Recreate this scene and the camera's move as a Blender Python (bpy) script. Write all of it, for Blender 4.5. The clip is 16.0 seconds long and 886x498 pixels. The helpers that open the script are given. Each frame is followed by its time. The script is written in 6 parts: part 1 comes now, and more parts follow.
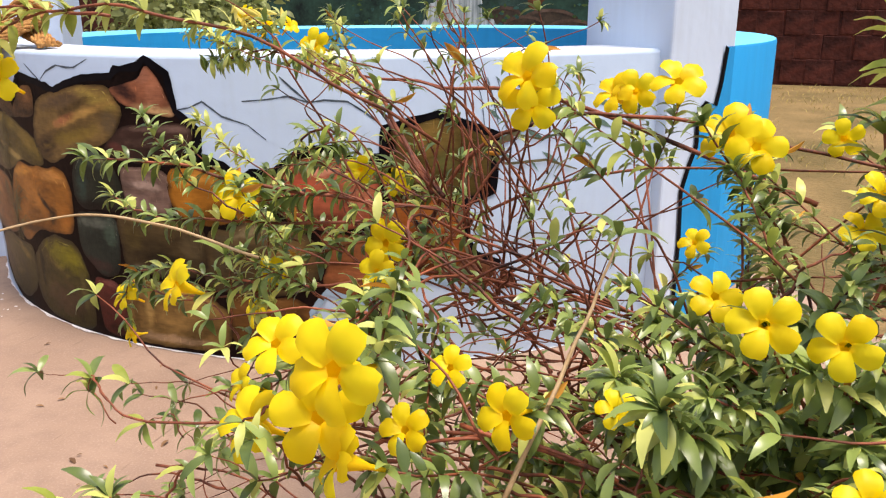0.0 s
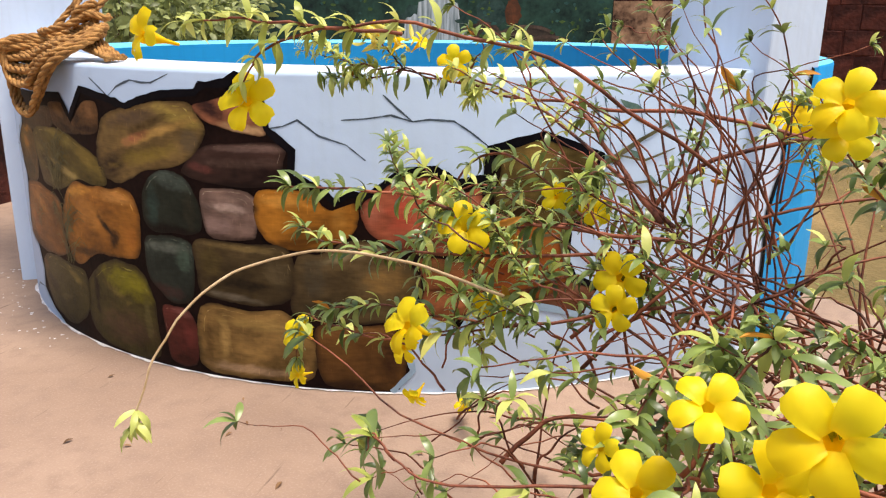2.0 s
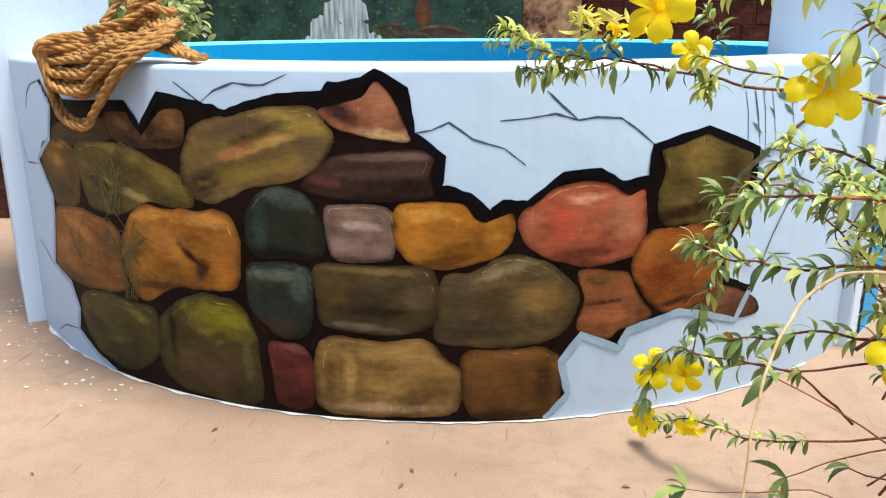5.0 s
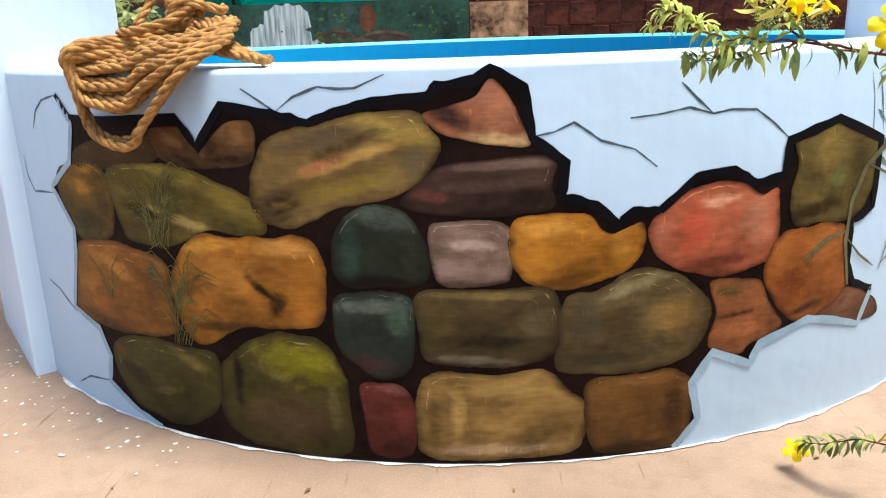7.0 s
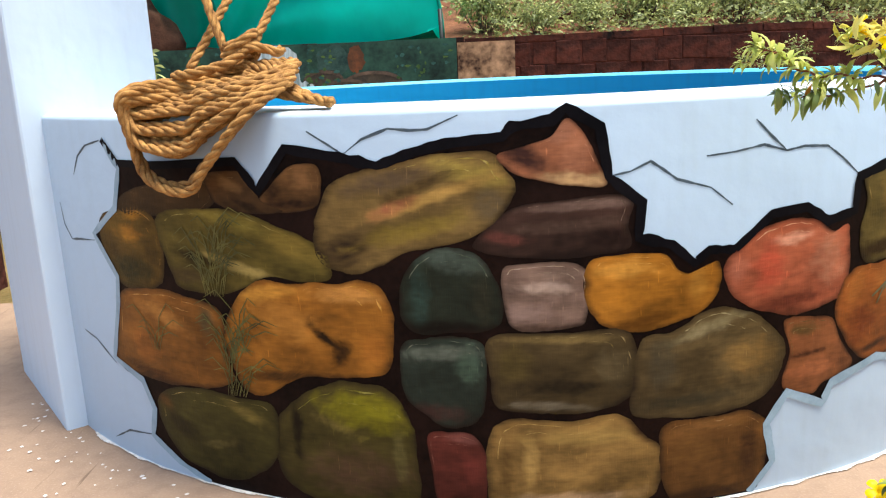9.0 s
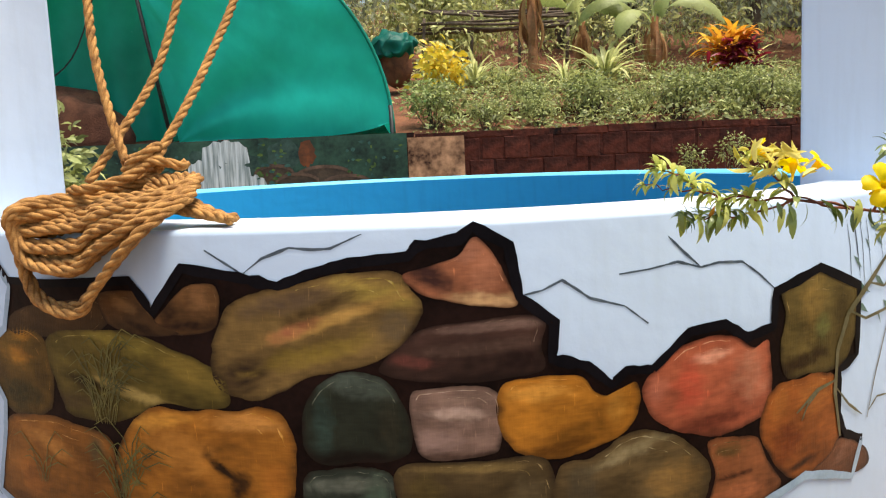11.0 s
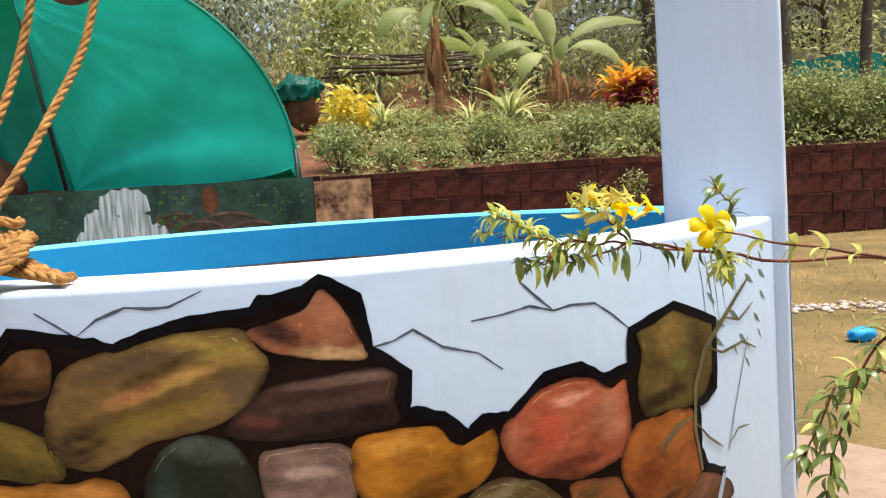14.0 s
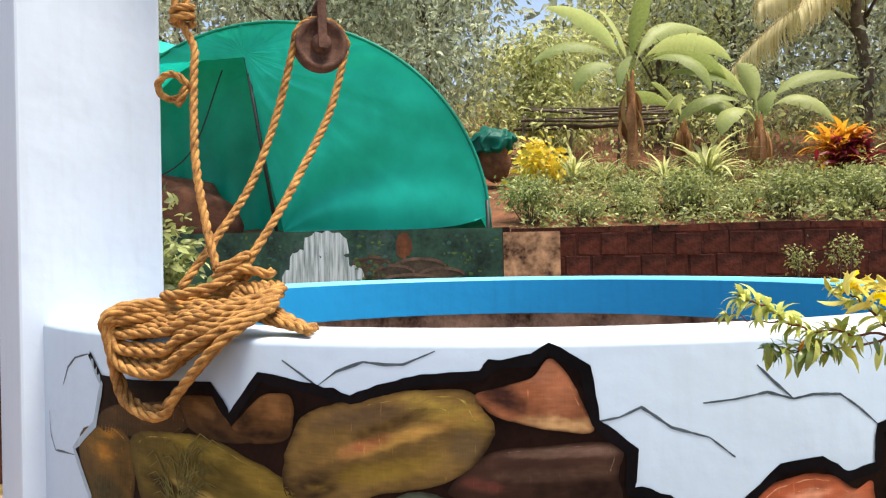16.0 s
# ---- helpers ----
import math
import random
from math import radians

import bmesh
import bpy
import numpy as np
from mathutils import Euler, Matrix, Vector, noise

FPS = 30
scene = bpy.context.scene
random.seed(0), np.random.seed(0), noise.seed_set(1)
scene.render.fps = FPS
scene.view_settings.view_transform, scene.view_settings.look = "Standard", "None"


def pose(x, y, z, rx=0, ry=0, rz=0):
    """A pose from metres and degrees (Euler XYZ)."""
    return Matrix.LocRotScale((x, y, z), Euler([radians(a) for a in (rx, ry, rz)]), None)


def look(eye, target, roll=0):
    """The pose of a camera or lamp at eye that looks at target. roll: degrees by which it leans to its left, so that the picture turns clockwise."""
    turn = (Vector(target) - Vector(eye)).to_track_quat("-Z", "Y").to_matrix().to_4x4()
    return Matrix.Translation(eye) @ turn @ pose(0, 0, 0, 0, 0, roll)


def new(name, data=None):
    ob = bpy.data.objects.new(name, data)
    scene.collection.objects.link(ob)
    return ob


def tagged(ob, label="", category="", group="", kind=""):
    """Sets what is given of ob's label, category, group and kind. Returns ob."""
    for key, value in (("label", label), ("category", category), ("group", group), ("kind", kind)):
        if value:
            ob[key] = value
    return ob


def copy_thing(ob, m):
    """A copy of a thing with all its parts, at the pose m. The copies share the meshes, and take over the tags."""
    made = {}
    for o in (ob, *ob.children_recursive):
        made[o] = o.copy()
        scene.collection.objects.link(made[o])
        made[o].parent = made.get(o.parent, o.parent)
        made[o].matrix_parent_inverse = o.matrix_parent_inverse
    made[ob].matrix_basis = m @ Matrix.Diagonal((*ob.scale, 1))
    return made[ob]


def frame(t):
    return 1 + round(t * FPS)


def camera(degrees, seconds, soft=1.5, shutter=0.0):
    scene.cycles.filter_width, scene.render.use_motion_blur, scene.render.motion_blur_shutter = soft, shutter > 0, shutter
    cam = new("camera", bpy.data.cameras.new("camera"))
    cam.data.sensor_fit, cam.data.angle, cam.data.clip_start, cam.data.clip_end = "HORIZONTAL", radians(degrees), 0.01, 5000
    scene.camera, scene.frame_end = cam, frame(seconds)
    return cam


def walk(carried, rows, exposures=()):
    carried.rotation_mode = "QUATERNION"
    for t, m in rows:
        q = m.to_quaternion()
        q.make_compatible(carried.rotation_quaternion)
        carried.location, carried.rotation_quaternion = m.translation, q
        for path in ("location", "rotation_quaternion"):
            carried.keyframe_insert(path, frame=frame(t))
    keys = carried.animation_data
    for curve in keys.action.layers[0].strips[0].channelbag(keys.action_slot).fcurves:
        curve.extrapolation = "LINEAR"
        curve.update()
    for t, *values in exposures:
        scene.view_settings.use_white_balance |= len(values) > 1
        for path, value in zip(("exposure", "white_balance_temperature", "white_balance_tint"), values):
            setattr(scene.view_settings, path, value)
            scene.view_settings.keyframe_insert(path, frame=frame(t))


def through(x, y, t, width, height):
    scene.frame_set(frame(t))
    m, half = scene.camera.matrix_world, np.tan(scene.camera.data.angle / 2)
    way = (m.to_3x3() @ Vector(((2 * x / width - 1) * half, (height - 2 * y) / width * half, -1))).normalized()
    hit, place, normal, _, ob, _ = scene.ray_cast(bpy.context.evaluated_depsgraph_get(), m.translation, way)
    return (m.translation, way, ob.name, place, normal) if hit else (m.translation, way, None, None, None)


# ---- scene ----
import itertools

from mathutils import geometry

cam = camera(57.9, 16.0, soft=1.2)
# seconds, eye in metres, yaw to the left, pitch up, roll
ROWS = [
    (0, 1.643, -3.560, 1.030, 20.95, -16.97, -0.26),
    (0.5, 1.558, -3.620, 1.073, 19.27, -16.70, -0.33),
    (1, 1.485, -3.644, 1.029, 18.72, -15.76, 1.43),
    (1.5, 1.334, -3.627, 1.037, 18.78, -15.97, -0.11),
    (2, 1.214, -3.612, 1.035, 17.22, -16.02, 0.56),
    (2.5, 1.072, -3.633, 1.019, 15.25, -15.61, -0.26),
    (3, 0.913, -3.665, 1.032, 11.69, -15.83, -0.71),
    (3.5, 0.819, -3.628, 0.996, 13.54, -16.09, 0.43),
    (6, 0.179, -3.470, 1.003, 3.29, -15.86, -0.92),
    (6.5, 0.071, -3.390, 0.984, 2.55, -16.13, -1.26),
    (7, 0.010, -3.354, 0.971, 2.52, -15.45, -2.06),
    (7.5, -0.086, -3.335, 0.972, 1.18, -15.53, -1.47),
    (8, -0.195, -3.335, 0.969, 0.69, -15.25, -2.79),
    (10.5, -0.125, -3.243, 1.014, 0.64, -7.81, -2.10),
    (11, -0.083, -3.231, 1.026, -2.55, -6.65, -2.45),
    (11.5, -0.057, -3.228, 1.035, -2.13, -5.16, -2.86),
    (12, -0.034, -3.231, 1.047, -1.93, -3.67, -3.28),
    (12.5, -0.001, -3.230, 1.051, -3.73, -2.20, -3.48),
    (13, 0.029, -3.228, 1.049, -7.65, -2.12, -3.75),
    (13.5, 0.050, -3.238, 1.041, -9.46, -2.99, -4.17),
    (14, 0.057, -3.220, 1.036, -8.49, -4.09, -3.82),
    (14.5, 0.037, -3.214, 1.049, -5.55, -2.34, -2.60),
    (15, 0.014, -3.211, 1.057, -2.25, -1.13, -1.99),
    (15.5, -0.015, -3.221, 1.062, 0.93, -0.98, -1.55),
    (16, -0.041, -3.220, 1.078, 4.16, -0.01, -1.09),
]
walk(cam, [(t, pose(x, y, z, 90 + pitch, 0, yaw) @ pose(0, 0, 0, 0, 0, roll)) for t, x, y, z, yaw, pitch, roll in ROWS],
     [(0.0, 0.5, 6750, 19), (3.5, 0.46, 6500, 11), (6.0, 0.88, 6250, 5), (8.2, 0.90, 6250, 5), (10.5, 0.64, 6850, 11), (13.5, 0.66, 6850, 12), (16.0, 0.80, 6900, 11)])

# ---- light ----
world = bpy.data.worlds.new("sky")
scene.world = world
world.use_nodes = True
SUN_UP, SUN_ROUND = 76.0, 108.0  # height, and turn from +y towards +x
sky = world.node_tree.nodes.new("ShaderNodeTexSky")
sky.sky_type, sky.sun_disc = "NISHITA", False
sky.sun_elevation, sky.sun_rotation = radians(SUN_UP), radians(SUN_ROUND)
sky.dust_density, sky.air_density = 3.0, 1.0
world.node_tree.links.new(sky.outputs[0], world.node_tree.nodes["Background"].inputs[0])
world.node_tree.nodes["Background"].inputs[1].default_value = 0.15
sun = new("sun", bpy.data.lights.new("sun", "SUN"))
sun.data.energy, sun.data.angle, sun.data.color = 3.8, radians(22.0), (1.0, 0.95, 0.86)
sun_from = Vector((math.sin(radians(SUN_ROUND)) * math.cos(radians(SUN_UP)), math.cos(radians(SUN_ROUND)) * math.cos(radians(SUN_UP)), math.sin(radians(SUN_UP))))
sun.matrix_world = look(sun_from * 30, (0, 0, 0))

# ---- materials ----
def material(name, rough=0.7, metal=0.0):
    m = bpy.data.materials.new(name)
    m.use_nodes = True
    b = m.node_tree.nodes["Principled BSDF"]
    b.inputs["Roughness"].default_value, b.inputs["Metallic"].default_value = rough, metal
    b.inputs["Specular IOR Level"].default_value = 0.3
    return m, m.node_tree, b


def node(tree, kind, **values):
    n = tree.nodes.new("ShaderNode" + kind)
    for key, v in values.items():
        n.inputs[key.replace("_", " ")].default_value = v
    return n


def noise_of(tree, vector, scale, detail=4.0, rough=0.55):
    n = node(tree, "TexNoise", Scale=scale, Detail=detail, Roughness=rough)
    tree.links.new(vector, n.inputs["Vector"])
    return n.outputs["Fac"]


def ramp(tree, fac, stops):
    r = tree.nodes.new("ShaderNodeValToRGB")
    e = r.color_ramp.elements
    while len(e) < len(stops):
        e.new(0.5)
    for s, (at, colour) in zip(e, stops):
        s.position, s.color = at, (*colour, 1)
    tree.links.new(fac, r.inputs[0])
    return r.outputs[0]


def blend(tree, fac, a, b, mode="MIX"):
    m = tree.nodes.new("ShaderNodeMixRGB")
    m.blend_type = mode
    for s, v in zip(m.inputs, (fac, a, b)):
        if isinstance(v, (int, float)):
            s.default_value = v
        elif isinstance(v, tuple):
            s.default_value = (*v, 1)
        else:
            tree.links.new(v, s)
    return m.outputs[0]


def math_of(tree, op, a, b=0.0):
    m = tree.nodes.new("ShaderNodeMath")
    m.operation = op
    for s, v in zip(m.inputs, (a, b)):
        if isinstance(v, (int, float)):
            s.default_value = v
        else:
            tree.links.new(v, s)
    return m.outputs[0]


def bump_of(tree, bsdf, height, strength, distance):
    b = node(tree, "Bump", Strength=strength, Distance=distance)
    tree.links.new(height, b.inputs["Height"])
    tree.links.new(b.outputs[0], bsdf.inputs["Normal"])


def surface(name, dark, light, scale=6.0, fine=60.0, rough=0.8, bump=0.3, deep=0.004, metal=0.0, vary=0.0, space="Object", gloss=0.3):
    """A surface of two tones that vary at two scales, with fine relief; vary: how far single pieces differ."""
    m, tree, b = material(name, rough, metal)
    b.inputs["Specular IOR Level"].default_value = gloss
    co = tree.nodes.new("ShaderNodeTexCoord").outputs[space]
    coarse, small = noise_of(tree, co, scale), noise_of(tree, co, fine, 3)
    mixed = math_of(tree, "ADD", math_of(tree, "MULTIPLY", coarse, 0.7), math_of(tree, "MULTIPLY", small, 0.3))
    colour = ramp(tree, mixed, [(0.34, dark), (0.66, light)])
    if vary:
        info = tree.nodes.new("ShaderNodeObjectInfo").outputs["Random"]
        geo = tree.nodes.new("ShaderNodeNewGeometry").outputs["Random Per Island"]
        k = math_of(tree, "FRACT", math_of(tree, "ADD", info, geo))
        k = math_of(tree, "ADD", math_of(tree, "MULTIPLY", k, 2 * vary), 1 - vary)
        hsv = node(tree, "HueSaturation")
        tree.links.new(k, hsv.inputs["Value"])
        tree.links.new(colour, hsv.inputs["Color"])
        colour = hsv.outputs[0]
    tree.links.new(colour, b.inputs["Base Color"])
    if bump:
        bump_of(tree, b, small, bump, deep)
    return m


def wall_paint(name, base, dirt):
    """Hand-painted cement plaster: trowel waves, faint streaks and grime spots."""
    m, tree, b = material(name, 0.55)
    co = tree.nodes.new("ShaderNodeTexCoord").outputs["Object"]
    waves, fine = noise_of(tree, co, 5.0, 3), noise_of(tree, co, 120.0, 3)
    squash = node(tree, "Mapping", Scale=(9.0, 9.0, 0.8))
    tree.links.new(co, squash.inputs["Vector"])
    streak = noise_of(tree, squash.outputs[0], 3.0, 5)
    k = ramp(tree, streak, [(0.5, (0, 0, 0)), (0.85, (1, 1, 1))])
    c = blend(tree, math_of(tree, "MULTIPLY", k, 0.35), base, dirt)
    c = blend(tree, math_of(tree, "MULTIPLY", waves, 0.25), c, tuple(0.86 * v for v in base))
    tree.links.new(c, b.inputs["Base Color"])
    h = math_of(tree, "ADD", math_of(tree, "MULTIPLY", waves, 3.0), math_of(tree, "MULTIPLY", fine, 0.10))
    bump_of(tree, b, h, 0.35, 0.006)
    return m


# Rim tops are lighter copies of the wall paints: top light put into colour.
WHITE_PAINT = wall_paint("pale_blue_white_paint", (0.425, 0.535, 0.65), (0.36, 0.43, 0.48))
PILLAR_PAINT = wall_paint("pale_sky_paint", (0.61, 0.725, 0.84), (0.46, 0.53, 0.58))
RIM_LIT_PAINT = wall_paint("lit_white_rim_paint", (0.68, 0.74, 0.80), (0.52, 0.54, 0.55))
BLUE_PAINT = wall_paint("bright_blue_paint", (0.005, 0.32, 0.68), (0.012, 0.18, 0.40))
BLUE_RIM_LIT = wall_paint("lit_blue_rim_paint", (0.13, 0.55, 0.80), (0.10, 0.32, 0.5))
GROUND_MAT = surface("lawn_soil", (0.085, 0.065, 0.018), (0.25, 0.165, 0.065), 1.2, 40.0, 0.95, 0.6, 0.02)
LATERITE = surface("laterite_stone", (0.004, 0.002, 0.002), (0.125, 0.031, 0.018), 2.6, 13.0, 0.95, 0.8, 0.02, vary=0.14)
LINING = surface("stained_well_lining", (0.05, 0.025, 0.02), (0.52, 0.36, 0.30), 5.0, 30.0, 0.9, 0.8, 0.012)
SOIL = surface("red_garden_soil", (0.06, 0.022, 0.011), (0.24, 0.095, 0.045), 4.0, 60.0, 0.95, 0.8, 0.02)


def tarpaulin(name, dark, light):
    """Thin plastic sheet: soft creases, faded patches and pale scuffs; some light comes through."""
    m, tree, b = material(name, 0.5)
    co = tree.nodes.new("ShaderNodeTexCoord").outputs["Object"]
    c = ramp(tree, noise_of(tree, co, 0.9, 4), [(0.3, dark), (0.7, light)])
    scuff = ramp(tree, noise_of(tree, co, 5.0, 6, 0.7), [(0.70, (0, 0, 0)), (0.82, (0.5, 0.5, 0.5))])
    c = blend(tree, scuff, c, (0.16, 0.62, 0.52))
    tree.links.new(c, b.inputs["Base Color"])
    pull = node(tree, "Mapping", Scale=(1.6, 1.0, 0.7), Rotation=(0.0, 0.6, 0.0))
    tree.links.new(co, pull.inputs["Vector"])
    fan = node(tree, "Mapping", Location=(0.42, 0.0, -2.75))
    tree.links.new(co, fan.inputs["Vector"])
    at = tree.nodes.new("ShaderNodeSeparateXYZ")
    tree.links.new(fan.outputs[0], at.inputs[0])
    turn = math_of(tree, "ARCTAN2", at.outputs[2], at.outputs[0])
    off = math_of(tree, "SQRT", math_of(tree, "ADD", math_of(tree, "MULTIPLY", at.outputs[0], at.outputs[0]), math_of(tree, "MULTIPLY", at.outputs[2], at.outputs[2])))
    folds = tree.nodes.new("ShaderNodeTexNoise")
    folds.noise_dimensions = "2D"
    folds.inputs["Scale"].default_value, folds.inputs["Detail"].default_value = 1.0, 3.0
    spread = tree.nodes.new("ShaderNodeCombineXYZ")
    tree.links.new(math_of(tree, "MULTIPLY", turn, 6.5), spread.inputs[0])
    tree.links.new(math_of(tree, "MULTIPLY", off, 0.7), spread.inputs[1])
    tree.links.new(spread.outputs[0], folds.inputs["Vector"])
    height = math_of(tree, "MULTIPLY", folds.outputs["Fac"], math_of(tree, "DIVIDE", 0.5, math_of(tree, "ADD", off, 0.5)))
    bump_of(tree, b, math_of(tree, "ADD", height, math_of(tree, "MULTIPLY", noise_of(tree, pull.outputs[0], 1.6, 3), 0.4)), 0.45, 0.12)
    t = tree.nodes.new("ShaderNodeBsdfTranslucent")
    tree.links.new(c, t.inputs[0])
    mix = tree.nodes.new("ShaderNodeMixShader")
    mix.inputs[0].default_value = 0.4
    tree.links.new(b.outputs[0], mix.inputs[1])
    tree.links.new(t.outputs[0], mix.inputs[2])
    tree.links.new(mix.outputs[0], tree.nodes["Material Output"].inputs["Surface"])
    return m


TARP = tarpaulin("green_tarpaulin", (0.0, 0.46, 0.345), (0.002, 0.72, 0.57))


def concrete():
    m, tree, b = material("worn_pinkish_concrete", 0.85)
    co = tree.nodes.new("ShaderNodeTexCoord").outputs["Object"]
    big, mid, fine = noise_of(tree, co, 1.3, 5), noise_of(tree, co, 14.0, 5), noise_of(tree, co, 160.0, 2)
    c = ramp(tree, big, [(0.3, (0.235, 0.155, 0.105)), (0.7, (0.36, 0.25, 0.175))])
    c = blend(tree, ramp(tree, mid, [(0.46, (0, 0, 0)), (0.70, (0.75, 0.75, 0.75))]), c, (0.23, 0.155, 0.11))
    c = blend(tree, ramp(tree, fine, [(0.52, (0, 0, 0)), (0.72, (0.3, 0.3, 0.3))]), c, (0.42, 0.32, 0.24))
    long = node(tree, "Mapping", Scale=(60.0, 3.5, 1.0), Rotation=(0, 0, 0.15))
    tree.links.new(co, long.inputs["Vector"])
    marks = ramp(tree, noise_of(tree, long.outputs[0], 1.0, 3), [(0.66, (0, 0, 0)), (0.74, (0.8, 0.8, 0.8))])
    c = blend(tree, marks, c, (0.14, 0.09, 0.06))
    tree.links.new(c, b.inputs["Base Color"])
    bump_of(tree, b, math_of(tree, "ADD", mid, math_of(tree, "MULTIPLY", fine, 0.5)), 0.5, 0.004)
    return m


CONCRETE = concrete()

# ---- helpers for building ----
def empty(name, at=(0, 0, 0), **tags):
    ob = new(name)
    ob.location = at
    return tagged(ob, **tags)


def mesh_of(bm, name, mat, smooth=False):
    me = bpy.data.meshes.new(name)
    bmesh.ops.recalc_face_normals(bm, faces=bm.faces)
    bm.to_mesh(me)
    bm.free()
    for m in mat if isinstance(mat, (list, tuple)) else [mat]:
        me.materials.append(m)
    if smooth:
        me.polygons.foreach_set("use_smooth", [True] * len(me.polygons))
    return me


def part(name, bm, mat, parent=None, label="", smooth=False, **tags):
    ob = new(name, bm if isinstance(bm, bpy.types.Mesh) else mesh_of(bm, name, mat, smooth))
    if parent:
        ob.parent = parent
    return tagged(ob, label=label, **tags)


def box(bm, lo, hi, turn=None):
    m = Matrix.Translation([(a + b) / 2 for a, b in zip(lo, hi)]) @ Matrix.Diagonal([b - a for a, b in zip(lo, hi)] + [1])
    return bmesh.ops.create_cube(bm, size=1, matrix=(turn or Matrix()) @ m)["verts"]


def bevel(bm, width, segments=2, edges=None):
    bmesh.ops.bevel(bm, geom=list(edges or bm.edges), offset=width, segments=segments, affect="EDGES", profile=0.5)


def round_at(angle, radius, z):
    """A place round the well: degrees from -y towards +x."""
    return Vector((radius * math.sin(radians(angle)), -radius * math.cos(radians(angle)), z))


def tube(bm, path, radius, sides=8, taper=None, closed=False, cap=True):
    """A tube along path; taper: radius at the end."""
    pts = [Vector(p) for p in path]
    n = len(pts)
    rings, side = [], None
    for i, p in enumerate(pts):
        a, b = pts[(i - 1) % n if closed else max(i - 1, 0)], pts[(i + 1) % n if closed else min(i + 1, n - 1)]
        d = (b - a).normalized()
        if side is None:
            side = d.orthogonal().normalized()
        side = (side - d * side.dot(d)).normalized()
        up = d.cross(side)
        r = radius if taper is None else radius + (taper - radius) * i / (n - 1)
        rings.append([bm.verts.new(p + r * (math.cos(2 * math.pi * k / sides) * side + math.sin(2 * math.pi * k / sides) * up)) for k in range(sides)])
    for i in range(n if closed else n - 1):
        a, b = rings[i], rings[(i + 1) % n]
        for k in range(sides):
            bm.faces.new((a[k], a[(k + 1) % sides], b[(k + 1) % sides], b[k]))
    if cap and not closed:
        bm.faces.new(rings[0])
        bm.faces.new(rings[-1][::-1])
    return rings


def spline(points, steps=8):
    """Catmull-Rom through the points."""
    p = [Vector(q) for q in points]
    p = [2 * p[0] - p[1]] + p + [2 * p[-1] - p[-2]]
    out = []
    for i in range(1, len(p) - 2):
        a, b, c, d = p[i - 1 : i + 3]
        for k in range(steps):
            t = k / steps
            out.append(0.5 * (2 * b + (c - a) * t + (2 * a - 5 * b + 4 * c - d) * t * t + (3 * b - a - 3 * c + d) * t**3))
    return out + [p[-2]]


# ---- ground ----
def sheet(name, x0, x1, y0, y1, z, mat, step, rise=0.0, **tags):
    bm = bmesh.new()
    nx, ny = max(1, round((x1 - x0) / step)), max(1, round((y1 - y0) / step))
    v = [[bm.verts.new((x0 + (x1 - x0) * i / nx, y0 + (y1 - y0) * j / ny, z + rise * noise.noise((i * 0.7, j * 0.7, z)))) for i in range(nx + 1)] for j in range(ny + 1)]
    for j in range(ny):
        for i in range(nx):
            bm.faces.new((v[j][i], v[j][i + 1], v[j + 1][i + 1], v[j + 1][i]))
    return part(name, bm, mat, smooth=True, **tags)


sheet("ground", -150, 150, -150, 250, -0.03, GROUND_MAT, 5.0, 0.0, label="patchy dry grass and soil reaching far off", category="ground", kind="structure")

# ---- the well ----
R_OUT, R_IN, RIM = 1.7125, 1.46, 0.90
LEFT, RIGHT = -52.7, 57.3  # the pillars' angles


def ring(bm, a0, a1, profile, step=1.5):
    """A profile of (radius, height) swept round the well from one angle to another."""
    n = max(2, round((a1 - a0) / step))
    rows = [[bm.verts.new(round_at(a0 + (a1 - a0) * i / n, r, z)) for r, z in profile] for i in range(n + 1)]
    for a, b in zip(rows, rows[1:]):
        for k in range(len(profile) - 1):
            bm.faces.new((a[k], b[k], b[k + 1], a[k + 1]))
    return rows


well = empty("well", label="round masonry well with a painted pale wall standing on concrete", category="well")
soft = 0.012
FRONT = (LEFT + 4.1, RIGHT - 3.8)
BACK = (RIGHT + 6.2, 360 + LEFT - 16.0)
bm = bmesh.new()
ring(bm, *FRONT, [(R_OUT, -0.02), (R_OUT, RIM - soft), (R_OUT - 0.3 * soft, RIM - 0.3 * soft), (R_OUT - soft, RIM)])
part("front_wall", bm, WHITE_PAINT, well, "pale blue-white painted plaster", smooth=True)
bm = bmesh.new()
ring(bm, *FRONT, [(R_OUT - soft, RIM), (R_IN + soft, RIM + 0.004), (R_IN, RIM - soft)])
part("front_rim", bm, RIM_LIT_PAINT, well, "top of the wall, its white lightened for the light on it", smooth=True)
bm = bmesh.new()
ring(bm, *BACK, [(R_OUT, -0.02), (R_OUT, RIM - soft), (R_OUT - 0.3 * soft, RIM - 0.3 * soft)])
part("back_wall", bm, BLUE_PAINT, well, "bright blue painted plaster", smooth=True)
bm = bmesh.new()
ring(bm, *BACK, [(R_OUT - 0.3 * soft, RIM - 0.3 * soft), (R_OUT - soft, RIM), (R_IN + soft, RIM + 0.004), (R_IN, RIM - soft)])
part("back_rim", bm, BLUE_RIM_LIT, well, "top of the wall, its blue lightened for the light on it", smooth=True)
bm = bmesh.new()
ring(bm, -180, 180, [(R_IN, RIM - soft), (R_IN, RIM - 0.205)])
part("inner_band", bm, BLUE_PAINT, well, "bright blue painted inside of the wall", smooth=True)
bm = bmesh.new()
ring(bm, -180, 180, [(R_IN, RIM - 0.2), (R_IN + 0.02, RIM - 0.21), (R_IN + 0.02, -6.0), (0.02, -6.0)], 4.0)
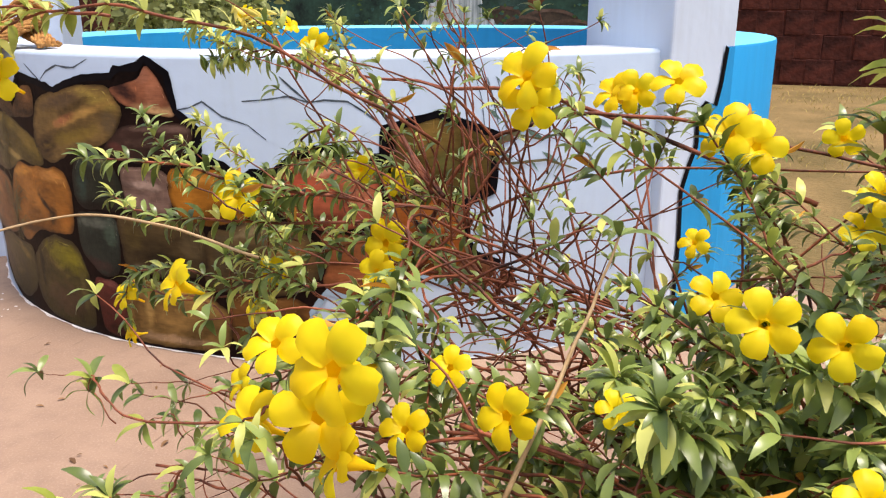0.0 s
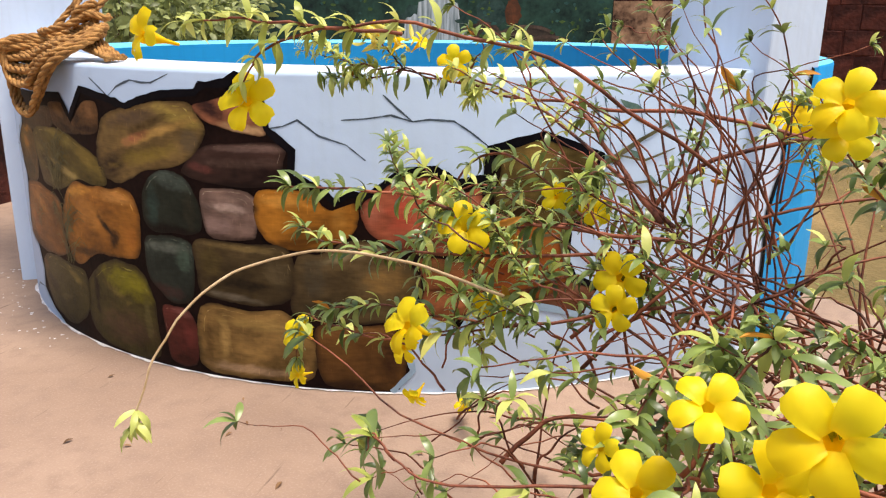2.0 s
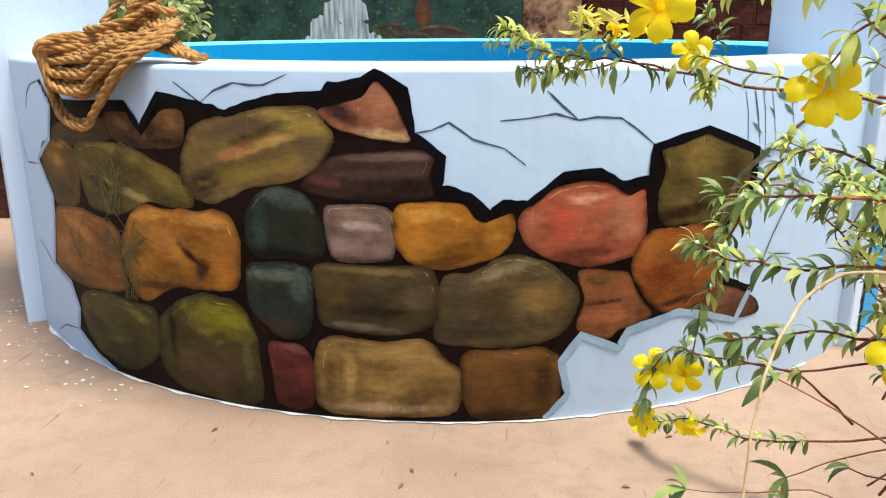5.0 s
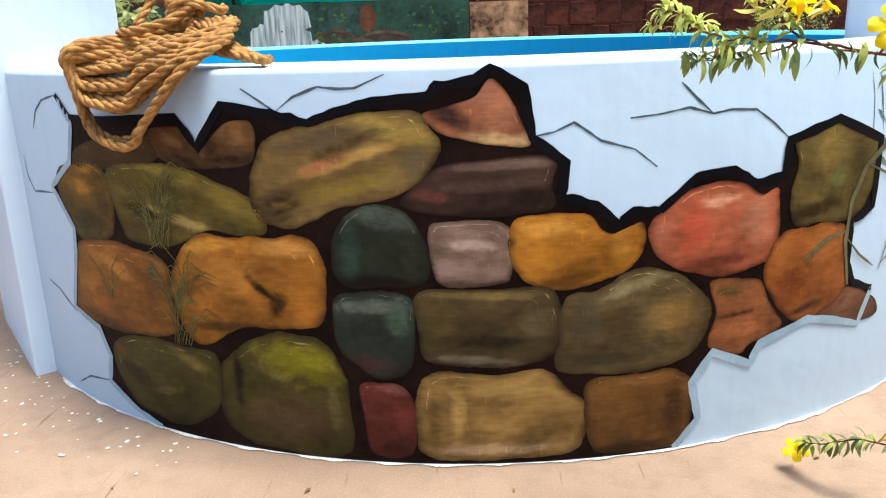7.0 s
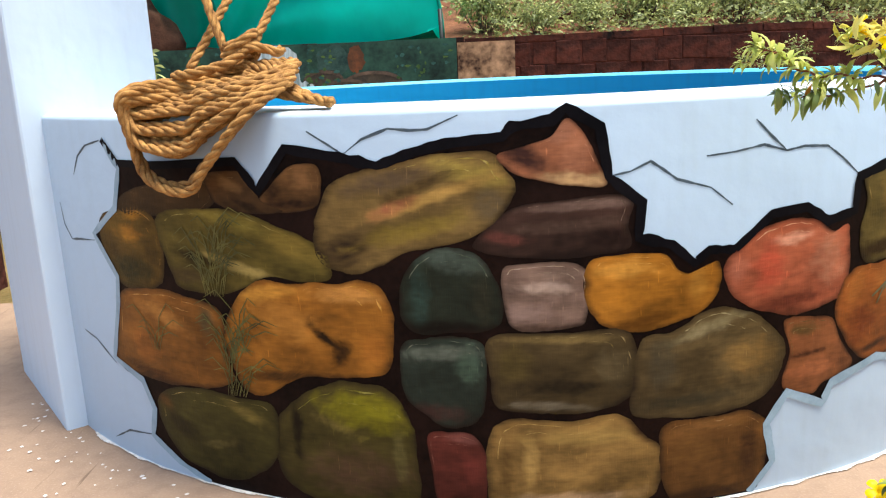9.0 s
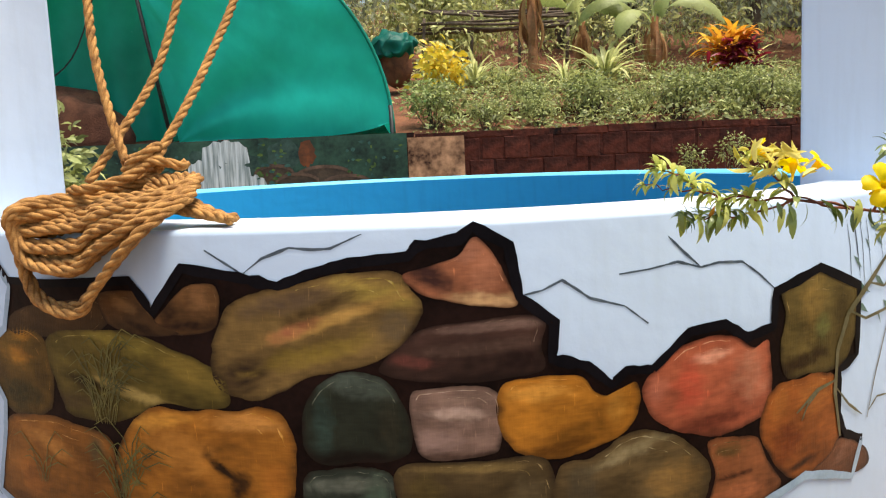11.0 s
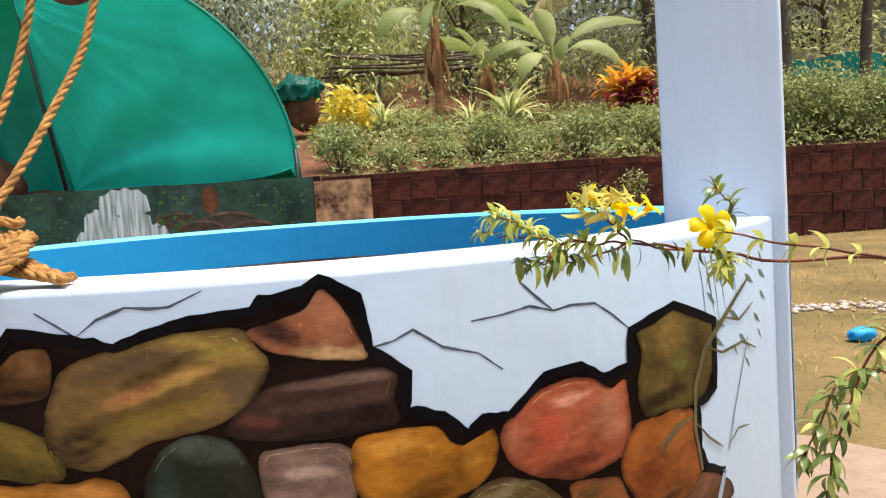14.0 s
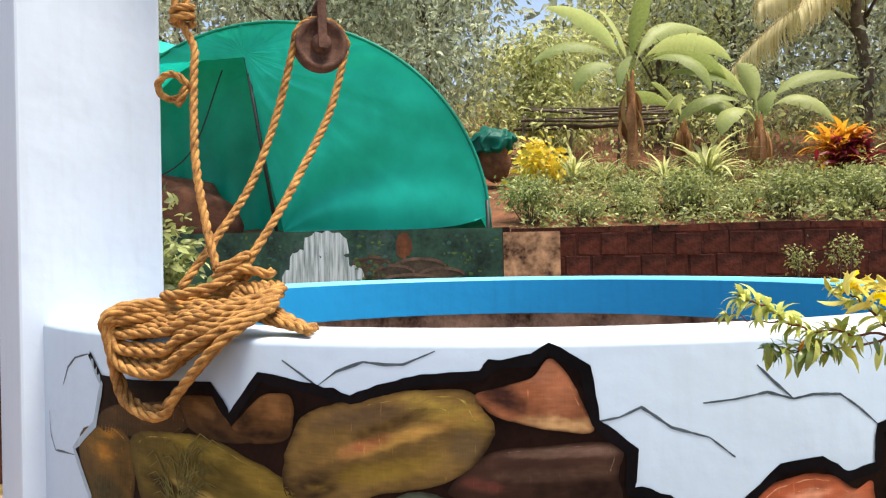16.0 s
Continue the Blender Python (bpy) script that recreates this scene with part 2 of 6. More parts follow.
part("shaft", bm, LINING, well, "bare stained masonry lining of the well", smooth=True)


def pillar(angle, near, out, low, high):
    """A four-sided post: its reach along the wall and its inner and outer radius."""
    turn = Matrix.Rotation(radians(angle), 4, "Z")
    bm = bmesh.new()
    box(bm, (low, -out, -0.02), (high, -near, 2.15), turn)
    bevel(bm, 0.008)
    return part("pillar", bm, PILLAR_PAINT, well, "four-sided plastered pillar painted pale blue-white")


# The left one is stretched sideways to fill the camera's left edge.
pillar(LEFT, 1.387, 1.766, -0.52, 0.127)
pillar(RIGHT, 1.398, 1.748, -0.118, 0.197)


# ---- the picture painted on the well's front: a broken wall of stones ----
def stone_paint():
    """Brushed oil paint: the laid-on colours, broken by bristle strokes, running out into the dark of the gaps."""
    m, tree, b = material("painted_stone", 0.38)
    b.inputs["Specular IOR Level"].default_value = 0.12
    co = tree.nodes.new("ShaderNodeTexCoord").outputs["Object"]
    own = tree.nodes.new("ShaderNodeObjectInfo")
    oil = tree.nodes.new("ShaderNodeVertexColor")
    oil.layer_name = "oil"
    apart = tree.nodes.new("ShaderNodeVectorMath")
    apart.operation = "SCALE"
    tree.links.new(own.outputs["Random"], apart.inputs["Scale"])
    apart.inputs[0].default_value = (37.0, 21.0, 13.0)
    shift = tree.nodes.new("ShaderNodeVectorMath")
    tree.links.new(co, shift.inputs[0])
    tree.links.new(apart.outputs[0], shift.inputs[1])

    def strokes(scale, turn, detail, coarse=0.6):
        mapped = node(tree, "Mapping", Scale=scale, Rotation=(0.0, turn, 0.0))
        tree.links.new(shift.outputs[0], mapped.inputs["Vector"])
        return noise_of(tree, mapped.outputs[0], 1.0, detail, coarse)

    broad, bristle, weave = strokes((10.0, 10.0, 26.0), 0.5, 5, 0.6), strokes((22.0, 22.0, 150.0), -0.3, 5, 0.6), strokes((300.0, 300.0, 24.0), 0.06, 2)
    tone = math_of(tree, "ADD", math_of(tree, "MULTIPLY", broad, 1.05), math_of(tree, "MULTIPLY", bristle, 0.70))
    tone = math_of(tree, "ADD", tone, math_of(tree, "MULTIPLY", weave, 0.16))
    tone = math_of(tree, "MAXIMUM", math_of(tree, "SUBTRACT", tone, -0.04), 0.12)
    grey = tree.nodes.new("ShaderNodeCombineXYZ")
    for k in range(3):
        tree.links.new(tone, grey.inputs[k])
    c = blend(tree, 1.0, oil.outputs["Color"], grey.outputs[0], "MULTIPLY")
    hair = ramp(tree, strokes((150.0, 150.0, 20.0), 0.15, 3), [(0.66, (0, 0, 0)), (0.73, (0.45, 0.45, 0.45))])
    c = blend(tree, hair, c, blend(tree, 1.0, oil.outputs["Color"], (2.2, 2.1, 1.9), "MULTIPLY"))
    muted = node(tree, "HueSaturation", Saturation=1.0, Value=0.97)
    tree.links.new(c, muted.inputs["Color"])
    c = blend(tree, 1.0, muted.outputs[0], (1.05, 0.97, 0.92), "MULTIPLY")
    edge = math_of(tree, "ADD", oil.outputs["Alpha"], math_of(tree, "MULTIPLY", math_of(tree, "SUBTRACT", broad, 0.5), 0.30))
    rim = node(tree, "MapRange")
    rim.inputs[1].default_value, rim.inputs[2].default_value = 0.88, 1.08
    rim.interpolation_type = "SMOOTHSTEP"
    tree.links.new(edge, rim.inputs[0])
    c = blend(tree, rim.outputs[0], c, (0.010, 0.005, 0.0035))
    tree.links.new(c, b.inputs["Base Color"])
    bump_of(tree, b, math_of(tree, "ADD", broad, weave), 0.25, 0.002)
    return m


STONE_PAINT = stone_paint()


def stroke_paint(name, factor, over, much):
    """A thin stroke in a lighter or darker tone of the stone's own colour."""
    m, tree, b = material(name, 0.4)
    b.inputs["Specular IOR Level"].default_value = 0.15
    own = tree.nodes.new("ShaderNodeObjectInfo").outputs["Color"]
    co = tree.nodes.new("ShaderNodeTexCoord").outputs["Object"]
    c = blend(tree, much, blend(tree, 1.0, own, (factor,) * 3, "MULTIPLY"), over)
    c = blend(tree, ramp(tree, noise_of(tree, co, 60.0, 4), [(0.45, (0, 0, 0)), (0.62, (1, 1, 1))]), blend(tree, 1.0, own, (0.8, 0.75, 0.6), "MULTIPLY"), c)
    tree.links.new(c, b.inputs["Base Color"])
    return m


HIGHLIGHT = stroke_paint("light_stroke_paint", 1.35, (0.60, 0.46, 0.28), 0.16)
GAP_PAINT = surface("dark_brown_paint", (0.002, 0.001, 0.0008), (0.016, 0.007, 0.005), 9.0, 70.0, 0.5, 0.2, 0.002, gloss=0.06)
LINE_PAINT = surface("black_line_paint", (0.002, 0.002, 0.003), (0.007, 0.006, 0.008), 12.0, 90.0, 0.5, 0.1, 0.001, gloss=0.06)
CRACK_PAINT = surface("slate_line_paint", (0.03, 0.045, 0.06), (0.10, 0.14, 0.17), 30.0, 200.0, 0.45, 0.1, 0.001)
EDGE_PAINT = surface("grey_blue_paint", (0.20, 0.30, 0.38), (0.33, 0.46, 0.56), 12.0, 90.0, 0.4, 0.1, 0.001)
TWIG_PAINT = surface("olive_twig_paint", (0.05, 0.05, 0.02), (0.16, 0.14, 0.07), 20.0, 90.0, 0.4, 0.1, 0.001)
LEAF_PAINT = surface("blue_green_leaf_paint", (0.05, 0.11, 0.09), (0.16, 0.26, 0.20), 20.0, 90.0, 0.4, 0.1, 0.001)
GRASS_PAINT = surface("olive_grass_paint", (0.025, 0.03, 0.006), (0.16, 0.14, 0.03), 20.0, 90.0, 0.4, 0.1, 0.001)


def onto_wall(bm, lift):
    """Lays a flat drawing of (degrees, 0, height) onto the round wall."""
    for v in bm.verts:
        v.co = round_at(v.co.x, R_OUT + lift, v.co.z)


def painted_area(name, outline, lift, mat, label=""):
    bm = bmesh.new()
    ends = [bm.verts.new((a, 0, z)) for a, z in outline]
    flat = [Vector((a * math.pi * R_OUT / 180, z, 0)) for a, z in outline]
    for tri in geometry.tessellate_polygon([flat]):
        bm.faces.new([ends[k] for k in tri])
    lo, hi = min(a for a, _ in outline), max(a for a, _ in outline)
    cut = math.ceil(lo)
    while cut < hi:
        bmesh.ops.bisect_plane(bm, geom=bm.verts[:] + bm.edges[:] + bm.faces[:], plane_co=(cut, 0, 0), plane_no=(1, 0, 0))
        cut += 1.0
    onto_wall(bm, lift)
    return part(name, bm, mat, well, label)


def painted_line(name, points, width, lift, mat, label="", thin=0.4, steps=5, rough=0.0):
    """A brush line; thin: its width at the ends against the middle; rough: how unsteady the hand was."""
    path = []
    for (a, z), (c, e) in zip(points, points[1:]):
        path += [(a + (c - a) * k / steps, z + (e - z) * k / steps) for k in range(steps)]
    path.append(points[-1])
    per = 180 / (math.pi * R_OUT)
    bm = bmesh.new()
    rows = []
    for i, (a, z) in enumerate(path):
        (a0, z0), (a1, z1) = path[max(i - 1, 0)], path[min(i + 1, len(path) - 1)]
        dx, dz = (a1 - a0) / per, z1 - z0
        long = math.hypot(dx, dz) or 1.0
        t = i / (len(path) - 1)
        w = width / 2 * (thin + (1 - thin) * math.sin(math.pi * min(max(t, 0.02), 0.98)) ** 0.5)
        w *= 1 + rough * noise.noise((a * 1.7, z * 40, width * 90))
        nx, nz = -dz / long, dx / long
        rows.append((bm.verts.new((a + nx * w * per, 0, z + nz * w)), bm.verts.new((a - nx * w * per, 0, z - nz * w))))
    for (a, b), (c, d) in zip(rows, rows[1:]):
        bm.faces.new((a, b, d, c))
    onto_wall(bm, lift)
    return part(name, bm, mat, well, label)


# the hole's outline: along the top from the coil, down the right side, along the foot, up the left side
TOP_EDGE = [(-36.8, 0.845), (-34.9, 0.79), (-30.5, 0.788), (-22.4, 0.80), (-20.7, 0.735), (-18.2, 0.826), (-14.0, 0.806), (-11.4, 0.788), (-8.8, 0.814), (-6.6, 0.829), (-2.8, 0.838),
            (-2.2, 0.857), (0.5, 0.867), (1.4, 0.89), (3.7, 0.85), (4.3, 0.748), (6.6, 0.692), (6.4, 0.62), (8.8, 0.60), (10.5, 0.556), (11.6, 0.582), (13.6, 0.578)]
RIGHT_EDGE = [(13.6, 0.578), (16.5, 0.646), (19.5, 0.652), (21.5, 0.615), (24.1, 0.63), (24.3, 0.704), (29.3, 0.742), (34.9, 0.68), (34.7, 0.515), (32.0, 0.49), (32.0, 0.385), (33.0, 0.33), (35.8, 0.30)]
LOW_EDGE = [(35.8, 0.30), (34.2, 0.215), (31.0, 0.245), (27.7, 0.268), (22.8, 0.232), (22.0, 0.186), (18.5, 0.232), (16.8, 0.165), (17.5, 0.071), (15.5, 0.004)]
LEFT_EDGE = [(-28.2, 0.004), (-31.7, 0.037), (-34.9, 0.088), (-34.2, 0.165), (-35.4, 0.236), (-39.4, 0.275), (-37.6, 0.426), (-37.1, 0.502), (-40.0, 0.604), (-36.1, 0.678), (-34.9, 0.776), (-36.8, 0.845)]
painted_area("painted_hole", TOP_EDGE + RIGHT_EDGE[1:] + LOW_EDGE[1:] + LEFT_EDGE[:-1], 0.0008, GAP_PAINT, "dark brown gaps between painted stones")


STONE_COUNT = itertools.count()


def painted_stone(colour, corners, touches):
    """A stone of the mural with its outline in (degrees, height); touches are soft dabs of another colour of oil paint:
    (degrees, height, half width, half height, tilt, colour, strength)."""
    bm = bmesh.new()
    oil = bm.verts.layers.float_color.new("oil")
    lift = 0.0014 + 0.00015 * (next(STONE_COUNT) % 5)
    per = math.pi * R_OUT / 180
    seed = corners[0][0] * 3.1 + corners[0][1] * 17
    n, steps, rings = len(corners), 8, 22
    outline = []
    for i in range(n):
        p0, p1, p2, p3 = [Vector((*corners[(i + k) % n], 0)) for k in (-1, 0, 1, 2)]
        for k in range(steps):
            t = k / steps
            smooth = 0.5 * (2 * p1 + (p2 - p0) * t + (2 * p0 - 5 * p1 + 4 * p2 - p3) * t * t + (3 * p1 - p0 - 3 * p2 + p3) * t**3)
            outline.append(smooth)
    mid = sum(outline, Vector()) / len(outline)
    top, low = max(p.y for p in outline), min(p.y for p in outline)

    def place(r, k):
        p = outline[int(k) % len(outline)].lerp(outline[(int(k) + 1) % len(outline)], k % 1)
        out = 1 + 0.05 * noise.noise((p.x * 0.5, p.y * 14, seed)) + 0.02 * noise.noise((p.x * 2, p.y * 60, seed))
        q = mid + (p - mid) * r * out * 1.035
        return Vector((q.x, 0, max(q.y, 0.006)))

    def paint(v, r):
        a, z = v.co.x, v.co.z
        g = noise.noise((a * 0.35, z * 16, seed))
        up = (z - low) / (top - low)
        c = Vector(colour) * (0.76 + 0.66 * up + 0.55 * g + 0.30 * noise.noise((a * 1.4, z * 70, seed)))
        for ta, tz, wide, tall, tilt, tone, much in touches:
            dx, dz = (a - ta) * per, z - tz
            co, si = math.cos(radians(tilt)), math.sin(radians(tilt))
            q = math.hypot((dx * co + dz * si) / wide, (dz * co - dx * si) / tall)
            q *= 1 + 0.45 * noise.noise((a * 0.9, z * 45, seed + 5)) + 0.2 * noise.noise((a * 3, z * 150, seed))
            w = min(1.0, much * (1.0 + 0.5 * noise.noise((a * 2.2, z * 110, seed + 9)))) * math.exp(-(max(q, 0.0) ** 4.0) * 0.5)
            c = c.lerp(Vector(tone) * (1.20 + 0.45 * g if tone[0] > colour[0] else 0.75), min(1.0, 1.12 * w))
        v[oil] = (*[max(0.001, k) for k in c], r)

    def seam(r, k0, k1, wide):
        """A broken dry-brush line along the inside of the outline."""
        line, prev = bmesh.new(), None
        for i in range(41):
            k = k0 + (k1 - k0) * i / 40
            w = wide * max(0.0, 0.35 + 1.6 * noise.noise((i * 0.24 + seed, r * 9, seed)))
            pts = [line.verts.new(place(r + d * w, k)) for d in (-1, 1)]
            if prev:
                line.faces.new((prev[0], pts[0], pts[1], prev[1]))
            prev = pts
        onto_wall(line, lift + 0.0003)
        return line

    peak = max(range(len(outline)), key=lambda k: outline[k].y)
    lines = [seam(0.88, peak - 13, peak + 15, 0.010), seam(0.70, peak - 4, peak + 9, 0.006)]
    middle = bm.verts.new((mid.x, 0, mid.y))
    net = [[bm.verts.new(place((i + 1) / rings, k)) for k in range(len(outline))] for i in range(rings)]
    paint(middle, 0.0)
    for i, row in enumerate(net):
        for v in row:
            paint(v, (i + 1) / rings)
    for k in range(len(outline)):
        m = (k + 1) % len(outline)
        bm.faces.new((middle, net[0][k], net[0][m]))
        for a, b in zip(net, net[1:]):
            bm.faces.new((a[k], b[k], b[m], a[m]))
    onto_wall(bm, lift)
    ob = part("painted_stone", bm, STONE_PAINT, well)
    light = touches[0][5] if touches else colour
    for line in lines:
        part("painted_highlight", line, HIGHLIGHT, ob).color = (*[1.15 * k for k in light], 1)
    return ob


painted_stone((0.077, 0.046, 0.007), [(-37.6, 0.66), (-33.5, 0.684), (-31.0, 0.641), (-31.1, 0.519), (-34.1, 0.482), (-37.2, 0.503), (-39.0, 0.611)],
              [(-34.8, 0.618, 0.032, 0.017, 0, (0.258, 0.118, 0.014), 0.8), (-33.9, 0.668, 0.036, 0.01, 0, (0.24, 0.111, 0.01), 0.7), (-35.2, 0.526, 0.059, 0.03, 0, (0.023, 0.027, 0.007), 0.8)])
painted_stone((0.084, 0.066, 0.013), [(-30.5, 0.664), (-26.8, 0.689), (-23.1, 0.69), (-19.9, 0.661), (-16.7, 0.623), (-15.6, 0.555), (-17.8, 0.538), (-20.7, 0.545), (-24.4, 0.502), (-28.7, 0.505), (-30.0, 0.559)],
              [(-24.2, 0.674, 0.145, 0.014, -15, (0.182, 0.148, 0.027), 0.8), (-18.6, 0.623, 0.063, 0.024, -25, (0.143, 0.105, 0.02), 0.8), (-26.9, 0.579, 0.061, 0.014, -5, (0.027, 0.018, 0.003), 0.9), (-22.6, 0.56, 0.097, 0.01, -15, (0.233, 0.182, 0.054), 0.9), (-28.9, 0.532, 0.055, 0.017, 0, (0.084, 0.057, 0.02), 0.7)])
painted_stone((0.153, 0.063, 0.011), [(-37.1, 0.449), (-31.9, 0.486), (-28.2, 0.471), (-25.6, 0.455), (-25.2, 0.344), (-24.9, 0.283), (-28.9, 0.256), (-34.3, 0.253), (-38.4, 0.27)],
              [(-31.9, 0.426, 0.071, 0.017, -20, (0.325, 0.148, 0.033), 0.8), (-26.8, 0.428, 0.019, 0.03, 0, (0.118, 0.088, 0.036), 0.8), (-33.3, 0.257, 0.101, 0.019, -10, (0.051, 0.018, 0.004), 0.8), (-34.3, 0.336, 0.038, 0.041, 0, (0.247, 0.092, 0.017), 0.7)])
painted_stone((0.233, 0.096, 0.013), [(-24.8, 0.404), (-21.9, 0.523), (-18.6, 0.531), (-15.1, 0.532), (-13.2, 0.543), (-11.5, 0.517), (-11.1, 0.447), (-11.7, 0.344), (-14.8, 0.326), (-18.4, 0.317), (-21.7, 0.267), (-24.0, 0.297)],
              [(-21.7, 0.506, 0.077, 0.014, 5, (0.497, 0.247, 0.038), 0.8), (-14.2, 0.513, 0.068, 0.016, -5, (0.455, 0.22, 0.051), 0.8), (-19.3, 0.443, 0.064, 0.034, -20, (0.342, 0.153, 0.027), 0.7), (-16.2, 0.41, 0.042, 0.01, -38, (0.018, 0.008, 0.002), 0.9), (-15.0, 0.379, 0.02, 0.031, -20, (0.033, 0.014, 0.003), 0.8), (-12.5, 0.39, 0.025, 0.036, 0, (0.277, 0.105, 0.015), 0.7), (-19.6, 0.314, 0.076, 0.012, 5, (0.048, 0.022, 0.006), 0.7)])
painted_stone((0.036, 0.032, 0.007), [(-33.4, 0.199), (-29.0, 0.249), (-24.9, 0.243), (-21.5, 0.238), (-21.1, 0.153), (-22.2, 0.079), (-25.0, 0.033), (-28.5, 0.037), (-31.8, 0.074)],
              [(-23.8, 0.21, 0.052, 0.012, -18, (0.128, 0.1, 0.023), 0.8), (-26.8, 0.115, 0.046, 0.008, 10, (0.077, 0.063, 0.018), 0.7), (-32.8, 0.197, 0.029, 0.014, -20, (0.084, 0.04, 0.008), 0.7), (-30.6, 0.139, 0.047, 0.022, -20, (0.015, 0.011, 0.003), 0.7)])
painted_stone((0.046, 0.038, 0.009), [(-20.4, 0.216), (-16.9, 0.288), (-13.9, 0.308), (-11.3, 0.282), (-10.1, 0.214), (-9.9, 0.12), (-9.8, 0.043), (-11.5, 0.012), (-14.5, 0.012), (-17.6, 0.019), (-20.0, 0.05), (-20.9, 0.123)],
              [(-13.6, 0.244, 0.079, 0.036, -8, (0.148, 0.138, 0.008), 0.9), (-19.2, 0.183, 0.011, 0.066, 0, (0.009, 0.006, 0.002), 0.9), (-14.1, 0.092, 0.099, 0.043, 0, (0.057, 0.033, 0.017), 0.7), (-11.0, 0.137, 0.012, 0.048, 0, (0.092, 0.081, 0.025), 0.6), (-16.2, 0.209, 0.05, 0.007, -20, (0.123, 0.096, 0.025), 0.6)])
painted_stone((0.073, 0.017, 0.012), [(-8.7, 0.193), (-7.1, 0.203), (-5.4, 0.19), (-4.6, 0.145), (-4.7, 0.057), (-5.4, 0.023), (-7.0, 0.019), (-8.2, 0.036), (-8.6, 0.109)],
              [(-6.1, 0.188, 0.039, 0.012, -8, (0.153, 0.054, 0.043), 0.8), (-6.3, 0.038, 0.041, 0.017, 0, (0.033, 0.008, 0.005), 0.8), (-5.7, 0.118, 0.019, 0.029, 0, (0.109, 0.023, 0.017), 0.6)])
painted_stone((0.17, 0.105, 0.031), [(-4.0, 0.195), (-2.2, 0.232), (1.7, 0.22), (4.9, 0.229), (6.9, 0.181), (8.1, 0.141), (8.0, 0.069), (6.9, 0.028), (3.8, 0.02), (-0.2, 0.017), (-3.7, 0.026), (-4.3, 0.087)],
              [(-1.3, 0.141, 0.013, 0.048, 0, (0.342, 0.226, 0.07), 0.8), (2.6, 0.184, 0.101, 0.016, 0, (0.262, 0.176, 0.051), 0.7), (2.6, 0.114, 0.072, 0.031, 0, (0.233, 0.143, 0.043), 0.6), (7.1, 0.187, 0.041, 0.014, -35, (0.038, 0.014, 0.006), 0.8), (1.5, 0.04, 0.12, 0.011, 0, (0.292, 0.2, 0.109), 0.7), (-3.2, 0.105, 0.014, 0.06, 0, (0.092, 0.051, 0.014), 0.6)])
painted_stone((0.092, 0.043, 0.011), [(8.6, 0.194), (11.8, 0.2), (15.0, 0.201), (16.8, 0.165), (16.9, 0.095), (16.3, 0.025), (15.4, 0.012), (12.0, 0.012), (9.2, 0.026), (8.4, 0.109)],
              [(12.4, 0.188, 0.074, 0.011, 3, (0.164, 0.081, 0.023), 0.7), (15.4, 0.109, 0.022, 0.06, 0, (0.043, 0.018, 0.006), 0.7), (11.2, 0.02, 0.098, 0.014, 0, (0.033, 0.015, 0.005), 0.8), (10.7, 0.127, 0.042, 0.031, 0, (0.118, 0.057, 0.014), 0.6)])
painted_stone((0.014, 0.02, 0.013), [(-9.9, 0.554), (-7.9, 0.606), (-6.0, 0.612), (-4.3, 0.581), (-3.3, 0.519), (-3.5, 0.45), (-6.3, 0.433), (-8.9, 0.433), (-10.2, 0.469)],
              [(-6.2, 0.591, 0.072, 0.022, -10, (0.057, 0.081, 0.063), 0.8), (-8.9, 0.505, 0.017, 0.06, 0, (0.022, 0.046, 0.036), 0.7), (-6.9, 0.438, 0.089, 0.017, 0, (0.004, 0.003, 0.002), 0.9), (-4.5, 0.506, 0.019, 0.048, 0, (0.027, 0.029, 0.017), 0.6)])
painted_stone((0.015, 0.023, 0.017), [(-10.3, 0.395), (-8.5, 0.415), (-5.9, 0.417), (-4.5, 0.397), (-4.5, 0.313), (-5.0, 0.241), (-6.9, 0.216), (-8.6, 0.239), (-10.3, 0.291)],
              [(-7.4, 0.384, 0.073, 0.014, 0, (0.081, 0.1, 0.077), 0.8), (-5.6, 0.361, 0.022, 0.029, 0, (0.051, 0.088, 0.06), 0.7), (-8.6, 0.247, 0.066, 0.019, 0, (0.029, 0.015, 0.012), 0.8)])
painted_stone((0.159, 0.107, 0.081), [(-2.9, 0.566), (-1.0, 0.574), (1.8, 0.571), (2.9, 0.534), (2.7, 0.46), (2.0, 0.438), (-0.3, 0.432), (-2.3, 0.443), (-3.0, 0.5)],
              [(-0.2, 0.524, 0.048, 0.01, 0, (0.368, 0.284, 0.226), 0.8), (-1.5, 0.47, 0.048, 0.019, 0, (0.188, 0.132, 0.109), 0.6), (-0.3, 0.437, 0.072, 0.007, 0, (0.092, 0.057, 0.04), 0.8), (0.6, 0.551, 0.048, 0.007, 0, (0.24, 0.17, 0.128), 0.6)])
painted_stone((0.269, 0.113, 0.013), [(3.3, 0.571), (5.5, 0.584), (8.2, 0.579), (9.3, 0.542), (10.7, 0.534), (12.1, 0.555), (12.4, 0.517), (11.7, 0.464), (9.5, 0.435), (6.8, 0.419), (4.3, 0.432), (3.0, 0.492)],
              [(5.4, 0.554, 0.053, 0.014, 0, (0.486, 0.24, 0.04), 0.8), (5.8, 0.495, 0.077, 0.022, 0, (0.342, 0.143, 0.015), 0.6), (6.6, 0.436, 0.08, 0.011, 8, (0.128, 0.051, 0.006), 0.8), (10.8, 0.513, 0.017, 0.029, 0, (0.351, 0.17, 0.027), 0.6)])
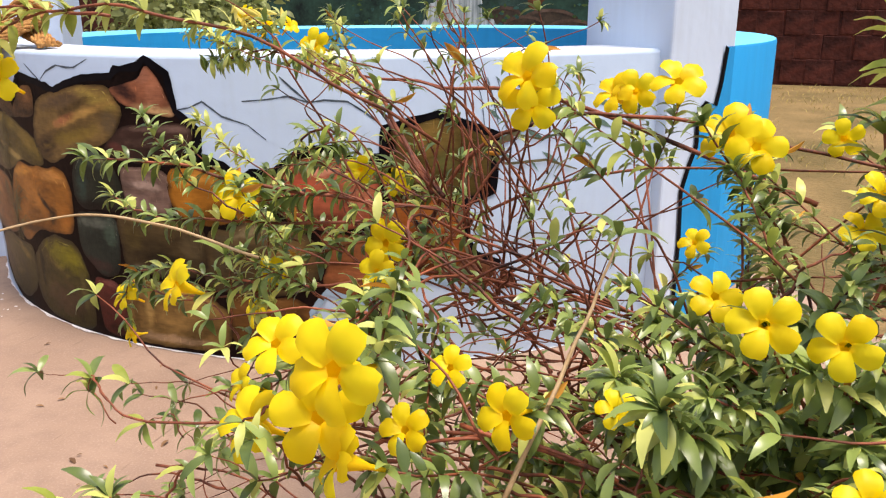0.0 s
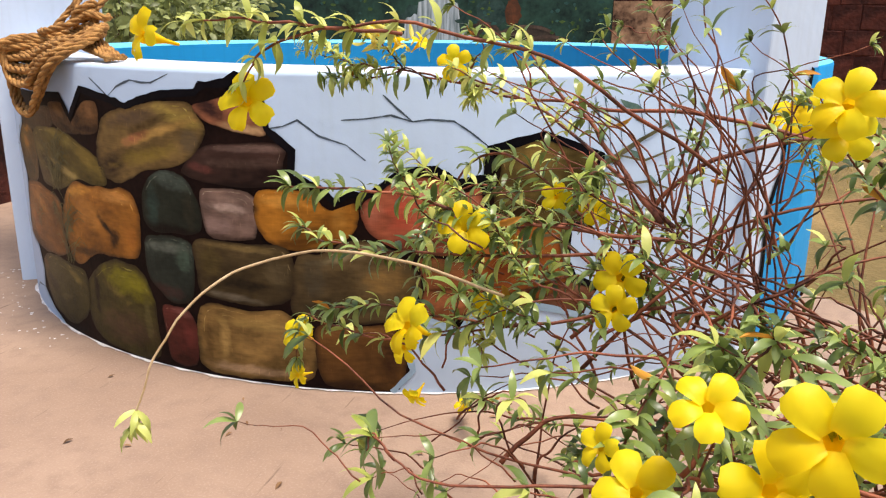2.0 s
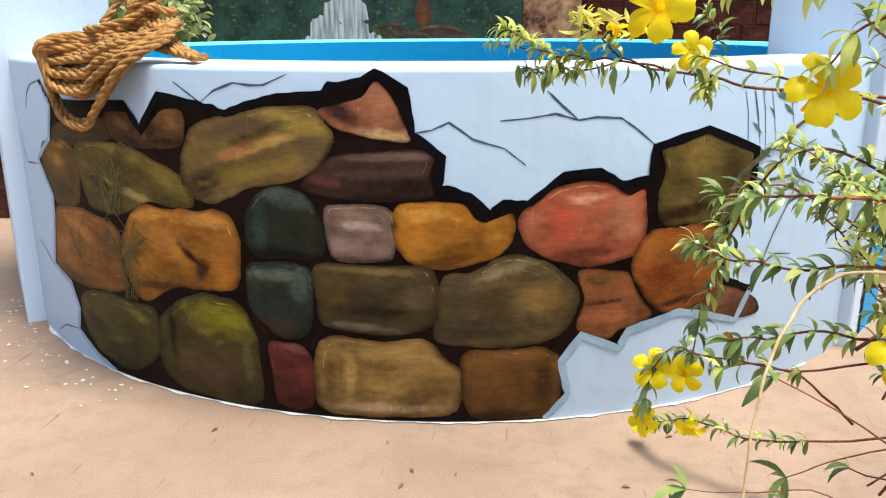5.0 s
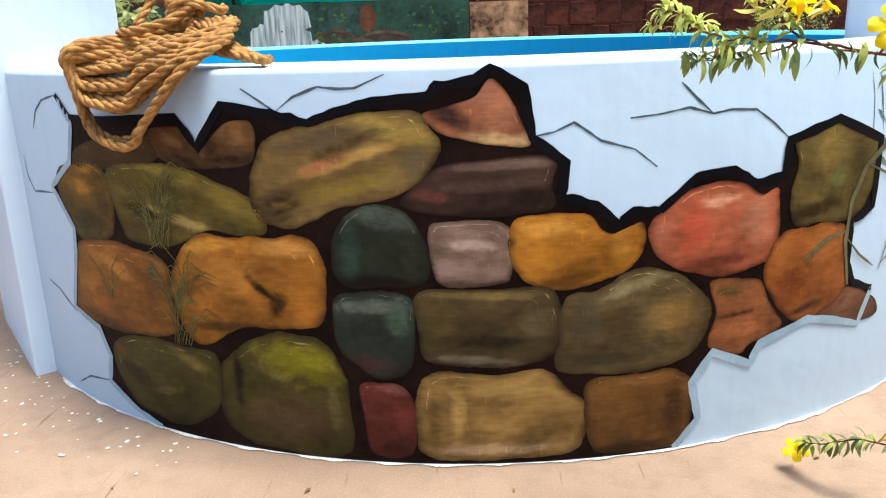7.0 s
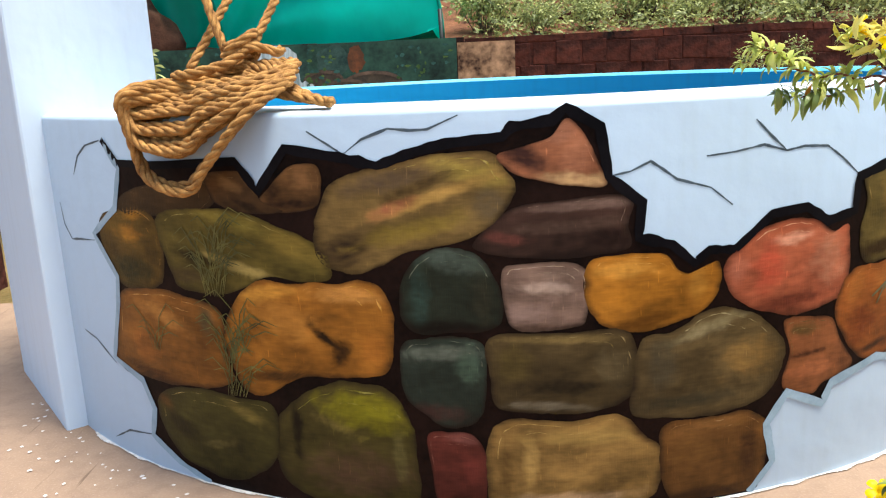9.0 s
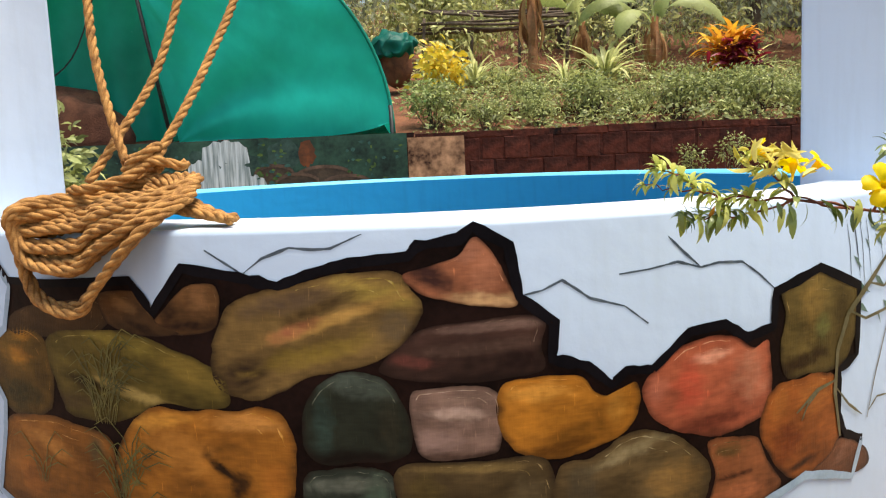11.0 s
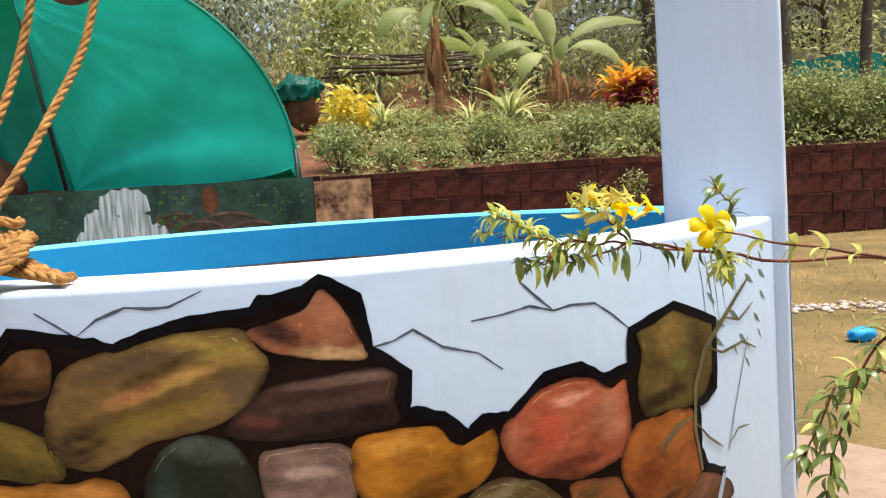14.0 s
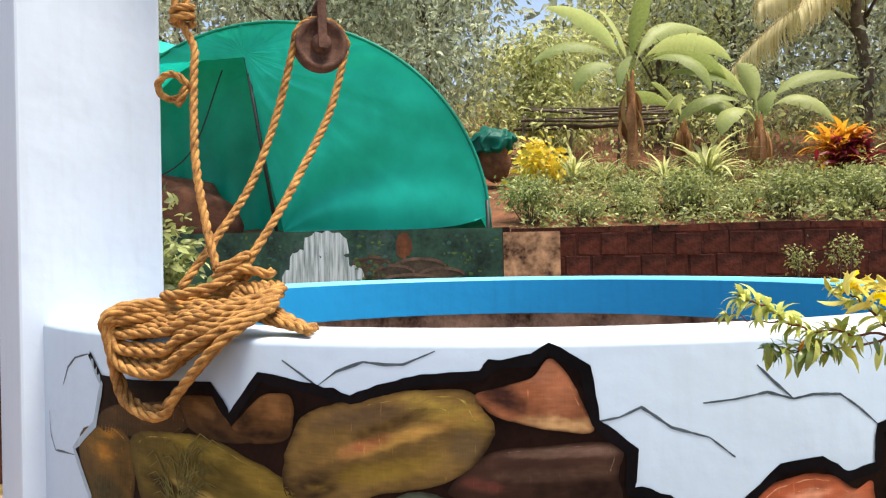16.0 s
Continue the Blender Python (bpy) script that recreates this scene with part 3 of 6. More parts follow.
painted_stone((0.046, 0.033, 0.013), [(-4.0, 0.401), (-2.6, 0.424), (1.3, 0.421), (4.7, 0.425), (6.0, 0.397), (6.4, 0.33), (5.8, 0.276), (3.8, 0.251), (-0.0, 0.246), (-3.3, 0.262), (-3.9, 0.327)],
              [(0.5, 0.41, 0.108, 0.008, -2, (0.143, 0.105, 0.036), 0.8), (-2.4, 0.364, 0.029, 0.034, 0, (0.084, 0.063, 0.018), 0.7), (4.6, 0.345, 0.031, 0.036, 0, (0.081, 0.063, 0.029), 0.7), (-0.0, 0.261, 0.072, 0.008, -4, (0.105, 0.092, 0.06), 0.8), (1.2, 0.303, 0.084, 0.013, 0, (0.018, 0.013, 0.006), 0.8)])
painted_stone((0.077, 0.055, 0.022), [(6.8, 0.39), (9.3, 0.405), (11.1, 0.44), (13.0, 0.45), (15.6, 0.424), (17.4, 0.375), (18.0, 0.318), (17.0, 0.258), (14.5, 0.217), (10.8, 0.214), (7.2, 0.225), (6.2, 0.266)],
              [(11.7, 0.411, 0.069, 0.012, 18, (0.213, 0.182, 0.092), 0.8), (15.0, 0.332, 0.05, 0.036, 0, (0.164, 0.1, 0.029), 0.7), (10.1, 0.248, 0.093, 0.013, 3, (0.043, 0.038, 0.02), 0.7), (8.3, 0.338, 0.027, 0.048, 0, (0.07, 0.063, 0.038), 0.6), (10.9, 0.338, 0.037, 0.031, 0, (0.054, 0.038, 0.015), 0.6)])
painted_stone((0.284, 0.081, 0.039), [(13.0, 0.535), (14.0, 0.576), (16.1, 0.615), (18.2, 0.628), (20.3, 0.618), (22.0, 0.588), (23.5, 0.599), (23.9, 0.539), (23.6, 0.458), (22.1, 0.428), (19.0, 0.416), (16.0, 0.436), (13.6, 0.477)],
              [(18.5, 0.588, 0.04, 0.012, 5, (0.564, 0.277, 0.176), 0.8), (16.5, 0.533, 0.028, 0.041, 0, (0.387, 0.07, 0.036), 0.7), (21.8, 0.539, 0.039, 0.053, 0, (0.292, 0.123, 0.07), 0.7), (18.1, 0.445, 0.096, 0.013, 5, (0.153, 0.038, 0.02), 0.8), (13.8, 0.531, 0.02, 0.03, 0, (0.342, 0.123, 0.073), 0.6)])
painted_stone((0.17, 0.063, 0.023), [(18.1, 0.4), (20.5, 0.401), (22.5, 0.387), (23.3, 0.338), (24.8, 0.274), (23.5, 0.251), (21.8, 0.236), (21.0, 0.219), (18.6, 0.236), (18.1, 0.267), (18.7, 0.325)],
              [(19.7, 0.376, 0.038, 0.013, 0, (0.109, 0.066, 0.02), 0.8), (20.3, 0.316, 0.054, 0.005, 4, (0.06, 0.019, 0.007), 0.8), (21.0, 0.278, 0.057, 0.017, 5, (0.269, 0.096, 0.038), 0.7)])
painted_stone((0.2, 0.063, 0.013), [(24.1, 0.48), (27.1, 0.496), (31.1, 0.484), (31.9, 0.416), (32.0, 0.342), (30.7, 0.287), (28.1, 0.267), (25.3, 0.289), (23.5, 0.361), (23.0, 0.423)],
              [(28.7, 0.451, 0.044, 0.036, 0, (0.308, 0.113, 0.025), 0.7), (25.7, 0.366, 0.04, 0.036, 0, (0.159, 0.036, 0.009), 0.7), (27.1, 0.298, 0.046, 0.008, 10, (0.038, 0.014, 0.005), 0.8), (24.8, 0.455, 0.021, 0.041, -20, (0.262, 0.1, 0.02), 0.5)])
painted_stone((0.092, 0.038, 0.018), [(28.7, 0.268), (31.0, 0.295), (32.4, 0.322), (36.2, 0.272), (36.9, 0.227), (34.4, 0.221), (31.3, 0.236)],
              [(32.7, 0.287, 0.043, 0.01, 30, (0.128, 0.063, 0.036), 0.7)])
painted_stone((0.084, 0.063, 0.018), [(25.3, 0.711), (29.1, 0.726), (34.6, 0.681), (34.5, 0.605), (33.6, 0.538), (32.1, 0.504), (28.1, 0.506), (25.5, 0.51), (25.0, 0.582), (25.5, 0.646)],
              [(28.6, 0.666, 0.036, 0.053, 0, (0.176, 0.118, 0.031), 0.7), (29.8, 0.607, 0.025, 0.024, 0, (0.113, 0.128, 0.038), 0.6), (27.4, 0.536, 0.076, 0.017, 5, (0.031, 0.017, 0.006), 0.8), (32.2, 0.641, 0.026, 0.06, 0, (0.048, 0.033, 0.01), 0.6)])
painted_stone((0.036, 0.019, 0.014), [(-2.0, 0.693), (0.7, 0.704), (4.3, 0.71), (5.7, 0.695), (5.5, 0.646), (5.7, 0.603), (3.4, 0.589), (0.2, 0.586), (-3.5, 0.599), (-4.9, 0.62), (-3.8, 0.657)],
              [(2.7, 0.693, 0.113, 0.008, 2, (0.109, 0.073, 0.057), 0.8), (1.8, 0.651, 0.101, 0.011, 2, (0.07, 0.043, 0.031), 0.7), (4.4, 0.625, 0.036, 0.019, 0, (0.014, 0.006, 0.005), 0.8), (-2.9, 0.631, 0.041, 0.01, -10, (0.084, 0.029, 0.022), 0.8), (1.4, 0.587, 0.113, 0.01, 0, (0.013, 0.006, 0.005), 0.8)])
painted_stone((0.143, 0.096, 0.031), [(-15.1, 0.732), (-12.9, 0.771), (-10.3, 0.786), (-7.3, 0.805), (-4.3, 0.807), (-3.2, 0.777), (-2.1, 0.74), (-2.5, 0.704), (-3.8, 0.663), (-5.9, 0.628), (-9.4, 0.609), (-11.5, 0.579), (-13.6, 0.562), (-15.4, 0.579), (-16.3, 0.636)],
              [(-5.1, 0.767, 0.072, 0.018, -18, (0.325, 0.247, 0.054), 0.8), (-10.8, 0.756, 0.086, 0.02, 10, (0.138, 0.096, 0.054), 0.7), (-7.4, 0.724, 0.133, 0.011, 17, (0.368, 0.233, 0.063), 0.9), (-10.5, 0.7, 0.049, 0.011, 22, (0.262, 0.105, 0.046), 0.7), (-8.8, 0.741, 0.073, 0.01, 20, (0.073, 0.046, 0.015), 0.6), (-13.9, 0.613, 0.054, 0.026, 20, (0.029, 0.017, 0.01), 0.8), (-9.4, 0.652, 0.097, 0.018, 15, (0.176, 0.128, 0.023), 0.7), (-3.8, 0.701, 0.031, 0.029, 40, (0.143, 0.109, 0.057), 0.7)])
painted_stone((0.269, 0.107, 0.052), [(-1.3, 0.817), (0.4, 0.834), (1.5, 0.868), (2.7, 0.832), (3.6, 0.774), (4.0, 0.734), (2.3, 0.734), (-0.1, 0.746), (-1.9, 0.764), (-3.1, 0.8)],
              [(2.1, 0.8, 0.026, 0.041, -25, (0.359, 0.153, 0.081), 0.6), (2.1, 0.746, 0.065, 0.011, -5, (0.486, 0.325, 0.153), 0.8), (-1.5, 0.798, 0.043, 0.018, -30, (0.06, 0.025, 0.02), 0.9), (1.0, 0.847, 0.024, 0.024, 0, (0.277, 0.128, 0.077), 0.6)])
painted_stone((0.096, 0.048, 0.016), [(-20.7, 0.707), (-19.6, 0.746), (-18.2, 0.783), (-17.1, 0.793), (-15.8, 0.786), (-15.6, 0.745), (-16.2, 0.704), (-18.5, 0.691)],
              [(-17.1, 0.762, 0.018, 0.024, 0, (0.164, 0.084, 0.031), 0.7), (-18.2, 0.708, 0.051, 0.01, 0, (0.022, 0.009, 0.004), 0.8), (-19.5, 0.734, 0.018, 0.017, 40, (0.04, 0.018, 0.006), 0.8)])
painted_stone((0.06, 0.031, 0.011), [(-25.0, 0.769), (-22.1, 0.777), (-21.2, 0.75), (-20.4, 0.712), (-18.9, 0.693), (-21.7, 0.687), (-24.2, 0.704), (-25.0, 0.735)],
              [(-23.2, 0.752, 0.034, 0.011, -30, (0.128, 0.073, 0.027), 0.8), (-21.8, 0.703, 0.039, 0.008, -20, (0.017, 0.008, 0.003), 0.8)])
painted_stone((0.038, 0.021, 0.007), [(-35.7, 0.682), (-34.4, 0.719), (-30.2, 0.746), (-25.0, 0.756), (-25.0, 0.703), (-27.9, 0.679), (-33.4, 0.667)],
              [(-27.5, 0.742, 0.041, 0.01, 0, (0.077, 0.04, 0.013), 0.7)])

BLACK = "thick black painted edge of the hole"
painted_line("painted_edge", TOP_EDGE, 0.022, 0.0030, LINE_PAINT, BLACK, 0.7, 4, 0.5)
painted_line("painted_edge", RIGHT_EDGE, 0.022, 0.0030, LINE_PAINT, BLACK, 0.8, 4, 0.5)
painted_line("painted_edge", LOW_EDGE, 0.020, 0.0030, EDGE_PAINT, "grey-blue painted edge of the hole", 0.8, 4, 0.4)
painted_line("painted_edge", LEFT_EDGE, 0.018, 0.0030, EDGE_PAINT, "grey-blue painted edge of the hole", 0.8, 4, 0.4)
for crack in ([(-16.4, 0.861), (-15.0, 0.835), (-13.8, 0.812)], [(-13.8, 0.812), (-12.4, 0.842), (-10.5, 0.862), (-9.0, 0.857), (-7.8, 0.858), (-5.7, 0.884)],
              [(4.3, 0.749), (5.8, 0.757), (7.2, 0.775), (8.1, 0.757), (9.1, 0.735), (11.6, 0.713), (13.3, 0.673)],
              [(11.2, 0.778), (13.4, 0.783), (15.6, 0.793), (17.5, 0.777), (19.0, 0.783), (21.1, 0.779), (22.6, 0.75), (24.3, 0.71)], [(14.9, 0.846), (16.1, 0.812), (17.5, 0.777)],
              [(-37.2, 0.842), (-39.6, 0.828), (-41.2, 0.80), (-42.4, 0.752)], [(-40.2, 0.586), (-43.0, 0.58), (-44.8, 0.574), (-46.2, 0.61), (-46.6, 0.669)],
              [(-39.4, 0.258), (-42.5, 0.306), (-45.0, 0.318)], [(-34.8, 0.089), (-38.7, 0.072), (-41.5, 0.03)]):
    painted_line("painted_crack", crack, 0.0055, 0.0007, CRACK_PAINT, "thin painted crack in the plaster", 0.25, 6, 0.7)

# painted weeds: a bare climbing plant on the pale plaster and grass tufts between the stones
rnd = random.Random(5)
for twig, wide in (([(32.2, 0.33), (31.4, 0.44), (31.7, 0.54), (33.2, 0.62), (36.0, 0.67), (39.0, 0.72), (42.0, 0.76)], 0.016), ([(33.4, 0.625), (36.0, 0.595), (40.0, 0.60), (43.5, 0.565)], 0.008),
                   ([(36.6, 0.68), (39.5, 0.66), (43.0, 0.69)], 0.007), ([(31.4, 0.47), (29.0, 0.46), (26.6, 0.42)], 0.009), ([(29.4, 0.46), (27.8, 0.43), (27.2, 0.40)], 0.005),
                   ([(31.6, 0.45), (33.4, 0.40), (35.6, 0.36)], 0.007), ([(36.6, 0.345), (38.0, 0.44), (39.8, 0.53), (41.5, 0.61)], 0.005), ([(36.8, 0.36), (38.5, 0.385), (41.0, 0.375)], 0.005)):
    painted_line("painted_twig", twig, wide, 0.0036, TWIG_PAINT, "olive painted stem", 0.3, 6, 0.3)
for i in range(22):
    a, z = 34 + rnd.random() * 12, 0.55 + rnd.random() * 0.30
    d = rnd.uniform(-1, 1)
    painted_area("painted_leaf", [(a, z), (a + 0.8 + d * 0.4, z - 0.008), (a + 1.7 + d, z - 0.035), (a + 0.6, z - 0.022)], 0.0008, LEAF_PAINT)
for i in range(6):
    a = 34 + rnd.random() * 6
    painted_line("painted_twig", [(a, 0.62 + rnd.random() * 0.1), (a - 0.6, 0.78), (a - 1.2, 0.84)], 0.0025, 0.0008, CRACK_PAINT, "", 0.2, 5)
for a0, z0, n, tall in ((-25.6, 0.49, 14, 0.16), (-25.2, 0.57, 14, 0.13), (-25.8, 0.52, 12, 0.10), (-24.4, 0.25, 14, 0.14), (-24.8, 0.33, 14, 0.13), (-23.4, 0.36, 12, 0.15), (-32.5, 0.33, 7, 0.14)):
    for i in range(n):
        a, up, lean = a0 + rnd.uniform(-0.9, 0.9), tall * rnd.uniform(0.3, 1.0), rnd.choice((-1, 1)) * rnd.uniform(0.6, 3.6)
        painted_line("painted_grass", [(a, z0), (a + lean * 0.25, z0 + up * 0.7), (a + lean * 0.65, z0 + up), (a + lean, z0 + up * 0.86)], 0.0026, 0.0034, GRASS_PAINT, "", 0.15, 4)

# the blue of the back wall laps over the pillar's outer face with a wavy black edge
bm = bmesh.new()
wave = [(-0.02, 0.02), (-0.015, 0.30), (-0.025, 0.46), (0.005, 0.54), (0.035, 0.60), (0.03, 0.70), (0.07, 0.735), (0.115, 0.72), (0.135, 0.79), (0.15, 0.90)]
bm.faces.new([bm.verts.new((x, -1.7515, z)) for x, z in wave + [(0.19, 0.90), (0.19, 0.02)]])
bm.transform(Matrix.Rotation(radians(RIGHT), 4, "Z"))
part("painted_blue", bm, BLUE_PAINT, well, "blue paint lapping over the pillar")
bm = bmesh.new()
rows = [(bm.verts.new((x - 0.012, -1.753, z + 0.004)), bm.verts.new((x + 0.008, -1.753, z - 0.004))) for x, z in wave]
for (a, b), (c, d) in zip(rows, rows[1:]):
    bm.faces.new((a, b, d, c))
bm.transform(Matrix.Rotation(radians(RIGHT), 4, "Z"))
part("painted_edge", bm, LINE_PAINT, well, "wavy black painted edge")

# ---- pulley and rope ----
ROPE = surface("coir_rope", (0.15, 0.06, 0.014), (0.55, 0.29, 0.085), 45.0, 400.0, 0.85, 0.7, 0.003)
RUST = surface("rusty_iron", (0.045, 0.022, 0.015), (0.17, 0.085, 0.055), 25.0, 160.0, 0.7, 0.5, 0.002, metal=0.4)


def rope(name, path, radius, parent, label=""):
    """Three strands laid round each other along a path of even steps."""
    pts = [Vector(p) for p in path]
    even, left, gap = [pts[0]], 0.0, radius * 0.75
    for a, b in zip(pts, pts[1:]):
        long = (b - a).length
        at = gap - left
        while at < long:
            even.append(a.lerp(b, at / long))
            at += gap
        left = long - (at - gap)
    frames, side = [], None
    for i, p in enumerate(even):
        d = (even[min(i + 1, len(even) - 1)] - even[max(i - 1, 0)]).normalized()
        side = (side or d.orthogonal()).copy()
        side = (side - d * side.dot(d)).normalized()
        frames.append((p, side, d.cross(side)))
    first = None
    for k in range(3):
        bm = bmesh.new()
        path = []
        for i, (p, s, u) in enumerate(frames):
            th = 2 * math.pi * (k / 3 + i * gap / (radius * 8.5))
            path.append(p + radius * 0.52 * (math.cos(th) * s + math.sin(th) * u))
        tube(bm, path, radius * 0.56, 6)
        if first is None:
            first = part(name, bm, ROPE, parent, label, smooth=True)
        else:
            part("yarn", bm, ROPE, first, smooth=True)
    return first


def on_wall(x, out, z):
    """A place in front of the wall: out metres off its face."""
    r = R_OUT + out
    return (x, -math.sqrt(r * r - x * x), z)


coil = empty("rope_coil", (0, 0, 0), label="coil of thick tan coir rope hanging over the well's rim", category="rope")
rnd = random.Random(11)
turns = []
for i in range(15):
    f = (i * 4 % 15) / 14
    g = i / 14
    j = lambda s: rnd.uniform(-s, s)
    deep = 0.055 if i in (5, 11, 7) else 0.0
    lay = 0.016 + 0.05 * g
    turns += [(-0.525 + j(0.014), -1.51 - 0.06 * f + j(0.01), 1.0 - 0.04 * f + 0.012 * g), on_wall(-0.60 + j(0.01), lay - 0.002 - 0.09 * (1 - f), 0.974 - 0.066 * f - 0.2 * deep), on_wall(-0.71 + j(0.012), lay + 0.004 - 0.07 * (1 - f), 0.962 - 0.122 * f - deep), on_wall(-0.752 + j(0.008), lay + 0.006 - 0.06 * (1 - f), 0.944 - 0.140 * f - 1.1 * deep),
              on_wall(-0.818 + j(0.008), lay + 0.008 - 0.05 * (1 - f), 0.938 - 0.138 * f - deep), on_wall(-0.892 + 0.012 * f + j(0.008), lay, 0.926 - 0.090 * f - 0.8 * deep), (-0.892 + j(0.01), -1.53 + j(0.012), 0.93 + 0.025 * g),
              (-0.76 + j(0.02), -1.45 + j(0.02), 0.945 + 0.03 * g), (-0.635 + j(0.02), -1.43 + j(0.02), 0.975 + 0.03 * g)]
rope("coil", spline(turns, 10), 0.0110, coil)
for i in range(5):
    e = 0.013 * i
    rope("tail", spline([(-0.64, -1.47 - e, 0.985 - e / 2), (-0.57 + 0.4 * e, -1.49 - e * 1.2, 0.968 - e * 0.6), (-0.51 + 0.8 * e, -1.51 - e * 1.5, 0.938 - e * 0.3), (-0.46 + 0.5 * e, -1.53 - e * 1.7, 0.917), (-0.432 - 0.2 * e, -1.54 - e * 1.7, 0.916)], 8), 0.0105, coil)
wrap = [(-0.655 + 0.035 * math.cos(a), -1.435 + 0.03 * math.sin(a), 1.005 + 0.0045 * a / 1.2 + 0.02 * math.cos(a)) for a in [k * 0.35 for k in range(46)]]
rope("knot", wrap, 0.0115, coil, "tight knot of rope")
rope("knot_end", spline([(-0.66, -1.46, 1.035), (-0.61, -1.455, 1.04), (-0.57, -1.44, 1.028), (-0.553, -1.43, 1.04)], 8), 0.0115, coil)
rope("band", spline([(-0.80, -1.47, 0.985), (-0.74, -1.50, 0.99), (-0.68, -1.49, 1.005), (-0.64, -1.46, 1.03)], 8), 0.0115, coil)

PX, PY, PZ = -0.537, -1.0, 1.655
pulley = empty("pulley", (PX, PY, PZ), label="rusty iron pulley wheel hanging over the well", category="pulley")


def lathe(profile, sides=40):
    """A (radius, along) profile turned round the y axis."""
    bm = bmesh.new()
    rows = [[bm.verts.new((r * math.cos(2 * math.pi * k / sides), y, r * math.sin(2 * math.pi * k / sides))) for k in range(sides)] for r, y in profile]
    for a, b in zip(rows, rows[1:]):
        for k in range(sides):
            n = (k + 1) % sides
            bm.faces.new((a[k], b[k], b[n], a[n]))
    bm.faces.new(rows[0])
    bm.faces.new(rows[-1])
    return bm


tilt = Matrix.Rotation(radians(24), 4, "Z") @ Matrix.Rotation(radians(-6), 4, "X")
for name, profile, text in (("wheel", [(0.026, -0.013), (0.055, -0.012), (0.061, -0.02), (0.073, -0.02), (0.075, -0.016), (0.066, -0.004), (0.063, 0.0), (0.066, 0.004), (0.075, 0.016), (0.073, 0.02), (0.061, 0.02), (0.055, 0.012), (0.026, 0.013)], "grooved iron wheel"),
                            ("hub", [(0.008, -0.034), (0.020, -0.032), (0.028, -0.024), (0.030, -0.008), (0.030, 0.008), (0.028, 0.024), (0.020, 0.032), (0.008, 0.034)], "worn round hub")):
    bm = lathe(profile)
    bm.transform(tilt)
    part(name, bm, RUST, pulley, text, smooth=True)
for side in (-1, 1):
    bm = bmesh.new()
    box(bm, (-0.013, side * 0.036 - 0.003, -0.02), (0.013, side * 0.036 + 0.003, 0.115))
    bevel(bm, 0.002, 1)
    bm.transform(tilt)
    part("strap", bm, RUST, pulley, "flat iron strap")
bm = bmesh.new()
box(bm, (-0.014, -0.039, 0.112), (0.014, 0.039, 0.120))
bm.transform(tilt)
part("yoke", bm, RUST, pulley)
bm = bmesh.new()
tube(bm, spline([(0, 0, 0.118), (0.004, 0, 0.2), (0, 0, 0.42)], 6), 0.008, 8)
part("hook_rod", bm, RUST, pulley)
bm = bmesh.new()
tube(bm, [Vector((-1.35, -1.0, 2.085)), Vector((1.45, -0.99, 2.085))], 0.03, 12)
beam = part("cross_bar", bm, RUST, well, "iron bar between the two pillars", smooth=True)

hang = empty("well_rope", (0, 0, 0), label="thick coir rope running over the pulley to the coil", category="rope")
over = [(PX + 0.074 * math.cos(radians(a)) * math.cos(radians(24)), PY + 0.074 * math.cos(radians(a)) * math.sin(radians(24)), PZ + 0.074 * math.sin(radians(a))) for a in range(180, -1, -12)]
rope("strand", spline([(-0.775, -1.43, 1.0), (-0.73, -1.33, 1.11), (-0.68, -1.19, 1.26), (-0.64, -1.08, 1.46)] + over + [(-0.50, -1.06, 1.46), (-0.545, -1.20, 1.29), (-0.58, -1.31, 1.17), (-0.625, -1.42, 1.05)], 8), 0.0105, hang)
rope("strand", spline([(-0.895, -1.05, 2.06), (-0.89, -1.15, 1.76), (-0.88, -1.15, 1.70), (-0.835, -1.17, 1.62), (-0.825, -1.20, 1.55), (-0.812, -1.24, 1.43), (-0.785, -1.30, 1.29), (-0.735, -1.37, 1.14), (-0.685, -1.43, 1.02)], 8), 0.0105, hang)
rope("strand", spline([(-0.86, -1.05, 2.06), (-0.862, -1.14, 1.77), (-0.866, -1.15, 1.71)], 8), 0.0105, hang)
rope("knot", [(-0.872 + 0.026 * math.cos(a), -1.152 + 0.024 * math.sin(a), 1.685 + 0.0035 * a) for a in [k * 0.35 for k in range(38)]], 0.0105, hang)
rope("loop", spline([(-0.83, -1.20, 1.50), (-0.86, -1.215, 1.535), (-0.895, -1.21, 1.54), (-0.92, -1.205, 1.515), (-0.905, -1.20, 1.485), (-0.87, -1.195, 1.482), (-0.845, -1.205, 1.51), (-0.85, -1.215, 1.48), (-0.868, -1.215, 1.455)], 8), 0.0095, hang, "short looped rope end")

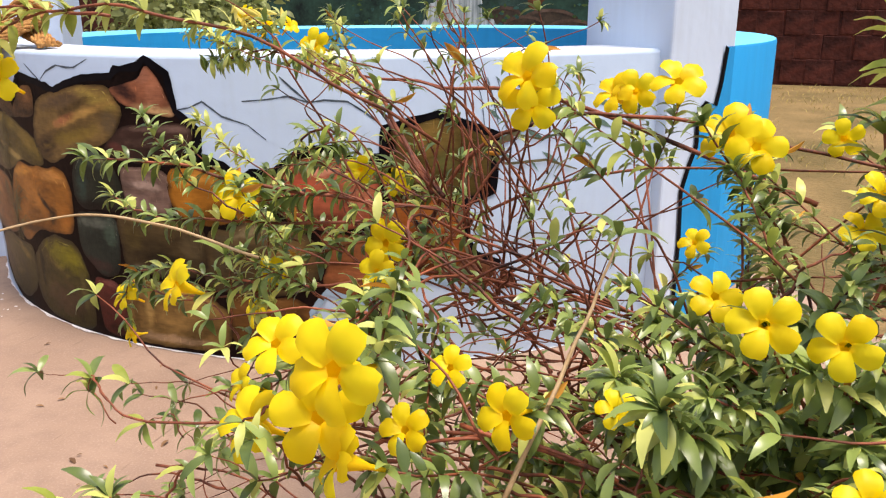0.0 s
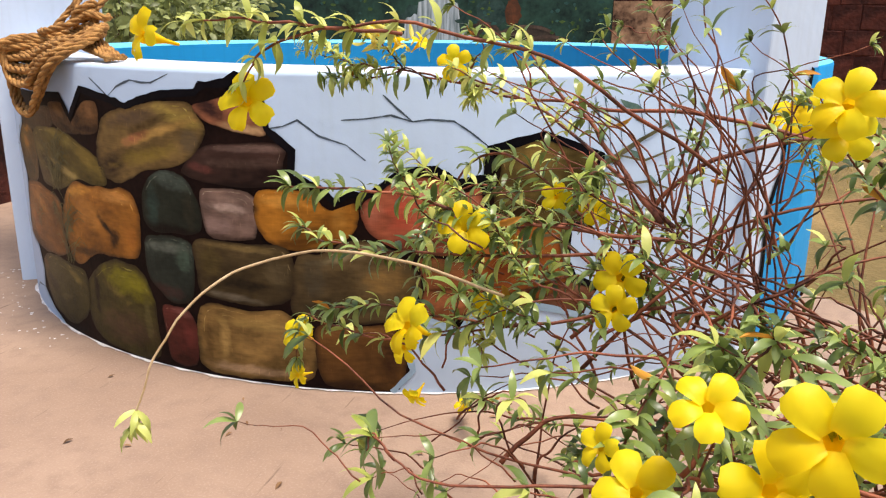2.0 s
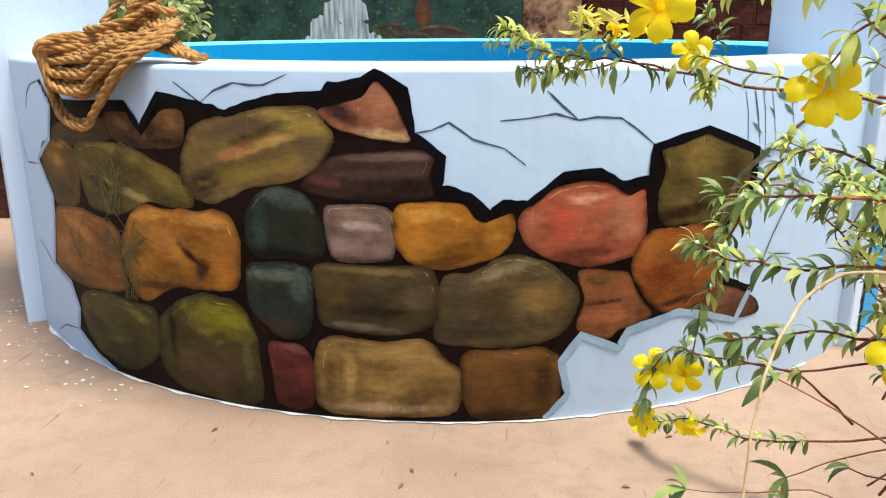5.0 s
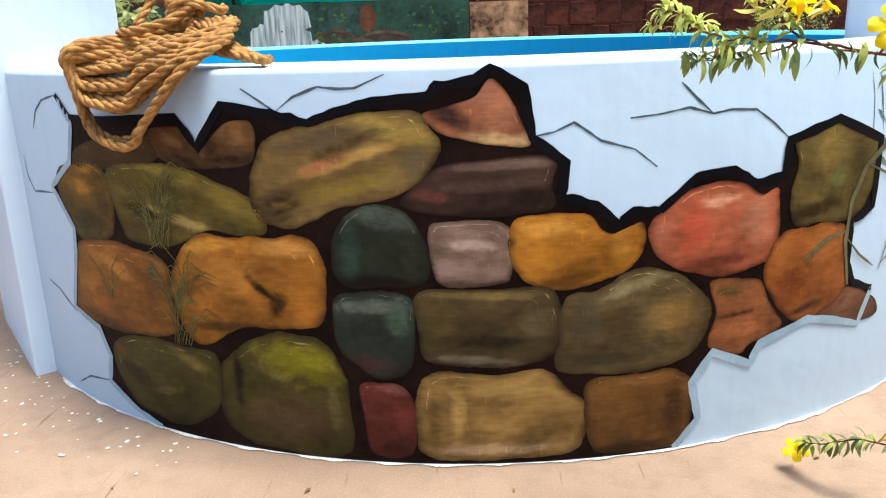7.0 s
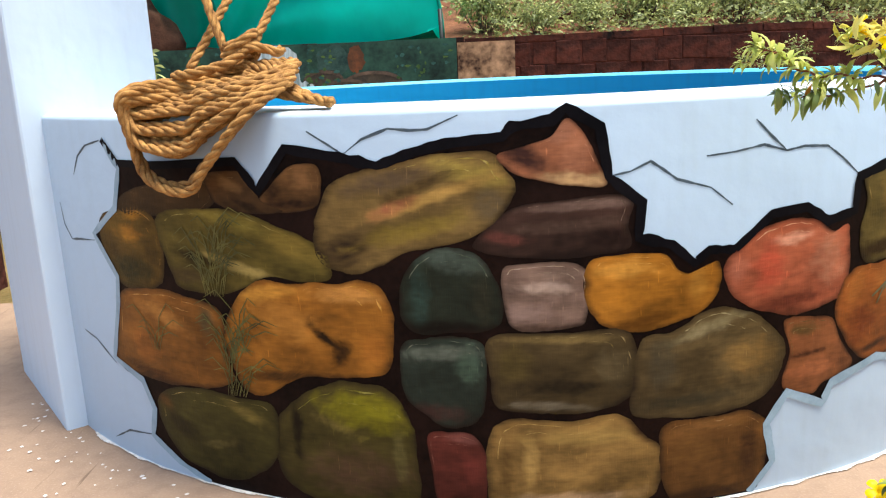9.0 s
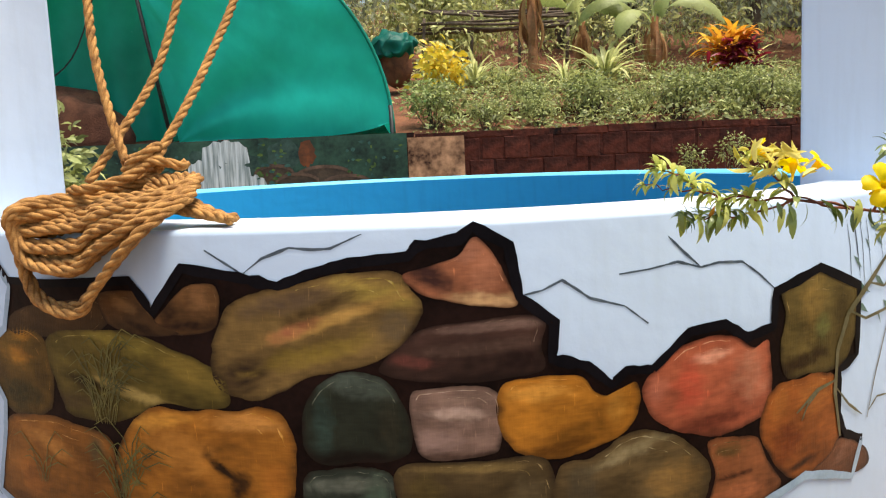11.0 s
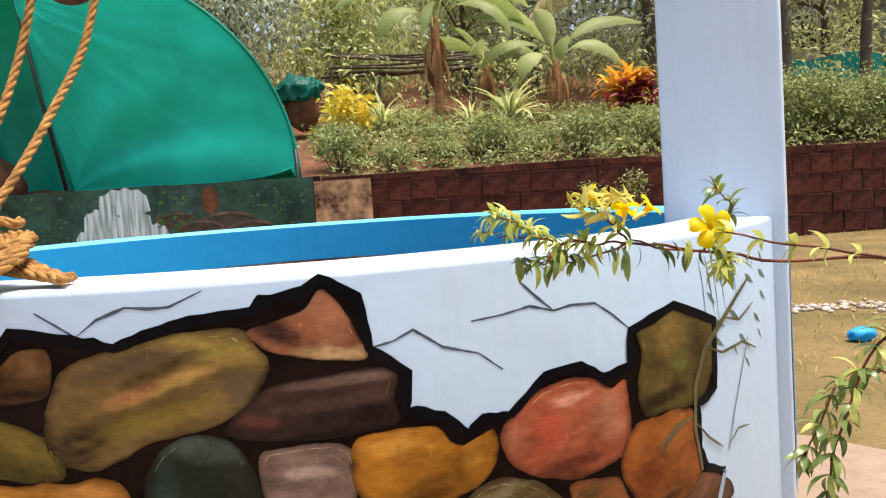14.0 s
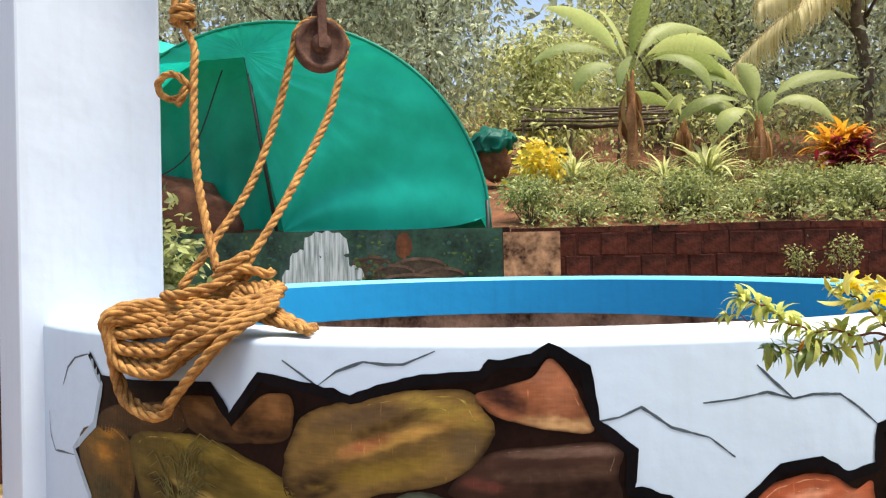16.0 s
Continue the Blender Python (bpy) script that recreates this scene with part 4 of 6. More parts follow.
# ---- plants: materials and kit ----
def leaf_mat(name, dark, light, rough=0.4, through=0.35, gloss=0.3):
    m, tree, b = material(name, rough)
    b.inputs["Specular IOR Level"].default_value = gloss
    geo = tree.nodes.new("ShaderNodeNewGeometry").outputs["Random Per Island"]
    info = tree.nodes.new("ShaderNodeObjectInfo").outputs["Random"]
    co = tree.nodes.new("ShaderNodeTexCoord").outputs["Object"]
    k = math_of(tree, "FRACT", math_of(tree, "ADD", geo, info))
    k = math_of(tree, "ADD", math_of(tree, "MULTIPLY", k, 0.7), math_of(tree, "MULTIPLY", noise_of(tree, co, 18.0, 3), 0.5))
    c = ramp(tree, k, [(0.1, dark), (0.95, light)])
    tree.links.new(c, b.inputs["Base Color"])
    t = tree.nodes.new("ShaderNodeBsdfTranslucent")
    tree.links.new(c, t.inputs[0])
    mix = tree.nodes.new("ShaderNodeMixShader")
    mix.inputs[0].default_value = through
    tree.links.new(b.outputs[0], mix.inputs[1])
    tree.links.new(t.outputs[0], mix.inputs[2])
    tree.links.new(mix.outputs[0], tree.nodes["Material Output"].inputs["Surface"])
    return m


LEAF = leaf_mat("glossy_green_leaf", (0.018, 0.046, 0.008), (0.29, 0.38, 0.095), 0.32, 0.26, gloss=0.6)
LEAF_PALE = leaf_mat("pale_green_leaf", (0.22, 0.29, 0.03), (0.72, 0.74, 0.22), 0.35)
PETAL = leaf_mat("yellow_petal", (0.93, 0.66, 0.0), (0.98, 0.82, 0.015), 0.45, 0.5)
THROAT = leaf_mat("orange_yellow_throat", (0.92, 0.58, 0.0), (0.96, 0.70, 0.01), 0.5, 0.35)
WITHERED = leaf_mat("withered_orange_petal", (0.5, 0.18, 0.02), (0.75, 0.38, 0.06), 0.6, 0.3)
FADED = leaf_mat("pale_yellow_petal", (0.62, 0.50, 0.06), (0.90, 0.82, 0.25), 0.5, 0.4)
STEM = surface("reddish_brown_stem", (0.025, 0.009, 0.007), (0.34, 0.10, 0.045), 14.0, 150.0, 0.6, 0.3, 0.002)
STEM_PALE = surface("dry_tan_stem", (0.34, 0.22, 0.10), (0.55, 0.40, 0.22), 30.0, 200.0, 0.7, 0.3, 0.002)
BARK = surface("tree_bark", (0.045, 0.033, 0.024), (0.17, 0.13, 0.095), 6.0, 40.0, 0.9, 0.8, 0.02)
# Haze and sunlight are put into both leaf tones; WOODS_LIT is the lit copy.
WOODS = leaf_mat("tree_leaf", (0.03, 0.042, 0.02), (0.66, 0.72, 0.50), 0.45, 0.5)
WOODS_LIT = leaf_mat("sun_toned_leaf", (0.09, 0.12, 0.03), (0.78, 0.80, 0.36), 0.45, 0.5)
HEDGE = leaf_mat("hedge_leaf", (0.025, 0.04, 0.012), (0.47, 0.52, 0.19), 0.45, 0.35)
BANANA = leaf_mat("banana_leaf", (0.14, 0.20, 0.045), (0.50, 0.56, 0.22), 0.5, 0.45, 0.3)
CROTON = leaf_mat("red_orange_leaf", (0.40, 0.03, 0.012), (0.92, 0.56, 0.05), 0.4, 0.35)
GOLD = leaf_mat("golden_leaf", (0.55, 0.38, 0.02), (0.85, 0.68, 0.08), 0.4, 0.35)
DRY_PALM = leaf_mat("dry_palm_leaf", (0.50, 0.44, 0.19), (0.76, 0.68, 0.38), 0.6, 0.35)


def blade(long, wide, rows=5, bend=0.25, fold=0.18, point=1.0):
    """One leaf along +y with a folded middle and a bent tip, as lists of places and faces."""
    verts, faces = [], []
    for i in range(rows + 1):
        t = i / rows
        w = wide / 2 * (math.sin(math.pi * min(1.0, t * 0.92 + 0.06)) ** (0.8 * point))
        y, z = long * t * math.cos(bend * t), -long * t * math.sin(bend * t) * t
        verts += [(-w, y, z + fold * w), (0, y, z), (w, y, z + fold * w)]
    for i in range(rows):
        a = 3 * i
        faces += [(a, a + 1, a + 4, a + 3), (a + 1, a + 2, a + 5, a + 4)]
    return verts, faces


def mesh_from(name, verts, faces, mat, smooth=True):
    me = bpy.data.meshes.new(name)
    me.from_pydata(verts, [], faces)
    me.materials.append(mat)
    if smooth:
        me.polygons.foreach_set("use_smooth", [True] * len(me.polygons))
    me.update()
    return me


def many(name, shape, poses_, mat, parent=None, **tags):
    """One mesh of a leaf shape at many poses."""
    v0, f0 = np.array([(*v, 1.0) for v in shape[0]]), shape[1]
    mats = np.array([[list(r) for r in m] for m in poses_])
    verts = (mats[:, :3, :] @ v0.T).transpose(0, 2, 1).reshape(-1, 3)
    faces = [tuple(k + i * len(v0) for k in f) for i in range(len(mats)) for f in f0]
    return part(name, mesh_from(name, verts.tolist(), faces, mat), mat, parent, **tags)


def aim(at, way, spin=0.0, size=1.0):
    """A pose at a place whose +y runs along way."""
    q = Vector(way).to_track_quat("Y", "Z").to_matrix().to_4x4()
    return Matrix.Translation(at) @ q @ Matrix.Rotation(spin, 4, "Y") @ Matrix.Scale(size, 4)


def cloud(rnd, clumps, each, spread, size, hang=0.3):
    """Leaf poses in clumps of (place, radius)."""
    out = []
    for at, r in clumps:
        for _ in range(each):
            o = Vector([rnd.gauss(0, spread) for _ in range(3)]) * r
            way = (o.normalized() + Vector((rnd.uniform(-1, 1), rnd.uniform(-1, 1), rnd.uniform(-0.6, 0.6) - hang))).normalized()
            out.append(aim(Vector(at) + o, way, rnd.uniform(-1.5, 1.5), size * rnd.uniform(0.6, 1.3)))
    return out

# ---- the flowering shrub in front of the well ----
rnd = random.Random(21)
shrub = empty("flowering_shrub", (0, 0, 0), label="sprawling yellow-flowered trumpet shrub with tangled reddish stems", category="shrub")
NEAR_LEAF = blade(0.042, 0.0118, 5, 0.45, 0.22)
LEAF_MESHES = [mesh_from("leaf", *blade(0.042 * s, 0.0122 * w, 5, b, 0.22), LEAF) for s, w, b in ((1.0, 1.0, 0.45), (0.8, 1.1, 0.2), (1.15, 0.95, 0.8))]
leaves_near, leaves_far, leaves_pale = [], [], []


def petal_mesh():
    verts, faces, n = [], [], 6
    for i in range(n + 1):
        t = i / n
        w = 0.0150 * (0.32 + 0.68 * math.sin(math.pi * min(1, t * 0.62 + 0.06)) ** 0.9) * (1.0 if t < 0.85 else 0.72 if t > 0.98 else 0.93)
        for k in range(5):
            s = (k - 2) / 2
            verts.append((s * w, 0.006 + 0.036 * t * (1 - 0.08 * s * s * t), 0.012 * t * (1 - t) * 1.6 - 0.004 * t * t - 0.004 * s * s * t + 0.0015 * math.sin(5 * s + 4 * t)))
    for i in range(n):
        for k in range(4):
            a = 5 * i + k
            faces.append((a, a + 1, a + 6, a + 5))
    return mesh_from("petal", verts, faces, PETAL)


PETAL_MESH = petal_mesh()
bm = bmesh.new()
ring_rows = []
for r, z in ((0.0025, -0.055), (0.0035, -0.035), (0.007, -0.022), (0.0105, -0.008), (0.0125, 0.001)):
    ring_rows.append([bm.verts.new((r * math.cos(2 * math.pi * k / 10), r * math.sin(2 * math.pi * k / 10), z)) for k in range(10)])
for a, b in zip(ring_rows, ring_rows[1:]):
    for k in range(10):
        bm.faces.new((a[k], a[(k + 1) % 10], b[(k + 1) % 10], b[k]))
TUBE_MESH = mesh_of(bm, "flower", THROAT, True)


def flower(at, face, size=1.0, spin=None):
    """A trumpet with five broad petals, its mouth facing the way given."""
    f = part("flower", TUBE_MESH, None, shrub, "bright yellow trumpet flower")
    q = Vector(face).to_track_quat("Z", "Y").to_matrix().to_4x4()
    f.matrix_local = Matrix.Translation(at) @ q @ Matrix.Rotation(rnd.uniform(0, 6.28) if spin is None else spin, 4, "Z") @ Matrix.Scale(size, 4)
    for k in range(5):
        p = part("petal", PETAL_MESH, None, f)
        p.matrix_local = Matrix.Rotation(2 * math.pi * k / 5, 4, "Z") @ Matrix.Rotation(rnd.uniform(0.05, 0.35), 4, "X") @ Matrix.Rotation(0.22, 4, "Y")
    return f


BUD = blade(0.05, 0.014, 4, 0.1, 0.9)


def branch(points, thick, leafy=0.4, gap=0.022, mat=None, each=5, size=1.0, pale=False, tip=True):
    """A stem through the points with whorls of leaves on its outer part."""
    path = spline(points, 7)
    wob = rnd.uniform(0, 50)
    path = [p + (0.003 if mat else 0.009) * Vector((noise.noise((wob, i * 0.37, 1)), noise.noise((wob, i * 0.37, 2)), noise.noise((wob, i * 0.37, 3)))) for i, p in enumerate(path)]
    bm = bmesh.new()
    thick *= 0.8
    tube(bm, path, thick, 6, thick * 0.4)
    part("stem", bm, mat or STEM, shrub, "dry tan arching stem" if mat else "", smooth=True)
    total = sum((b - a).length for a, b in zip(path, path[1:]))
    run, nxt = 0.0, total * (1 - leafy)
    for a, b in zip(path, path[1:]):
        step = (b - a).length
        while nxt <= run + step and step > 0:
            p = a.lerp(b, (nxt - run) / step)
            whorl(p, b - a, each, size, pale)
            nxt += gap * rnd.uniform(0.7, 1.3)
        run += step
    if tip:
        whorl(path[-1], path[-1] - path[-2], each + 2, size * 0.85, pale, 0.9)
    return path


def whorl(p, way, each, size, pale=False, forward=0.65):
    d = Vector(way).normalized()
    s = d.orthogonal().normalized()
    u = d.cross(s)
    turn = rnd.uniform(0, 6.28)
    for k in range(each):
        th = turn + 2 * math.pi * k / each + rnd.uniform(-0.3, 0.3)
        out = math.cos(th) * s + math.sin(th) * u
        w = (out + d * forward * rnd.uniform(0.5, 1.6) + Vector((0, 0, rnd.uniform(-0.2, 0.55)))).normalized()
        m = aim(p, w, rnd.uniform(-0.5, 0.5), size * rnd.uniform(0.65, 1.25))
        if pale or rnd.random() < 0.2:
            leaves_pale.append(m)
        elif p.x < 1.75 and p.y < -2.35 and p.z > 0.5 and len(leaves_near) < 290:
            leaves_near.append(m)
        else:
            leaves_far.append(m)


TO_EYE = Vector((-0.1, -0.85, 0.42))
ROOT = Vector((1.85, -2.42, 0.0))
HUB = Vector((1.28, -2.40, 0.62))


def stem_to(tip, thick=0.0045, leafy=0.3, lift=0.10, **kw):
    t = Vector(tip)
    root = ROOT + Vector((rnd.uniform(-0.35, 0.35), rnd.uniform(-0.12, 0.15), 0))
    if t.x < 1.35:
        via = HUB + Vector((rnd.uniform(-0.08, 0.12), rnd.uniform(-0.08, 0.08), rnd.uniform(-0.08, 0.10)))
        mid = via.lerp(t, 0.55) + Vector((0, 0, lift * rnd.uniform(0.2, 1.0)))
        pts = [root, root.lerp(via, 0.55) + Vector((rnd.uniform(-0.05, 0.05), rnd.uniform(-0.05, 0.05), 0.16)), via, mid, t]
    else:
        pts = [root, root.lerp(t, 0.5) + Vector((rnd.uniform(-0.1, 0.1), rnd.uniform(-0.06, 0.06), lift + 0.08)), t]
    return branch(pts, thick, leafy, **kw)


# open flowers, each at the end of a stem
for at, size in (((0.865, -2.645, 0.63), 1.0), ((0.918, -2.55, 0.75), 0.95), ((1.133, -2.475, 0.675), 1.0), ((1.128, -2.50, 0.635), 0.85), ((1.195, -2.945, 0.62), 1.0), ((1.335, -3.015, 0.735), 1.15), ((1.30, -2.985, 0.668), 1.1), ((1.335, -2.87, 0.60), 0.7), ((1.375, -2.84, 0.665), 0.6),
                 ((1.322, -2.99, 0.630), 0.9), ((1.247, -2.967, 0.725), 0.8), ((1.675, -2.80, 0.742), 0.85), ((1.745, -2.80, 0.73), 0.8), ((1.62, -2.39, 0.858), 1.1), ((1.655, -2.38, 0.84), 1.0), ((1.53, -2.20, 0.91), 1.1), ((1.382, -2.585, 0.945), 1.05),
                 ((1.385, -2.57, 0.91), 0.9), ((1.39, -1.955, 0.862), 1.1), ((1.43, -1.96, 0.868), 1.05), ((0.608, -2.48, 0.525), 0.75), ((0.60, -2.47, 0.44), 0.55), ((0.705, -2.76, 0.938), 0.9), ((0.552, -2.74, 1.012), 0.85),
                 ((1.07, -2.285, 0.73), 0.7), ((1.55, -2.85, 0.654), 0.5), ((1.577, -2.2, 0.644), 0.7), ((0.943, -2.5, 0.615), 0.7), ((1.005, -2.3, 0.75), 0.65), ((1.80, -2.4, 0.738), 0.8),
                 ((1.815, -2.4, 0.79), 0.8), ((1.77, -2.3, 0.846), 0.7), ((1.625, -2.6, 0.693), 0.8), ((1.455, -2.9, 0.655), 0.8), ((1.157, -2.9, 0.635), 0.6), ((1.76, -2.95, 0.66), 0.7)):
    face = TO_EYE + Vector((rnd.uniform(-0.5, 0.5), rnd.uniform(-0.2, 0.3), rnd.uniform(-0.5, 0.4)))
    face.normalize()
    flower(at, face, size)
    end = Vector(at) - face * 0.054 * size
    if at[0] > 0.8 or at[1] > -2.6:
        if at[0] > 0.72 and at[1] < -2.0 or at[0] > 1.2:
            stem_to(end, 0.004, 0.13, 0.08, each=4)
for at in ((0.70, -1.75, 0.05),):
    flower(at, (-0.3, -0.6, 0.7), 0.7)

# long outer stems that set the shrub's outline
branch([(1.18, -2.40, 0.74), (1.08, -2.33, 0.85), (0.98, -2.27, 0.94), (0.92, -2.22, 1.0)], 0.006, 0.7, 0.05, size=0.9)
branch([(1.20, -2.40, 0.74), (1.02, -2.25, 0.85), (0.87, -2.08, 0.90), (0.72, -1.97, 0.935)], 0.005, 0.6, 0.05, size=0.9, pale=True)
branch([(1.22, -2.42, 0.72), (0.98, -2.52, 0.76), (0.80, -2.58, 0.80), (0.66, -2.58, 0.80)], 0.005, 0.65, 0.026, size=0.85)
branch([(1.10, -2.45, 0.70), (0.90, -2.52, 0.70), (0.74, -2.54, 0.70), (0.64, -2.52, 0.72)], 0.004, 0.8, 0.026, size=0.85)
branch([(1.2, -2.42, 0.62), (0.98, -2.52, 0.60), (0.80, -2.56, 0.62), (0.70, -2.54, 0.60)], 0.004, 0.6, 0.028, size=0.85)
branch([(1.0, -2.52, 0.60), (0.78, -2.54, 0.56), (0.63, -2.49, 0.56), (0.60, -2.47, 0.47)], 0.0025, 0.55, 0.035, size=0.7)
branch([(0.99, -2.61, 0.675), (0.875, -2.67, 0.73), (0.76, -2.715, 0.745), (0.683, -2.81, 0.728), (0.645, -2.875, 0.672), (0.629, -2.915, 0.60), (0.625, -2.92, 0.575)], 0.0032, 0.04, 0.012, mat=STEM_PALE, pale=True, size=0.7)
branch([(1.45, -2.75, 0.55), (1.15, -2.85, 0.56), (0.98, -2.88, 0.55), (0.90, -2.86, 0.58)], 0.0032, 0.0, tip=False)
branch([(0.93, -2.87, 0.56), (0.90, -2.86, 0.585), (0.893, -2.86, 0.56)], 0.0022, 0.0, tip=False)
branch([(1.4, -2.9, 0.46), (1.2, -2.96, 0.46), (1.08, -2.98, 0.48), (1.02, -2.97, 0.51)], 0.0035, 0.35, 0.025, size=0.8)
branch([(1.5, -2.92, 0.42), (1.25, -3.0, 0.44), (1.08, -3.02, 0.46)], 0.0035, 0.2, 0.035, size=0.9)
branch([(1.3, -2.6, 0.40), (0.95, -2.70, 0.50), (0.72, -2.66, 0.60)], 0.003, 0.0, tip=False)
branch([(0.9, -2.75, 1.02), (0.75, -2.77, 1.03), (0.62, -2.75, 1.03)], 0.003, 0.8, 0.035, size=0.8, pale=True)
branch([(1.25, -2.55, 0.85), (1.05, -2.68, 0.99), (0.86, -2.75, 1.03), (0.74, -2.77, 1.0), (0.708, -2.765, 0.965)], 0.0035, 0.55, 0.05, size=0.85, pale=True)
# the spray that reaches over the rim
branch([(1.75, -2.30, 0.75), (1.35, -2.12, 0.86), (1.05, -2.00, 0.872), (0.85, -1.92, 0.878), (0.70, -1.90, 0.906), (0.585, -1.89, 0.925)], 0.006, 0.0, tip=False)
branch([(0.70, -1.90, 0.904), (0.585, -1.89, 0.926), (0.50, -1.89, 0.93), (0.43, -1.88, 0.945), (0.39, -1.88, 0.97), (0.35, -1.88, 0.99)], 0.0035, 0.55, 0.014, each=7, size=0.85, pale=True)
branch([(0.585, -1.89, 0.925), (0.50, -1.88, 0.905), (0.44, -1.88, 0.90), (0.405, -1.88, 0.905)], 0.003, 0.55, 0.014, each=6, size=0.85)
branch([(0.585, -1.89, 0.925), (0.55, -1.89, 0.965), (0.52, -1.89, 0.99), (0.50, -1.89, 1.0)], 0.003, 0.8, 0.02, each=5, size=0.85, pale=True)
branch([(0.72, -1.90, 0.904), (0.755, -1.90, 0.95), (0.765, -1.90, 0.985), (0.745, -1.90, 1.01)], 0.003, 0.85, 0.022, each=5, size=0.8)
branch([(0.76, -1.90, 0.90), (0.755, -1.905, 0.885), (0.75, -1.91, 0.872)], 0.0025, 0.9, 0.012, each=6, size=0.95, pale=True)
branch([(0.42, -1.88, 0.945), (0.36, -1.88, 0.955), (0.325, -1.88, 0.96)], 0.002, 0.5, 0.03, each=4, size=0.6, pale=True)
for i in range(44):
    x = rnd.uniform(0.36, 0.74)
    leaf_pose = aim((x, -1.90, 0.905 + 0.02 * rnd.random()), (rnd.uniform(-0.5, 1.0), rnd.uniform(-0.5, 0.2), -0.6), rnd.uniform(-0.6, 0.6), rnd.uniform(0.7, 1.25))
    (leaves_pale if i % 2 == 0 else leaves_far).append(leaf_pose)
for at, face, s in (((0.715, -1.93, 0.945), (-0.1, -0.9, 0.3), 0.95), ((0.625, -1.89, 0.985), (0.7, -0.2, 0.6), 0.62), ((0.515, -1.90, 1.012), (-0.7, 0.2, 0.6), 0.55), ((0.575, -1.90, 0.985), (0.3, 0.5, 0.8), 0.6)):
    flower(at, face, s)
withered_spray = [aim((rnd.uniform(0.49, 0.61), -1.90 + rnd.uniform(-0.03, 0.03), rnd.uniform(0.96, 1.02)), (rnd.uniform(-1, 1), rnd.uniform(-0.6, 0.4), rnd.uniform(-0.2, 0.8)), rnd.uniform(0, 3), rnd.uniform(0.5, 0.9)) for _ in range(34)]
# low right-hand spray near the foot of the wall
branch([(1.5, -2.2, 0.35), (1.15, -2.05, 0.22), (0.92, -1.95, 0.14), (0.78, -1.86, 0.13), (0.71, -1.77, 0.075)], 0.004, 0.4, 0.022, size=0.8)
branch([(1.2, -2.3, 0.55), (1.0, -2.25, 0.75), (0.86, -2.2, 0.80), (0.77, -2.2, 0.68), (0.725, -2.2, 0.53), (0.71, -2.2, 0.43)], 0.004, 0.72, 0.03, size=0.95)
branch([(1.2, -2.25, 0.5), (0.98, -2.18, 0.66), (0.82, -2.15, 0.73), (0.72, -2.18, 0.62)], 0.004, 0.6, 0.03, size=0.95)
flower((0.70, -2.21, 0.40), (-0.3, -0.9, 0.1), 0.85)
flower((0.72, -2.2, 0.29), (-0.2, -0.8, -0.4), 0.7)
# leafy side twigs towards the tips
for i in range(11):
    a = Vector((rnd.uniform(0.80, 1.12), rnd.uniform(-2.62, -2.42), rnd.uniform(0.58, 0.86)))
    b = a + Vector((rnd.uniform(-0.12, 0.03), rnd.uniform(-0.06, 0.06), rnd.uniform(-0.03, 0.12)))
    branch([a + Vector((0.08, 0.02, -0.05)), a, b], 0.0022, 0.6, 0.018, each=6, size=0.68, pale=i % 3 == 0)
for i in range(60):
    a = Vector((rnd.uniform(0.85, 1.5), rnd.uniform(-2.85, -2.5), rnd.uniform(0.22, 0.55)))
    b = a + Vector((rnd.uniform(-0.3, 0.3), rnd.uniform(-0.1, 0.1), rnd.uniform(-0.12, 0.16)))
    branch([a, a.lerp(b, 0.5) + Vector((0.01, 0, 0.03)), b], rnd.uniform(0.0015, 0.003), 0.0, tip=False)
# long dark bare stems that fork upwards
for i in range(8):
    a = Vector((rnd.uniform(1.05, 1.5), rnd.uniform(-2.5, -2.2), rnd.uniform(0.35, 0.6)))
    b = a + Vector((rnd.uniform(-0.25, 0.3), rnd.uniform(-0.15, 0.15), rnd.uniform(0.25, 0.55)))
    stem = branch([a, a.lerp(b, 0.5) + Vector((rnd.uniform(-0.05, 0.05), 0, 0.02)), b], rnd.uniform(0.003, 0.005), 0.12, 0.03, size=0.7)
    for k in (5, 9, 12):
        c = stem[min(k, len(stem) - 1)]
        branch([c, c + Vector((rnd.uniform(-0.06, 0.06), rnd.uniform(-0.03, 0.03), 0.05)), c + Vector((rnd.uniform(-0.12, 0.12), rnd.uniform(-0.05, 0.05), rnd.uniform(0.06, 0.14)))], 0.002, 0.0, tip=k == 12, size=0.6)
# arching bare stems and the tangle behind them
branch([(1.10, -2.30, 0.60), (1.22, -2.25, 0.80), (1.45, -2.25, 0.86), (1.75, -2.3, 0.82), (2.1, -2.4, 0.78)], 0.006, 0.0, tip=False)
branch([(1.05, -2.35, 0.52), (1.25, -2.3, 0.70), (1.5, -2.28, 0.78), (1.9, -2.3, 0.80)], 0.005, 0.0, tip=False)
for i in range(80):
    a = Vector((rnd.uniform(1.0, 2.3), rnd.uniform(-2.65, -1.95), rnd.uniform(0.08, 0.45)))
    b = a + Vector((rnd.uniform(-0.55, 0.55), rnd.uniform(-0.2, 0.2), rnd.uniform(0.0, 0.4)))
    b.x = max(b.x, 1.0 + 0.1 * math.sin(i))
    mid = a.lerp(b, 0.5) + Vector((rnd.uniform(-0.05, 0.05), 0, rnd.uniform(-0.02, 0.10)))
    branch([a, mid, b], rnd.uniform(0.0022, 0.0055), 0.0 if i % 5 else 0.25, 0.04, tip=i % 5 == 0, size=0.8)
